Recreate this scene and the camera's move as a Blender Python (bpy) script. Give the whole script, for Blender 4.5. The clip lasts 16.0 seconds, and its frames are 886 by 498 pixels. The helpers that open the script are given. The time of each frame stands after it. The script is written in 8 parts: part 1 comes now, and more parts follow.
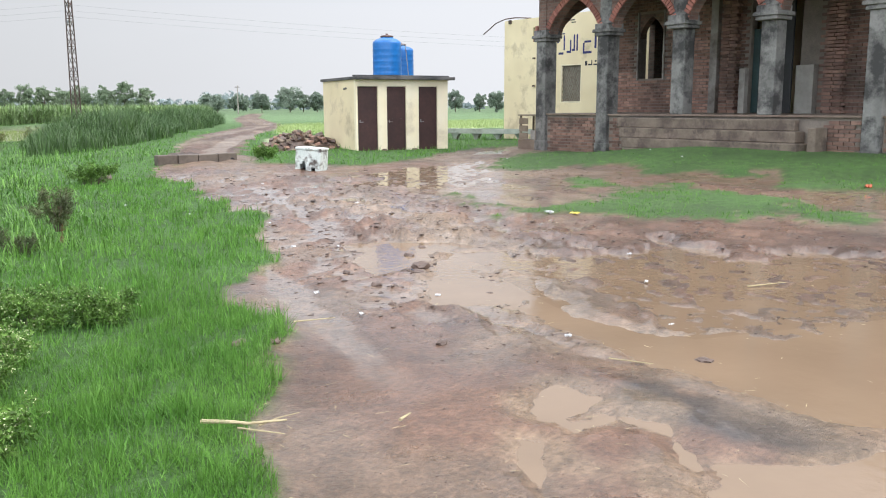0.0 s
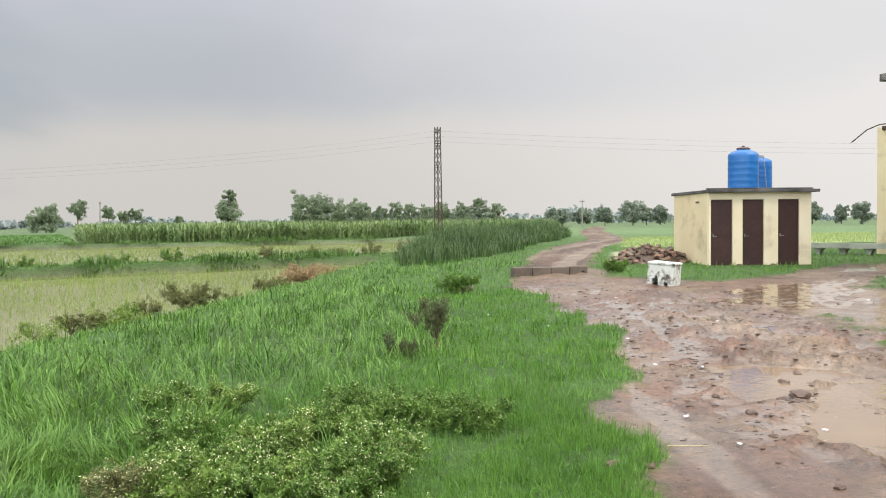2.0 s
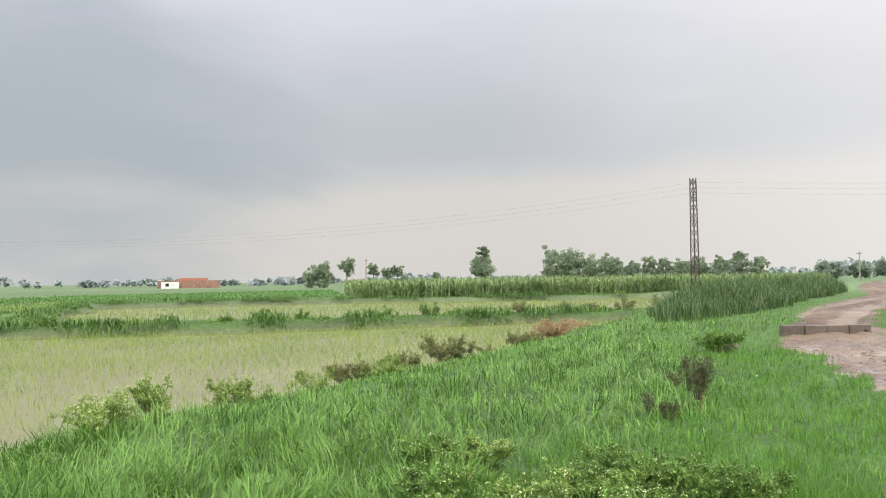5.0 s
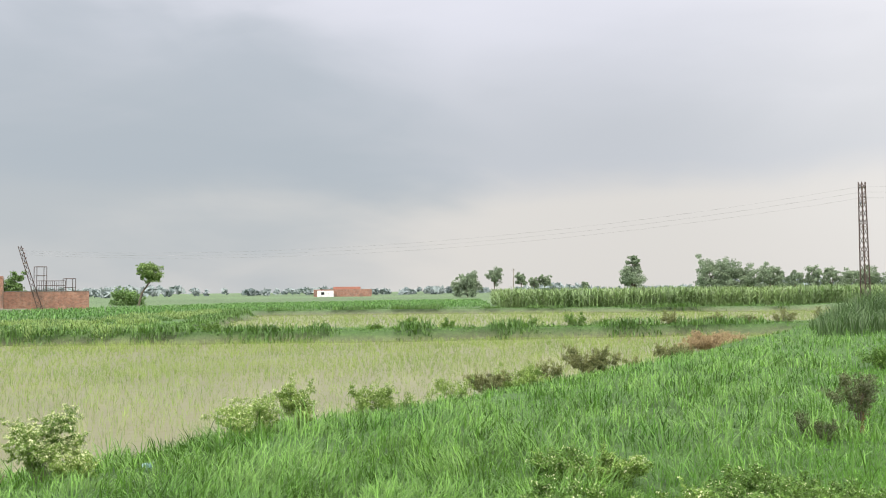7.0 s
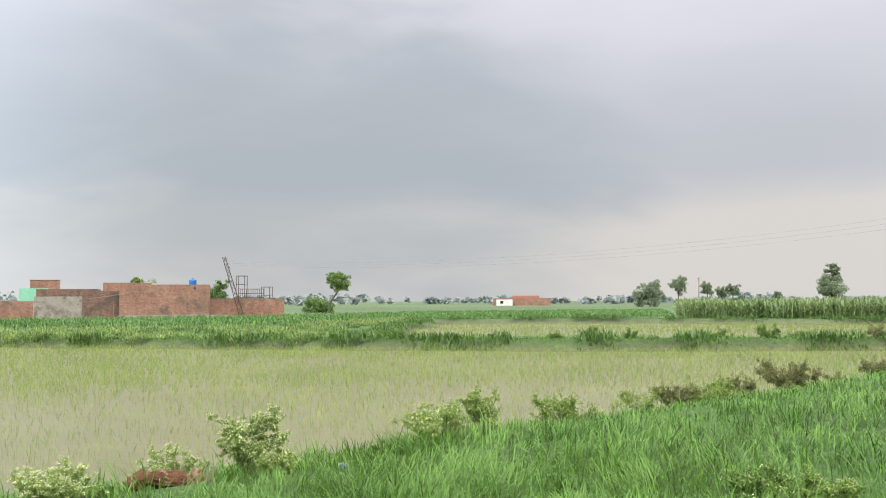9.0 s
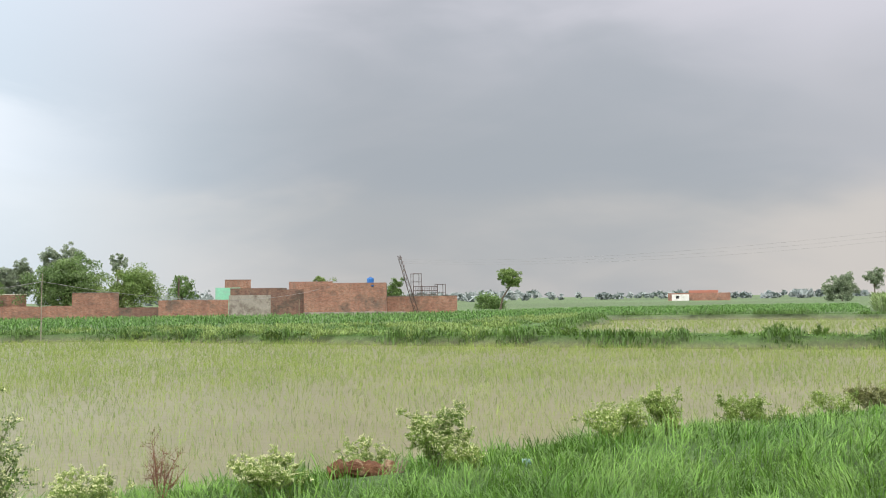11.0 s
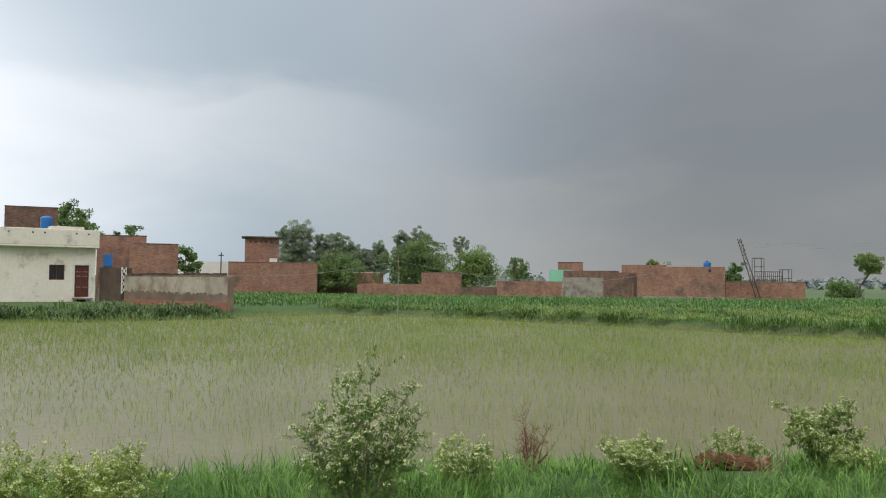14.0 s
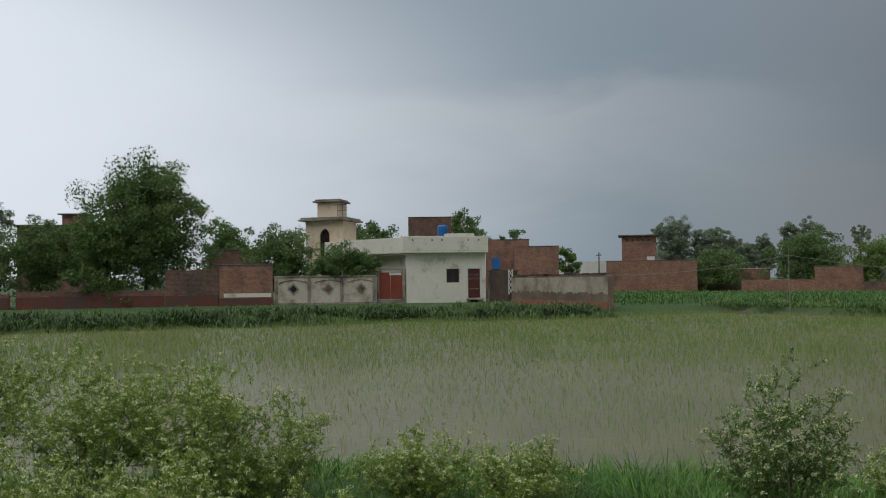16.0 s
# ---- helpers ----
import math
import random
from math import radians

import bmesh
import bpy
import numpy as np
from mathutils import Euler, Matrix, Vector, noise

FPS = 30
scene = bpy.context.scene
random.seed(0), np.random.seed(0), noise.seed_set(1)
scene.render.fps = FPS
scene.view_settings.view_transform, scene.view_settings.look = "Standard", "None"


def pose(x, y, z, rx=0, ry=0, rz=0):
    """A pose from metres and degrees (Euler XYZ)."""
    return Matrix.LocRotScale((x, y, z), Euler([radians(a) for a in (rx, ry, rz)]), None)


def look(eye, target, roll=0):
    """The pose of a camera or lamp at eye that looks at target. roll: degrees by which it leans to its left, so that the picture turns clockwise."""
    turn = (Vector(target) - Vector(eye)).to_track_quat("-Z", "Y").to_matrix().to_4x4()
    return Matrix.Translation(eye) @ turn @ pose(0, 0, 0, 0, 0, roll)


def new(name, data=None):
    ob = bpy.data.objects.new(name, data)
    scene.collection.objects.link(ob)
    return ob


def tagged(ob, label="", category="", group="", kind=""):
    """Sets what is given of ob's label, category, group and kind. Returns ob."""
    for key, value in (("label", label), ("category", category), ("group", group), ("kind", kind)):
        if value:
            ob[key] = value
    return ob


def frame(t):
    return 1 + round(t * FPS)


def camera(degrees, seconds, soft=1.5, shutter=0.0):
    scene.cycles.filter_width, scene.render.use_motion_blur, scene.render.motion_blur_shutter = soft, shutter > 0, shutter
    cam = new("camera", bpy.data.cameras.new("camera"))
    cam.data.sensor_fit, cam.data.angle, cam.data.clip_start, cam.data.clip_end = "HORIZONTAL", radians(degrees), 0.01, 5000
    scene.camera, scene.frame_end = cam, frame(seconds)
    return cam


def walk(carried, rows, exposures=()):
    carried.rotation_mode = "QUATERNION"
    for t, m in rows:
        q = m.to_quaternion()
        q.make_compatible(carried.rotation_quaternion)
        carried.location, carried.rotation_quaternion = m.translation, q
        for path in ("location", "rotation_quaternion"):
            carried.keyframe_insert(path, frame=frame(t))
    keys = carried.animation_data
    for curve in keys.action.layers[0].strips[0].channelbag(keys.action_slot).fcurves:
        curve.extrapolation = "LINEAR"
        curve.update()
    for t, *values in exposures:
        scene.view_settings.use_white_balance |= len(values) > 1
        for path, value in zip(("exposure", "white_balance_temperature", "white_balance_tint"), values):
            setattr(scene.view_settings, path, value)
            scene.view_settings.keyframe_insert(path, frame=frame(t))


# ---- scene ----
cam = camera(55.05, 16.0, 1.05)
PATH = [
    # seconds, x, y, z, heading, pitch, roll
    (0.0, 0.18, -0.15, 1.46, -47.66, -9.56, -0.23), (0.5, 0.07, -0.10, 1.49, -40.69, -6.83, -0.57),
    (1.0, 0.03, -0.04, 1.49, -33.55, -4.85, -0.40), (1.5, 0.02, 0.00, 1.49, -28.49, -3.44, -0.38),
    (2.0, 0.00, 0.01, 1.50, -25.10, -1.87, -0.59), (2.5, -0.01, 0.03, 1.50, -22.08, -0.22, -0.27),
    (3.0, -0.01, 0.06, 1.50, -19.55, 1.06, 0.21), (3.5, -0.02, 0.09, 1.51, -17.69, 1.84, 0.30),
    (4.0, -0.03, 0.11, 1.50, -15.77, 2.00, -0.21), (4.5, -0.02, 0.14, 1.49, -12.04, 1.96, -0.79),
    (4.7, -0.01, 0.15, 1.49, -10.45, 1.95, -0.85), (5.75, 0.06, 0.19, 1.49, -4.30, 2.35, -0.60),
    (6.8, 0.13, 0.21, 1.49, 0.72, 2.77, -0.55),
    (7.0, 0.14, 0.21, 1.49, 1.59, 2.82, -0.57), (7.5, 0.13, 0.20, 1.50, 3.88, 2.97, -0.56),
    (8.0, 0.12, 0.19, 1.50, 6.57, 3.18, -0.51), (8.5, 0.11, 0.19, 1.50, 9.82, 3.41, -0.41),
    (9.0, 0.09, 0.18, 1.49, 13.58, 3.51, -0.27), (9.2, 0.09, 0.17, 1.49, 15.07, 3.52, -0.27),
    (10.25, 0.08, 0.07, 1.51, 21.20, 3.45, -0.50), (11.3, 0.06, -0.02, 1.53, 27.22, 3.27, -0.66),
    (11.5, 0.05, -0.02, 1.53, 28.98, 3.22, -0.58), (12.0, 0.01, -0.01, 1.52, 32.66, 3.00, -0.23),
    (12.5, -0.03, -0.01, 1.52, 36.05, 2.75, 0.20), (13.0, -0.13, 0.00, 1.52, 39.75, 2.55, 0.31),
    (13.5, -0.23, -0.02, 1.51, 43.36, 2.40, 0.49), (14.0, -0.29, -0.03, 1.50, 46.98, 2.22, 0.57),
    (14.5, -0.32, -0.05, 1.49, 52.96, 1.96, 0.29), (15.0, -0.36, -0.06, 1.49, 58.94, 1.95, 0.14),
    (15.5, -0.37, -0.10, 1.50, 64.48, 2.10, -0.11), (16.0, -0.39, -0.15, 1.51, 71.90, 2.15, -0.68),
]
EXPOSURE = [  # seconds, stops, white balance
    (0.0, 0.36, 6200, 10), (0.5, -0.02, 6450, 10), (1.0, 0.12, 6600, 10), (1.5, 0.2, 6750, 10), (3.0, 0.25, 6800, 10), (4.5, 0.31, 6800, 10), (7.0, 0.43, 6750, 10), (9.0, 0.35, 6800, 11),
    (11.5, 0.04, 6850, 12), (12.0, -0.18, 6850, 12), (12.5, -0.2, 6850, 12), (13.5, -0.3, 6800, 11), (14.0, -0.6, 6750, 10), (14.5, -0.76, 6700, 10), (15.0, -0.92, 6600, 9), (15.5, -1.40, 6450, 8), (16.0, -1.50, 6450, 8)]
walk(cam, [(t, pose(x, y, z, 90 + p, 0, a) @ pose(0, 0, 0, 0, 0, r)) for t, x, y, z, a, p, r in PATH], EXPOSURE)


# ---------------------------------------------------------------- light
def heading(az, el):
    """Unit direction at a heading (degrees left of +y) and height."""
    a, e = radians(az), radians(el)
    return Vector((-math.sin(a) * math.cos(e), math.cos(a) * math.cos(e), math.sin(e)))


SUN_AZ, SUN_EL = 215.0, 50.0
world = bpy.data.worlds.new("overcast_sky")
scene.world = world
world.use_nodes = True
wn, wl = world.node_tree.nodes, world.node_tree.links
wn.clear()


def wnode(kind, **vals):
    n = wn.new(kind)
    for k, v in vals.items():
        n.inputs[k].default_value = v
    return n


def wmath(op, a, b=None, clamp=False):
    n = wn.new("ShaderNodeMath")
    n.operation, n.use_clamp = op, clamp
    for i, s in enumerate((a, b)):
        if s is None:
            continue
        if isinstance(s, (int, float)):
            n.inputs[i].default_value = s
        else:
            wl.new(s, n.inputs[i])
    return n.outputs[0]


def wsmooth(value, lo, hi):
    n = wn.new("ShaderNodeMapRange")
    n.interpolation_type = "SMOOTHSTEP"
    n.inputs["From Min"].default_value, n.inputs["From Max"].default_value = lo, hi
    wl.new(value, n.inputs["Value"])
    return n.outputs["Result"]


def wmix(fac, a, b):
    n = wn.new("ShaderNodeMix")
    n.data_type = "RGBA"
    if isinstance(fac, (int, float)):
        n.inputs[0].default_value = fac
    else:
        wl.new(fac, n.inputs[0])
    for i, s in ((6, a), (7, b)):
        if isinstance(s, tuple):
            n.inputs[i].default_value = (*s, 1)
        else:
            wl.new(s, n.inputs[i])
    return n.outputs[2]


def wdot(d):
    n = wn.new("ShaderNodeVectorMath")
    n.operation = "DOT_PRODUCT"
    wl.new(sky_dir, n.inputs[0])
    n.inputs[1].default_value = d
    return n.outputs["Value"]


sky_dir = wn.new("ShaderNodeTexCoord").outputs["Generated"]
sky_sep = wn.new("ShaderNodeSeparateXYZ")
wl.new(sky_dir, sky_sep.inputs[0])
up = sky_sep.outputs["Z"]
# slow swells in the cloud base, stretched along the horizon
stretch = wn.new("ShaderNodeMapping")
stretch.inputs["Scale"].default_value = (1.0, 1.0, 3.2)
wl.new(sky_dir, stretch.inputs["Vector"])
swell = wnode("ShaderNodeTexNoise", Scale=1.7, Detail=4.0, Roughness=0.5, Distortion=0.6)
wl.new(stretch.outputs[0], swell.inputs["Vector"])
wisps = wnode("ShaderNodeTexNoise", Scale=5.0, Detail=5.0, Roughness=0.55, Distortion=0.4)
wl.new(stretch.outputs[0], wisps.inputs["Vector"])
wob = wmath("ADD", wmath("MULTIPLY", wmath("SUBTRACT", swell.outputs["Fac"], 0.5), 0.22),
            wmath("MULTIPLY", wmath("SUBTRACT", wisps.outputs["Fac"], 0.5), 0.07))
up_w = wmath("ADD", up, wmath("MULTIPLY", wob, 0.55))
CLOUD = (0.43, 0.462, 0.515)      # grey cloud base
HAZE = (0.56, 0.555, 0.55)      # rain haze over the horizon
UPPER = (0.615, 0.635, 0.725)      # lighter cloud above it
HIGH = (2.3, 2.3, 2.35)         # thin bright cloud overhead
STORM = (0.315, 0.368, 0.42)      # blue-grey storm cell
STEEL = (0.69, 0.88, 1.05)     # blue-grey cloud over the village
GLOW = (2.25, 2.38, 2.62)         # thin cloud in front of the sun
sky = wmix(wsmooth(up_w, 0.105, 0.165), HAZE, CLOUD)
sky = wmix(wsmooth(up_w, 0.17, 0.36), sky, UPPER)
storm = wsmooth(wmath("ADD", wdot(heading(24, 6)), wob), 0.915, 1.02)
sky = wmix(wmath("MULTIPLY", storm, 0.72), sky, STORM)
east = wsmooth(wmath("ADD", wdot(heading(-80, 16)), wmath("MULTIPLY", wob, 0.5)), 0.35, 0.95)
sky = wmix(wmath("MULTIPLY", east, 0.6), sky, (0.86, 0.855, 0.87))
glow = wsmooth(wmath("ADD", wdot(heading(124, 10)), wmath("MULTIPLY", wob, 0.6)), 0.40, 1.0)
# the dark shelf of cloud that climbs from the storm towards the bright gap
azim = wmath("MULTIPLY", wmath("ARCTAN2", wmath("MULTIPLY", sky_sep.outputs["X"], -1.0), sky_sep.outputs["Y"]), 57.3)
elev = wmath("MULTIPLY", wmath("ARCSINE", up), 57.3)
edge = wmath("SUBTRACT", wmath("ADD", elev, wmath("MULTIPLY", wob, 30.0)), wmath("ADD", wmath("MULTIPLY", wmath("SUBTRACT", azim, 45.0), 0.25), 6.3))
shelf = wmath("MULTIPLY", wsmooth(edge, -4.0, 9.0), wmath("SUBTRACT", 1.0, wsmooth(elev, 26.0, 42.0)))
glow = wmath("MULTIPLY", glow, wmath("SUBTRACT", 1.0, wmath("MULTIPLY", shelf, 0.72)))
steel = wmath("MULTIPLY", wsmooth(azim, 28.0, 66.0), wsmooth(wdot(heading(65, 10)), 0.45, 0.8))
sky = wmix(wmath("MULTIPLY", steel, 0.8), sky, STEEL)
# a bright break under the shelf, with a crisp upper edge
ragged = wmath("ADD", elev, wmath("MULTIPLY", wmath("SUBTRACT", wisps.outputs["Fac"], 0.5), 7.0))
gap = wmath("MULTIPLY", wmath("MULTIPLY", wsmooth(ragged, 2.0, 10.5), wmath("SUBTRACT", 1.0, wsmooth(ragged, 11.0, 14.2))), wsmooth(wmath("ADD", azim, wmath("MULTIPLY", wob, 40.0)), 41.0, 66.0))
gap = wmath("MULTIPLY", gap, wmath("SUBTRACT", 1.0, wsmooth(azim, 80.0, 110.0)))
sky = wmix(wmath("MULTIPLY", gap, 0.48), sky, (1.3, 1.34, 1.42))
sky = wmix(glow, sky, GLOW)
sky = wmix(wsmooth(up, 0.36, 0.80), sky, HIGH)
nishita = wn.new("ShaderNodeTexSky")
nishita.sky_type, nishita.sun_disc = "NISHITA", False
nishita.sun_elevation, nishita.sun_rotation = radians(SUN_EL), radians(-SUN_AZ)
nishita.dust_density = 3.0
clear = wnode("ShaderNodeBackground", Strength=0.06)
wl.new(nishita.outputs[0], clear.inputs["Color"])
clouds = wnode("ShaderNodeBackground", Strength=1.0)
wl.new(sky, clouds.inputs["Color"])
veil = wn.new("ShaderNodeMixShader")
veil.inputs[0].default_value = 0.93
wl.new(clear.outputs[0], veil.inputs[1])
wl.new(clouds.outputs[0], veil.inputs[2])
wout = wn.new("ShaderNodeOutputWorld")
wl.new(veil.outputs[0], wout.inputs["Surface"])

sun = new("sun", bpy.data.lights.new("sun", "SUN"))
sun.data.energy, sun.data.angle, sun.data.color = 1.7, radians(40), (1.0, 0.97, 0.92)
sun.matrix_world = look(heading(SUN_AZ, SUN_EL) * 100, (0, 0, 0))


# ---------------------------------------------------------------- materials
def material(name, low, high, scale=4.0, rough=0.7, bump=0.3, fine=8.0, metal=0.0, island=0.0, stain=None,
             stain_amount=0.0, stain_scale=0.6, rough_low=None, leaf=0.0, objrand=0.0, spec=0.5, bump_dist=0.02, grit=0.5):
    """A surface with two scales of variation, optional stains, and a random tint for each island or object."""
    m = bpy.data.materials.new(name)
    m.use_nodes = True
    ns, ls = m.node_tree.nodes, m.node_tree.links
    b = ns["Principled BSDF"]
    co = ns.new("ShaderNodeNewGeometry")

    def tex(s, detail=5.0, rough_=0.6):
        n = ns.new("ShaderNodeTexNoise")
        n.inputs["Scale"].default_value, n.inputs["Detail"].default_value = s, detail
        n.inputs["Roughness"].default_value = rough_
        ls.new(co.outputs["Position"], n.inputs["Vector"])
        return n

    def mix(f, a, c, blend="MIX"):
        n = ns.new("ShaderNodeMix")
        n.data_type, n.blend_type = "RGBA", blend
        for i, s in ((0, f), (6, a), (7, c)):
            if isinstance(s, (int, float)):
                n.inputs[i].default_value = s
            elif isinstance(s, tuple):
                n.inputs[i].default_value = (*s, 1)
            else:
                ls.new(s, n.inputs[i])
        return n.outputs[2]

    def ramp(s, lo, hi):
        n = ns.new("ShaderNodeMapRange")
        n.inputs["From Min"].default_value, n.inputs["From Max"].default_value = lo, hi
        ls.new(s, n.inputs["Value"])
        return n.outputs["Result"]

    big, small = tex(scale), tex(scale * fine)
    col = mix(ramp(big.outputs["Fac"], 0.3, 0.7), low, high)
    col = mix(ramp(small.outputs["Fac"], 0.35, 0.75), col, mix(grit, col, tuple(v * 0.55 for v in low)))
    if stain:
        st = tex(stain_scale, 7.0, 0.68)
        col = mix(ramp(st.outputs["Fac"], 0.62 - 0.3 * stain_amount, 0.72 - 0.2 * stain_amount), col, stain)
    if island:
        v = ns.new("ShaderNodeMapRange")
        v.inputs["To Min"].default_value, v.inputs["To Max"].default_value = 1 - island, 1 + island
        ls.new(co.outputs["Random Per Island"], v.inputs["Value"])
        col = mix(1.0, col, v.outputs["Result"], "MULTIPLY")
    if objrand:
        oi = ns.new("ShaderNodeObjectInfo")
        v = ns.new("ShaderNodeMapRange")
        v.inputs["To Min"].default_value, v.inputs["To Max"].default_value = 1 - objrand, 1 + objrand
        ls.new(oi.outputs["Random"], v.inputs["Value"])
        col = mix(1.0, col, v.outputs["Result"], "MULTIPLY")
    ls.new(col, b.inputs["Base Color"])
    b.inputs["Metallic"].default_value = metal
    b.inputs["Specular IOR Level"].default_value = spec
    if rough_low is None:
        b.inputs["Roughness"].default_value = rough
    else:
        rr = ns.new("ShaderNodeMapRange")
        rr.inputs["From Min"].default_value, rr.inputs["From Max"].default_value = 0.35, 0.65
        rr.inputs["To Min"].default_value, rr.inputs["To Max"].default_value = rough_low, rough
        ls.new(big.outputs["Fac"], rr.inputs["Value"])
        ls.new(rr.outputs["Result"], b.inputs["Roughness"])
    if bump:
        bp = ns.new("ShaderNodeBump")
        bp.inputs["Strength"].default_value, bp.inputs["Distance"].default_value = bump, bump_dist
        ls.new(small.outputs["Fac"], bp.inputs["Height"])
        ls.new(bp.outputs["Normal"], b.inputs["Normal"])
    if leaf:
        tr = ns.new("ShaderNodeBsdfTranslucent")
        ls.new(col, tr.inputs["Color"])
        ms = ns.new("ShaderNodeMixShader")
        ms.inputs[0].default_value = leaf
        ls.new(b.outputs[0], ms.inputs[1])
        ls.new(tr.outputs[0], ms.inputs[2])
        ls.new(ms.outputs[0], ns["Material Output"].inputs["Surface"])
    return m


def brick_material(name, low, high, mortar, course=0.085, length=0.24, dirt=(0.16, 0.105, 0.08), dirt_amount=0.22, axis="X"):
    """Far brickwork: courses too small to pick apart."""
    m = material(name, low, high, scale=0.9, rough=0.85, bump=0.0, fine=14.0, stain=dirt, stain_amount=dirt_amount, stain_scale=0.5)
    ns, ls = m.node_tree.nodes, m.node_tree.links
    b = ns["Principled BSDF"]
    co = ns.new("ShaderNodeTexCoord")
    sep = ns.new("ShaderNodeSeparateXYZ")
    ls.new(co.outputs["Object"], sep.inputs[0])
    add = ns.new("ShaderNodeMath")
    ls.new(sep.outputs["X"], add.inputs[0])
    ls.new(sep.outputs["Y"], add.inputs[1])
    com = ns.new("ShaderNodeCombineXYZ")
    ls.new(add.outputs[0], com.inputs["X"])
    ls.new(sep.outputs["Z"], com.inputs["Y"])
    br = ns.new("ShaderNodeTexBrick")
    br.inputs["Scale"].default_value = 1.0
    br.inputs["Brick Width"].default_value, br.inputs["Row Height"].default_value = length, course
    br.inputs["Mortar Size"].default_value = 0.008
    br.inputs["Color1"].default_value = (1.12, 1.1, 1.08, 1)
    br.inputs["Color2"].default_value = (0.68, 0.66, 0.66, 1)
    br.inputs["Mortar"].default_value = (*[mo / max(lo, 0.01) for mo, lo in zip(mortar, high)], 1)
    ls.new(com.outputs[0], br.inputs["Vector"])
    old = b.inputs["Base Color"].links[0].from_socket
    mx = ns.new("ShaderNodeMix")
    mx.data_type, mx.blend_type = "RGBA", "MULTIPLY"
    mx.inputs[0].default_value = 1.0
    ls.new(old, mx.inputs[6])
    ls.new(br.outputs["Color"], mx.inputs[7])
    run = ns.new("ShaderNodeMapping")
    run.inputs["Scale"].default_value = (1.1, 1.1, 0.5)
    ls.new(co.outputs["Object"], run.inputs["Vector"])
    streak = ns.new("ShaderNodeTexNoise")
    streak.inputs["Scale"].default_value, streak.inputs["Detail"].default_value, streak.inputs["Roughness"].default_value = 1.6, 6.0, 0.65
    ls.new(run.outputs[0], streak.inputs["Vector"])
    sr = ns.new("ShaderNodeMapRange")
    for k, v in (("From Min", 0.34), ("From Max", 0.66), ("To Min", 0.80), ("To Max", 1.12)):
        sr.inputs[k].default_value = v
    ls.new(streak.outputs["Fac"], sr.inputs["Value"])
    damp = ns.new("ShaderNodeMix")
    damp.data_type, damp.blend_type = "RGBA", "MULTIPLY"
    damp.inputs[0].default_value = 1.0
    ls.new(mx.outputs[2], damp.inputs[6])
    ls.new(sr.outputs["Result"], damp.inputs[7])
    ls.new(damp.outputs[2], b.inputs["Base Color"])
    bp = ns.new("ShaderNodeBump")
    bp.inputs["Strength"].default_value, bp.inputs["Distance"].default_value = 0.6, 0.02
    bp.invert = True
    ls.new(br.outputs["Fac"], bp.inputs["Height"])
    ls.new(bp.outputs["Normal"], b.inputs["Normal"])
    return m


def water_material(name, colour, rough=0.03, ripple=0.15, scale=9.0, spec=0.6):
    """Silty water: a murky body under a smooth, faintly ruffled surface."""
    m = bpy.data.materials.new(name)
    m.use_nodes = True
    ns, ls = m.node_tree.nodes, m.node_tree.links
    b = ns["Principled BSDF"]
    geo = ns.new("ShaderNodeNewGeometry")
    cl = ns.new("ShaderNodeTexNoise")
    cl.inputs["Scale"].default_value, cl.inputs["Detail"].default_value = 0.9, 5.0
    ls.new(geo.outputs["Position"], cl.inputs["Vector"])
    mx = ns.new("ShaderNodeMix")
    mx.data_type = "RGBA"
    ls.new(cl.outputs["Fac"], mx.inputs[0])
    mx.inputs[6].default_value = (*[c * 0.7 for c in colour], 1)
    mx.inputs[7].default_value = (*[c * 1.25 for c in colour], 1)
    ls.new(mx.outputs[2], b.inputs["Base Color"])
    b.inputs["Roughness"].default_value = rough
    b.inputs["IOR"].default_value = 1.33
    b.inputs["Specular IOR Level"].default_value = spec
    nz = ns.new("ShaderNodeTexNoise")
    nz.inputs["Scale"].default_value, nz.inputs["Detail"].default_value = scale, 3.0
    ls.new(geo.outputs["Position"], nz.inputs["Vector"])
    bp = ns.new("ShaderNodeBump")
    bp.inputs["Strength"].default_value, bp.inputs["Distance"].default_value = ripple, 0.02
    ls.new(nz.outputs["Fac"], bp.inputs["Height"])
    ls.new(bp.outputs["Normal"], b.inputs["Normal"])
    return m


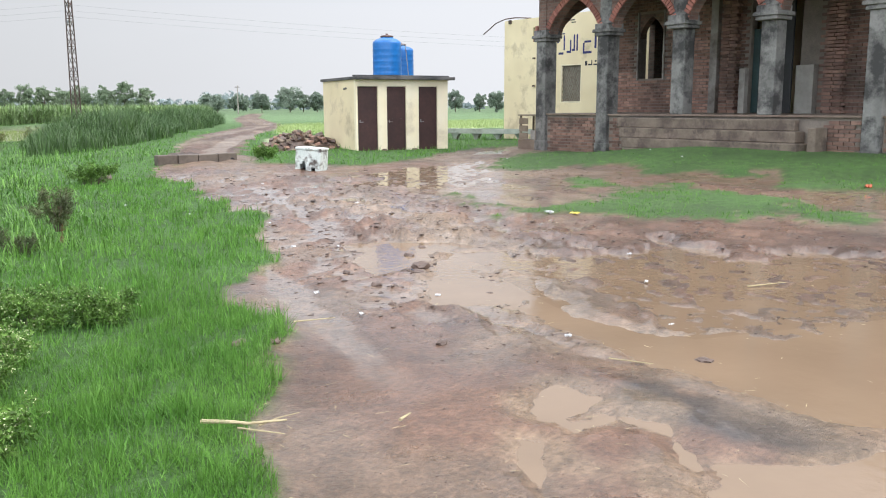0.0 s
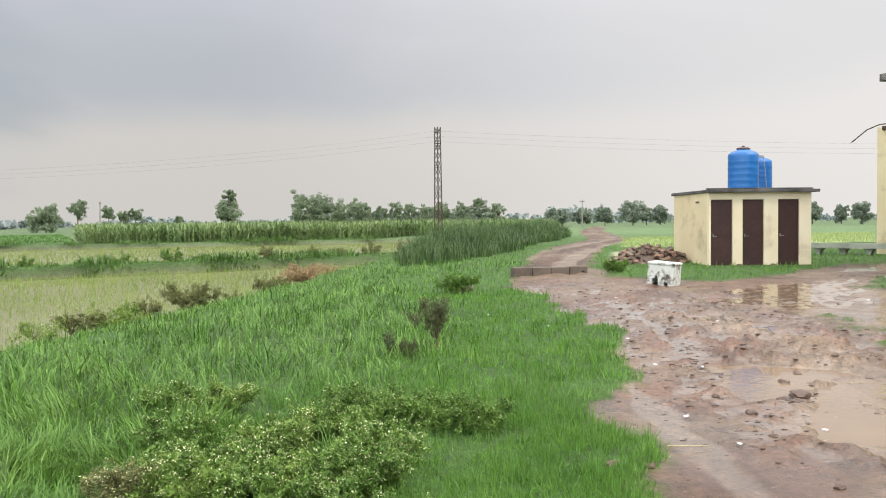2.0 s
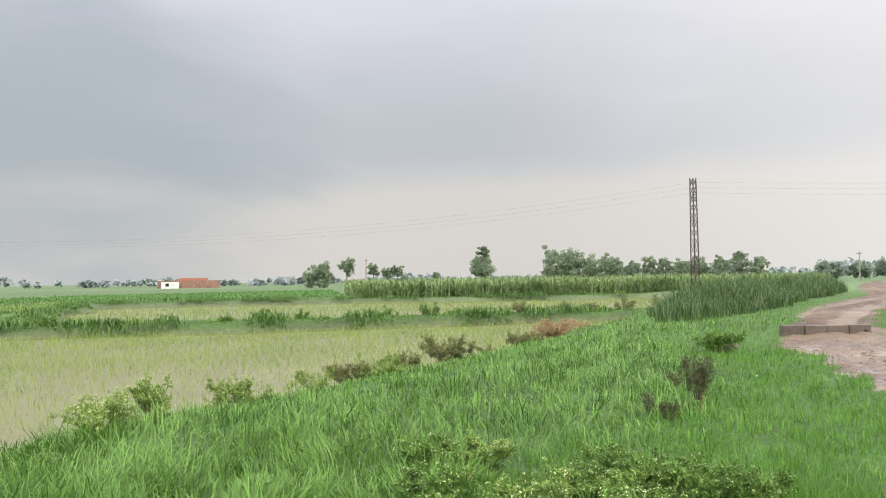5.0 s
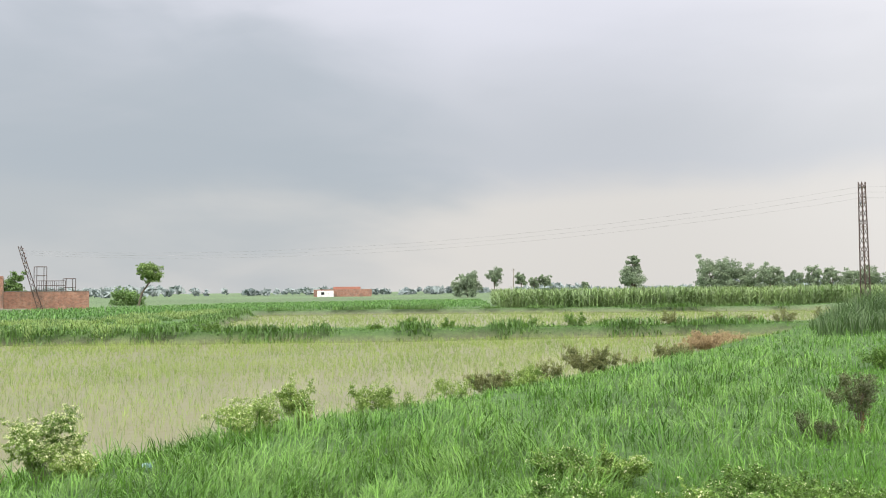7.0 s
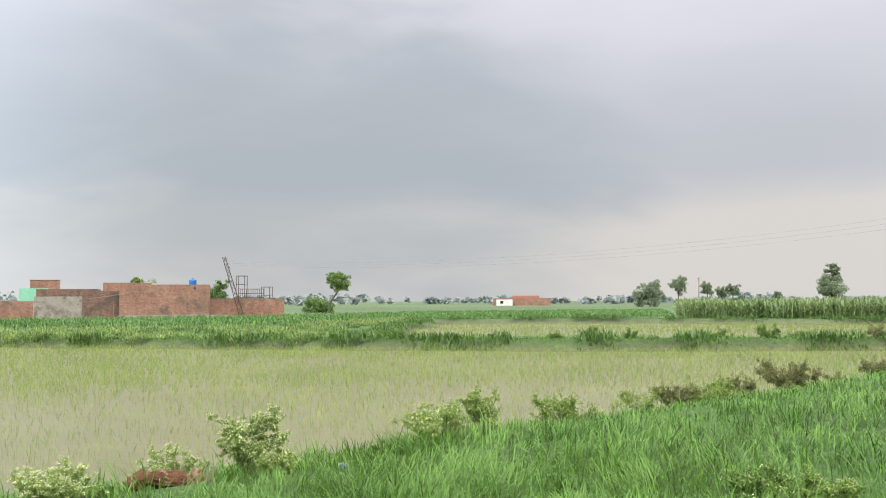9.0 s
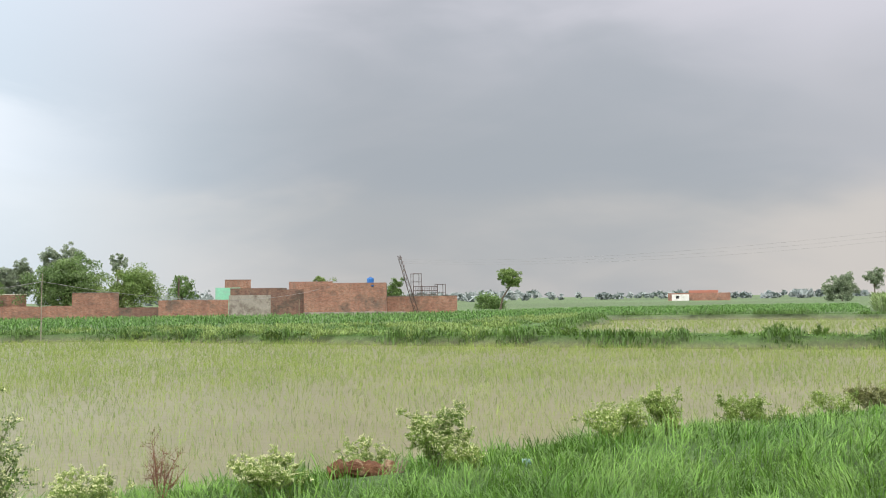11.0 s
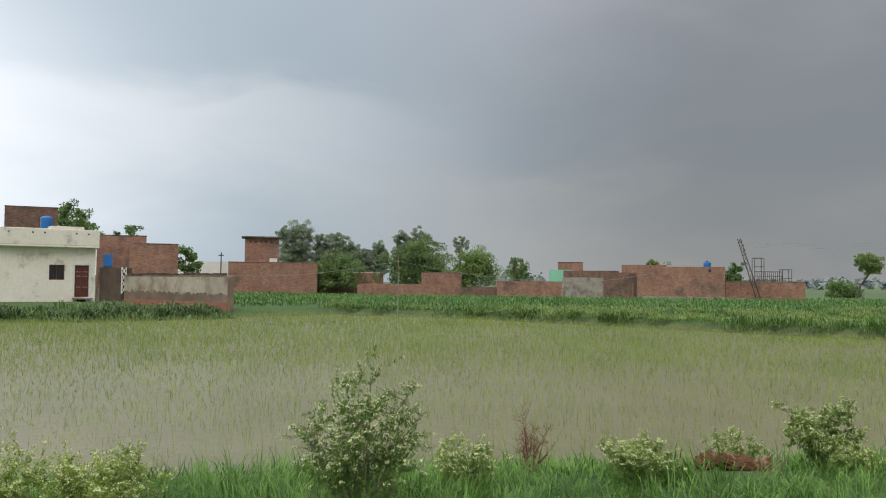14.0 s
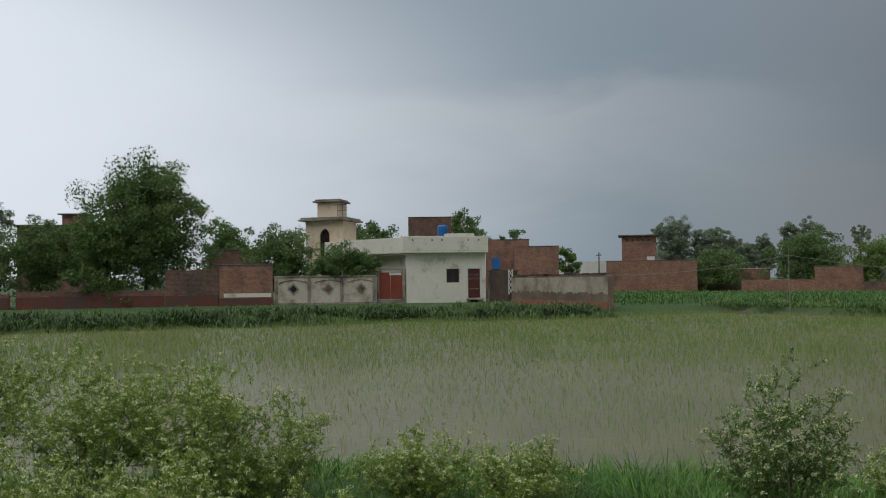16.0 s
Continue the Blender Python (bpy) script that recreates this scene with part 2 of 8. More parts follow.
def ground_material():
    """Soil, turf and crops by the zone colours of the sheet, wet and glossy where it is mud."""
    m = bpy.data.materials.new("ground_soil_and_turf")
    m.use_nodes = True
    ns, ls = m.node_tree.nodes, m.node_tree.links
    b = ns["Principled BSDF"]
    geo = ns.new("ShaderNodeNewGeometry")
    zone = ns.new("ShaderNodeVertexColor")
    zone.layer_name = "zone"
    mud = ns.new("ShaderNodeAttribute")
    mud.attribute_name = "mud"

    def tex(s, d=6.0, r=0.6):
        n = ns.new("ShaderNodeTexNoise")
        n.inputs["Scale"].default_value, n.inputs["Detail"].default_value, n.inputs["Roughness"].default_value = s, d, r
        ls.new(geo.outputs["Position"], n.inputs["Vector"])
        return n.outputs["Fac"]

    def rng(s, a, c, lo, hi):
        n = ns.new("ShaderNodeMapRange")
        for k, v in (("From Min", a), ("From Max", c), ("To Min", lo), ("To Max", hi)):
            n.inputs[k].default_value = v
        ls.new(s, n.inputs["Value"])
        return n.outputs["Result"]

    def mul(a, c):
        n = ns.new("ShaderNodeMix")
        n.data_type, n.blend_type = "RGBA", "MULTIPLY"
        n.inputs[0].default_value = 1.0
        ls.new(a, n.inputs[6])
        ls.new(c, n.inputs[7])
        return n.outputs[2]

    broad, mid, grit = tex(0.7), tex(6.0), tex(32.0)
    col = mul(zone.outputs["Color"], rng(broad, 0.3, 0.7, 0.75, 1.25))
    col = mul(col, rng(mid, 0.3, 0.7, 0.66, 1.28))
    col = mul(col, rng(grit, 0.3, 0.7, 0.58, 1.36))
    ls.new(col, b.inputs["Base Color"])
    film = ns.new("ShaderNodeAttribute")
    film.attribute_name = "film"
    ls.new(film.outputs["Fac"], b.inputs["Coat Weight"])
    b.inputs["Coat Roughness"].default_value = 0.07
    b.inputs["Coat IOR"].default_value = 1.36
    wet = rng(tex(1.6, 5.0), 0.36, 0.64, 0.22, 0.5)
    rmix = ns.new("ShaderNodeMix")
    rmix.inputs[2].default_value = 0.9
    ls.new(mud.outputs["Fac"], rmix.inputs[0])
    ls.new(wet, rmix.inputs[3])
    ls.new(rmix.outputs[0], b.inputs["Roughness"])
    bp = ns.new("ShaderNodeBump")
    bp.inputs["Strength"].default_value, bp.inputs["Distance"].default_value = 0.9, 0.055
    both = ns.new("ShaderNodeMath")
    ls.new(tex(14.0, 8.0, 0.65), both.inputs[0])
    ls.new(rng(tex(70.0, 4.0, 0.6), 0.0, 1.0, 0.0, 0.35), both.inputs[1])
    ls.new(both.outputs[0], bp.inputs["Height"])
    ls.new(bp.outputs["Normal"], b.inputs["Normal"])
    return m


M_GROUND = ground_material()
M_PADDY = water_material("paddy_water", (0.168, 0.156, 0.084), 0.3, 0.3, 7.0, 0.32)
M_PUDDLE = water_material("puddle_water", (0.225, 0.158, 0.103), 0.09, 0.10, 11.0)
M_PUDDLE_DARK = water_material("brown_puddle_water", (0.200, 0.139, 0.09), 0.1, 0.14, 9.0)
M_TURF = material("short_turf", (0.09, 0.22, 0.034), (0.19, 0.37, 0.072), 1.6, 0.5, 0.0, island=0.4, leaf=0.3, spec=0.28)
M_GRASS = material("tall_grass", (0.065, 0.17, 0.025), (0.185, 0.34, 0.068), 0.9, 0.4, 0.0, island=0.5, leaf=0.25, grit=0.3, spec=0.28)
M_RICE = material("young_rice", (0.20, 0.31, 0.07), (0.36, 0.45, 0.13), 0.5, 0.5, 0.0, island=0.35, leaf=0.3)
M_CORN = material("corn_leaf", (0.15, 0.24, 0.085), (0.29, 0.39, 0.15), 0.3, 0.5, 0.0, island=0.4, leaf=0.3)
M_CROP = material("low_crop_leaf", (0.085, 0.21, 0.045), (0.175, 0.33, 0.085), 0.3, 0.5, 0.0, island=0.4, leaf=0.3)
M_BUND = material("bund_grass", (0.07, 0.16, 0.03), (0.15, 0.27, 0.06), 0.8, 0.5, 0.0, island=0.4, leaf=0.25)
M_SEDGE = material("pale_sedge", (0.16, 0.26, 0.06), (0.29, 0.39, 0.115), 0.6, 0.55, 0.0, island=0.35, leaf=0.28)
M_REED = material("reed_blade", (0.05, 0.11, 0.032), (0.115, 0.19, 0.058), 0.5, 0.5, 0.0, island=0.35, leaf=0.25)
M_BUSHLEAF = material("weed_leaf", (0.08, 0.17, 0.03), (0.19, 0.32, 0.065), 3.0, 0.5, 0.0, island=0.45, leaf=0.22, spec=0.28)
M_PALELEAF = material("pale_weed_leaf", (0.17, 0.28, 0.06), (0.34, 0.46, 0.12), 3.0, 0.5, 0.0, island=0.4, leaf=0.28, spec=0.28)
M_WEEDMID = material("fresh_weed_leaf", (0.12, 0.22, 0.04), (0.26, 0.39, 0.085), 3.0, 0.5, 0.0, island=0.45, leaf=0.25, spec=0.28)
M_DRYLEAF = material("withered_leaf", (0.13, 0.15, 0.05), (0.26, 0.27, 0.10), 3.0, 0.7, 0.0, island=0.4, leaf=0.2)
M_DRYGRASS = material("dry_grass", (0.36, 0.26, 0.14), (0.46, 0.36, 0.20), 3.0, 0.7, 0.0, island=0.3, leaf=0.3)
M_DARKWEED = material("dark_withered_leaf", (0.06, 0.085, 0.028), (0.125, 0.15, 0.05), 3.0, 0.7, 0.0, island=0.4, leaf=0.1)
M_FLOWER = material("small_white_flower", (0.66, 0.70, 0.36), (0.80, 0.82, 0.52), 20.0, 0.7, 0.0, island=0.15, grit=0.1)
M_STEM = material("green_stem", (0.10, 0.13, 0.05), (0.16, 0.17, 0.07), 6.0, 0.7, 0.2)
M_DEADSTEM = material("dead_brown_stem", (0.14, 0.06, 0.035), (0.22, 0.10, 0.06), 6.0, 0.8, 0.2)
M_BARK = material("tree_bark", (0.09, 0.07, 0.05), (0.17, 0.14, 0.10), 2.0, 0.9, 0.5)
M_PALEBARK = material("pale_bark", (0.24, 0.21, 0.17), (0.36, 0.33, 0.28), 2.0, 0.85, 0.4)
# Rain haze is mixed into this leaf colour, for the farthest trees.
M_TREE_HAZE = material("haze_paled_far_leaf", (0.22, 0.28, 0.21), (0.33, 0.39, 0.30), 0.3, 0.6, 0.0, island=0.25, leaf=0.4)
M_THICKET = material("yellow_green_weed_leaf", (0.20, 0.31, 0.05), (0.40, 0.52, 0.12), 3.0, 0.5, 0.0, island=0.4, leaf=0.28, spec=0.28)
# Leaf colour lightened and greyed to hold the haze at that distance.
M_TREE_FIELD_HAZED = material("haze_paled_field_leaf", (0.20, 0.27, 0.165), (0.33, 0.40, 0.255), 0.3, 0.6, 0.0, island=0.3, leaf=0.38)
M_TREE = material("tree_leaf", (0.10, 0.19, 0.05), (0.195, 0.315, 0.095), 0.4, 0.5, 0.0, island=0.35, leaf=0.32)
M_TREE_DARK = material("dark_tree_leaf", (0.105, 0.19, 0.06), (0.215, 0.325, 0.11), 0.4, 0.5, 0.0, island=0.35, leaf=0.32)
M_VERGE = material("dark_verge_leaf", (0.05, 0.105, 0.028), (0.115, 0.20, 0.055), 0.8, 0.55, 0.0, island=0.4, leaf=0.2)
M_TREE_LIGHT = material("light_tree_leaf", (0.14, 0.235, 0.06), (0.25, 0.36, 0.11), 0.4, 0.55, 0.0, island=0.35, leaf=0.3)
M_TREE_GREY = material("grey_green_leaf", (0.24, 0.31, 0.21), (0.37, 0.44, 0.31), 0.4, 0.6, 0.0, island=0.3, leaf=0.38)
# The grey-blue base colour includes the rain haze.
M_FARTREE_HAZED = material("distant_woods", (0.25, 0.30, 0.30), (0.32, 0.37, 0.36), 0.02, 0.9, 0.0, island=0.12)
M_CREAM = material("cream_limewash", (0.70, 0.58, 0.36), (0.82, 0.70, 0.46), 0.7, 0.85, 0.25, stain=(0.52, 0.42, 0.27), stain_amount=0.22, stain_scale=0.9, grit=0.12)
M_CREAM_PALE = material("pale_cream_paint", (0.80, 0.68, 0.46), (0.87, 0.78, 0.58), 0.8, 0.8, 0.2, stain=(0.62, 0.52, 0.36), stain_amount=0.15, grit=0.12)
M_TOWER = material("warm_beige_plaster", (0.72, 0.585, 0.44), (0.84, 0.72, 0.57), 0.8, 0.85, 0.25, stain=(0.50, 0.40, 0.31), stain_amount=0.2, stain_scale=0.7, grit=0.15)
M_WHITEWASH = material("weathered_whitewash", (0.78, 0.74, 0.65), (0.87, 0.84, 0.76), 0.7, 0.85, 0.3, stain=(0.52, 0.48, 0.41), stain_amount=0.22, stain_scale=0.9, grit=0.25)
M_SLAB = material("dark_roof_slab", (0.09, 0.085, 0.08), (0.17, 0.16, 0.15), 1.3, 0.85, 0.4, stain=(0.04, 0.04, 0.04), stain_amount=0.5, stain_scale=1.4)
M_CONCRETE = material("grey_concrete", (0.145, 0.138, 0.125), (0.31, 0.30, 0.275), 1.6, 0.85, 0.5, stain=(0.05, 0.048, 0.045), stain_amount=0.6, stain_scale=1.9)
M_CEMENT = material("cement_plaster", (0.29, 0.265, 0.23), (0.42, 0.39, 0.34), 0.8, 0.85, 0.35, stain=(0.15, 0.125, 0.105), stain_amount=0.5, stain_scale=0.9)
M_WETCEMENT = material("wet_mud_splashed_cement", (0.115, 0.09, 0.07), (0.19, 0.15, 0.12), 1.4, 0.7, 0.4, stain=(0.08, 0.06, 0.045), stain_amount=0.5, stain_scale=1.5)
M_DAMPPLASTER = material("damp_streaked_plaster", (0.36, 0.315, 0.25), (0.52, 0.46, 0.37), 0.9, 0.85, 0.35, stain=(0.22, 0.17, 0.13), stain_amount=0.5, stain_scale=0.8)
M_PALECEMENT = material("pale_damp_cement", (0.34, 0.36, 0.30), (0.50, 0.52, 0.45), 0.8, 0.85, 0.35, stain=(0.22, 0.22, 0.18), stain_amount=0.4, stain_scale=0.9)
M_MUDPLASTER = material("mud_stained_cement", (0.19, 0.14, 0.105), (0.29, 0.225, 0.17), 0.9, 0.85, 0.4, stain=(0.14, 0.10, 0.075), stain_amount=0.6)
M_BRICK = material("red_clay_brick", (0.235, 0.135, 0.10), (0.36, 0.22, 0.165), 3.0, 0.85, 0.4, island=0.35, objrand=0.3, stain=(0.12, 0.08, 0.06), stain_amount=0.42, stain_scale=1.2)
M_BRICK_RED = material("dull_red_brick", (0.23, 0.085, 0.06), (0.33, 0.14, 0.10), 3.0, 0.8, 0.4, island=0.3, objrand=0.3)
M_MORTAR = material("grey_mortar", (0.20, 0.165, 0.135), (0.29, 0.245, 0.20), 4.0, 0.95, 0.5)
M_FARBRICK = brick_material("red_brickwork", (0.32, 0.15, 0.105), (0.46, 0.24, 0.165), (0.44, 0.35, 0.28), dirt=(0.19, 0.12, 0.09), dirt_amount=0.3)
M_FARBRICK_DARK = brick_material("dark_brickwork", (0.20, 0.105, 0.08), (0.31, 0.17, 0.125), (0.30, 0.235, 0.19), dirt=(0.12, 0.085, 0.065), dirt_amount=0.4)
M_REDBAND = material("red_oxide_wash", (0.15, 0.045, 0.035), (0.22, 0.075, 0.055), 1.0, 0.85, 0.3, stain=(0.10, 0.07, 0.06), stain_amount=0.5)
M_DOOR = material("dark_brown_door", (0.04, 0.016, 0.014), (0.065, 0.026, 0.022), 1.6, 0.55, 0.15, fine=6.0)
M_RUSTSHEET = material("brown_rusted_sheet", (0.085, 0.06, 0.048), (0.155, 0.11, 0.085), 1.6, 0.7, 0.2, stain=(0.06, 0.04, 0.035), stain_amount=0.4)
M_REDGATE = material("red_painted_gate", (0.26, 0.045, 0.03), (0.35, 0.075, 0.05), 1.5, 0.5, 0.15, stain=(0.19, 0.08, 0.055), stain_amount=0.3)
M_BLACKDOOR = material("black_painted_door", (0.018, 0.017, 0.017), (0.032, 0.03, 0.03), 2.0, 0.5, 0.1)
M_MAROON = material("maroon_painted_wood", (0.10, 0.025, 0.02), (0.15, 0.04, 0.03), 2.0, 0.5, 0.1)
# Near-black that paints the shade inside openings, on panels set in them.
M_DARK = material("shade_black", (0.012, 0.012, 0.014), (0.025, 0.024, 0.025), 1.0, 0.9, 0.1)
M_IRON = material("rusty_steel", (0.07, 0.05, 0.042), (0.15, 0.10, 0.08), 6.0, 0.65, 0.3, metal=0.5)
M_GALV = material("galvanised_steel", (0.26, 0.26, 0.26), (0.42, 0.42, 0.42), 3.0, 0.5, 0.15, metal=0.7, stain=(0.20, 0.11, 0.07), stain_amount=0.4, stain_scale=2.0)
M_TANK = material("blue_plastic_tank", (0.010, 0.135, 0.43), (0.016, 0.175, 0.50), 1.0, 0.38, 0.05)
M_TANKLID = material("dull_red_lid", (0.10, 0.06, 0.05), (0.16, 0.09, 0.075), 4.0, 0.6, 0.1)
M_WHITEBOX = material("peeling_white_paint", (0.62, 0.68, 0.62), (0.76, 0.80, 0.74), 4.0, 0.75, 0.5, stain=(0.10, 0.08, 0.065), stain_amount=0.42, stain_scale=5.0)
M_WHITE = material("white_paint", (0.74, 0.74, 0.72), (0.82, 0.82, 0.80), 1.0, 0.7, 0.1, stain=(0.55, 0.54, 0.52), stain_amount=0.2)
M_MINT = material("mint_green_paint", (0.22, 0.62, 0.42), (0.30, 0.70, 0.50), 1.0, 0.7, 0.1, stain=(0.3, 0.5, 0.4), stain_amount=0.3)
M_BLUEINK = material("dark_blue_lettering", (0.025, 0.025, 0.12), (0.04, 0.04, 0.17), 5.0, 0.7, 0.0)
M_BLACKINK = material("black_lettering", (0.02, 0.02, 0.025), (0.04, 0.04, 0.05), 5.0, 0.7, 0.0)
M_SHUTTER = material("grey_worn_shutter", (0.24, 0.215, 0.17), (0.36, 0.325, 0.26), 3.0, 0.8, 0.3, stain=(0.15, 0.13, 0.105), stain_amount=0.4, stain_scale=3.0)
M_WOOD = material("grey_weathered_wood", (0.16, 0.12, 0.085), (0.27, 0.21, 0.15), 3.0, 0.85, 0.4)
M_STRAW = material("dry_straw", (0.42, 0.34, 0.19), (0.56, 0.47, 0.28), 6.0, 0.7, 0.2, island=0.2)
M_CLOD = material("wet_mud_clod", (0.075, 0.05, 0.038), (0.125, 0.082, 0.062), 9.0, 0.5, 0.5, island=0.3)
M_LITTER = material("white_litter", (0.66, 0.66, 0.66), (0.80, 0.80, 0.80), 8.0, 0.6, 0.2, island=0.2)
M_YELLOW = material("yellow_plastic", (0.62, 0.48, 0.06), (0.75, 0.60, 0.12), 8.0, 0.5, 0.1)
M_ORANGE = material("orange_plastic", (0.60, 0.13, 0.06), (0.70, 0.20, 0.10), 8.0, 0.5, 0.1)
M_AQUA = material("pale_aqua_plastic", (0.22, 0.38, 0.34), (0.34, 0.50, 0.46), 8.0, 0.4, 0.1)
M_WIRE = material("dull_grey_cable", (0.24, 0.24, 0.245), (0.30, 0.30, 0.305), 2.0, 0.6, 0.0)
M_GLASS = material("dark_window_glass", (0.02, 0.025, 0.03), (0.03, 0.035, 0.04), 1.0, 0.08, 0.0)


# ---------------------------------------------------------------- building blocks
def mesh_from(name, verts, faces, mat):
    """A mesh from arrays: verts (n, 3) and faces (m, k), all with k corners."""
    verts, faces = np.asarray(verts, np.float32), np.asarray(faces, np.int32)
    me = bpy.data.meshes.new(name)
    n, (m, k) = len(verts), faces.shape
    me.vertices.add(n)
    me.vertices.foreach_set("co", verts.ravel())
    me.loops.add(m * k)
    me.loops.foreach_set("vertex_index", faces.ravel())
    me.polygons.add(m)
    me.polygons.foreach_set("loop_start", np.arange(0, m * k, k, dtype=np.int32))
    me.update(calc_edges=True)
    me.materials.append(mat)
    return me


def from_bm(name, bm, mat, smooth=False):
    bmesh.ops.recalc_face_normals(bm, faces=bm.faces)
    me = bpy.data.meshes.new(name)
    bm.to_mesh(me)
    bm.free()
    me.materials.append(mat)
    if smooth:
        me.polygons.foreach_set("use_smooth", [True] * len(me.polygons))
    return me


def thing(name, m, label, category, group="", kind=""):
    ob = new(name)
    ob.empty_display_size = 0.2
    ob.matrix_world = m
    return tagged(ob, label, category, group, kind)


def part(name, bm, mat, parent, label="", smooth=False):
    """One mesh under a thing or a part, in the thing's own axes."""
    ob = new(name, from_bm(name, bm, mat, smooth) if isinstance(bm, bmesh.types.BMesh) else bm)
    ob.parent = parent
    return tagged(ob, label)


def solo(name, data, label, category, m=None, group="", kind=""):
    ob = new(name, data)
    if m is not None:
        ob.matrix_world = m
    return tagged(ob, label, category, group, kind)


def box(bm, x0, y0, z0, x1, y1, z1, bevel=0.0):
    r = bmesh.ops.create_cube(bm, size=1.0)
    for v in r["verts"]:
        v.co = Vector(((x0 + x1) / 2 + v.co.x * (x1 - x0), (y0 + y1) / 2 + v.co.y * (y1 - y0), (z0 + z1) / 2 + v.co.z * (z1 - z0)))
    if bevel:
        edges = list({e for v in r["verts"] for e in v.link_edges})
        bmesh.ops.bevel(bm, geom=edges, offset=bevel, segments=2, affect="EDGES", profile=0.5)
    return bm


def boxes(*rows, bevel=0.0):
    bm = bmesh.new()
    for r in rows:
        box(bm, *r, bevel=bevel)
    return bm


def tube(bm, p, q, r0, r1=None, n=8):
    """A tapered round bar from p to q."""
    r1 = r0 if r1 is None else r1
    p, q = Vector(p), Vector(q)
    turn = (q - p).to_track_quat("Z", "Y").to_matrix().to_4x4()
    m = Matrix.Translation((p + q) / 2) @ turn
    bmesh.ops.create_cone(bm, cap_ends=True, segments=n, radius1=r0, radius2=r1, depth=(q - p).length, matrix=m)
    return bm


def tubes(pts, r0, r1=None, n=8):
    """A round bar bent through all the points, tapering from r0 to r1."""
    bm = bmesh.new()
    r1 = r0 if r1 is None else r1
    pts = [Vector(p) for p in pts]
    rings = []
    for i, p in enumerate(pts):
        d = (pts[min(i + 1, len(pts) - 1)] - pts[max(i - 1, 0)]).normalized()
        turn = d.to_track_quat("Z", "Y").to_matrix()
        r = r0 + (r1 - r0) * i / (len(pts) - 1)
        rings.append([bm.verts.new(p + turn @ Vector((r * math.cos(2 * math.pi * k / n), r * math.sin(2 * math.pi * k / n), 0))) for k in range(n)])
    for u, v in zip(rings, rings[1:]):
        s = min(range(n), key=lambda q: sum((u[k].co - v[(k + q) % n].co).length for k in range(n)))
        for k in range(n):
            bm.faces.new((u[k], u[(k + 1) % n], v[(k + 1 + s) % n], v[(k + s) % n]))
    bm.faces.new(rings[0][::-1])
    bm.faces.new(rings[-1])
    return bm


def prism(bm, outline, y0, y1):
    """An outline in the x-z plane, pulled from y0 to y1."""
    a = [bm.verts.new((x, y0, z)) for x, z in outline]
    b = [bm.verts.new((x, y1, z)) for x, z in outline]
    n = len(outline)
    bm.faces.new(a)
    bm.faces.new(b[::-1])
    for i in range(n):
        bm.faces.new((a[i], b[i], b[(i + 1) % n], a[(i + 1) % n]))
    return bm


def lathe(bm, profile, n=32, at=(0, 0, 0)):
    """A turned body from (radius, height) pairs."""
    rings = []
    for r, z in profile:
        rings.append([bm.verts.new((at[0] + r * math.cos(2 * math.pi * k / n), at[1] + r * math.sin(2 * math.pi * k / n), at[2] + z)) for k in range(n)])
    for a, b in zip(rings, rings[1:]):
        for k in range(n):
            bm.faces.new((a[k], a[(k + 1) % n], b[(k + 1) % n], b[k]))
    bm.faces.new(rings[0][::-1])
    bm.faces.new(rings[-1])
    return bm


def wall_with_holes(bm, x0, x1, z0, z1, y0, y1, holes):
    """A wall in the x-z plane with rectangular openings (xa, za, xb, zb) right through it."""
    xs = sorted({x0, x1, *[h[0] for h in holes], *[h[2] for h in holes]})
    zs = sorted({z0, z1, *[h[1] for h in holes], *[h[3] for h in holes]})
    for xa, xb in zip(xs, xs[1:]):
        for za, zb in zip(zs, zs[1:]):
            cx, cz = (xa + xb) / 2, (za + zb) / 2
            if any(h[0] < cx < h[2] and h[1] < cz < h[3] for h in holes):
                continue
            box(bm, xa, y0, za, xb, y1, zb)
    bmesh.ops.remove_doubles(bm, verts=bm.verts, dist=0.0005)
    inner = [f for f in bm.faces if any(g is not f and len(set(g.verts) & set(f.verts)) == 4 for e in f.edges for g in e.link_faces)]
    bmesh.ops.delete(bm, geom=inner, context="FACES_ONLY")
    return bm


_table = np.random.RandomState(7).rand(256, 256)


def vnoise(x, y, scale=1.0, shift=0):
    """Smooth value noise, 0 to 1, for arrays."""
    x, y = np.asarray(x, float) * scale + shift * 17.3, np.asarray(y, float) * scale + shift * 9.1
    i, j = np.floor(x).astype(int), np.floor(y).astype(int)
    fx, fy = x - i, y - j
    fx, fy = fx * fx * (3 - 2 * fx), fy * fy * (3 - 2 * fy)
    g = lambda a, b: _table[a & 255, b & 255]
    return (g(i, j) * (1 - fx) + g(i + 1, j) * fx) * (1 - fy) + (g(i, j + 1) * (1 - fx) + g(i + 1, j + 1) * fx) * fy


def fnoise(x, y, scale=1.0, octaves=4, shift=0):
    s, a, t = 0.0, 0.5, 0.0
    for k in range(octaves):
        s, t = s + a * vnoise(x, y, scale * 2 ** k, shift + k), t + a
        a *= 0.5
    return s / t


def smooth(v, lo, hi):
    t = np.clip((v - lo) / (hi - lo), 0, 1)
    return t * t * (3 - 2 * t)


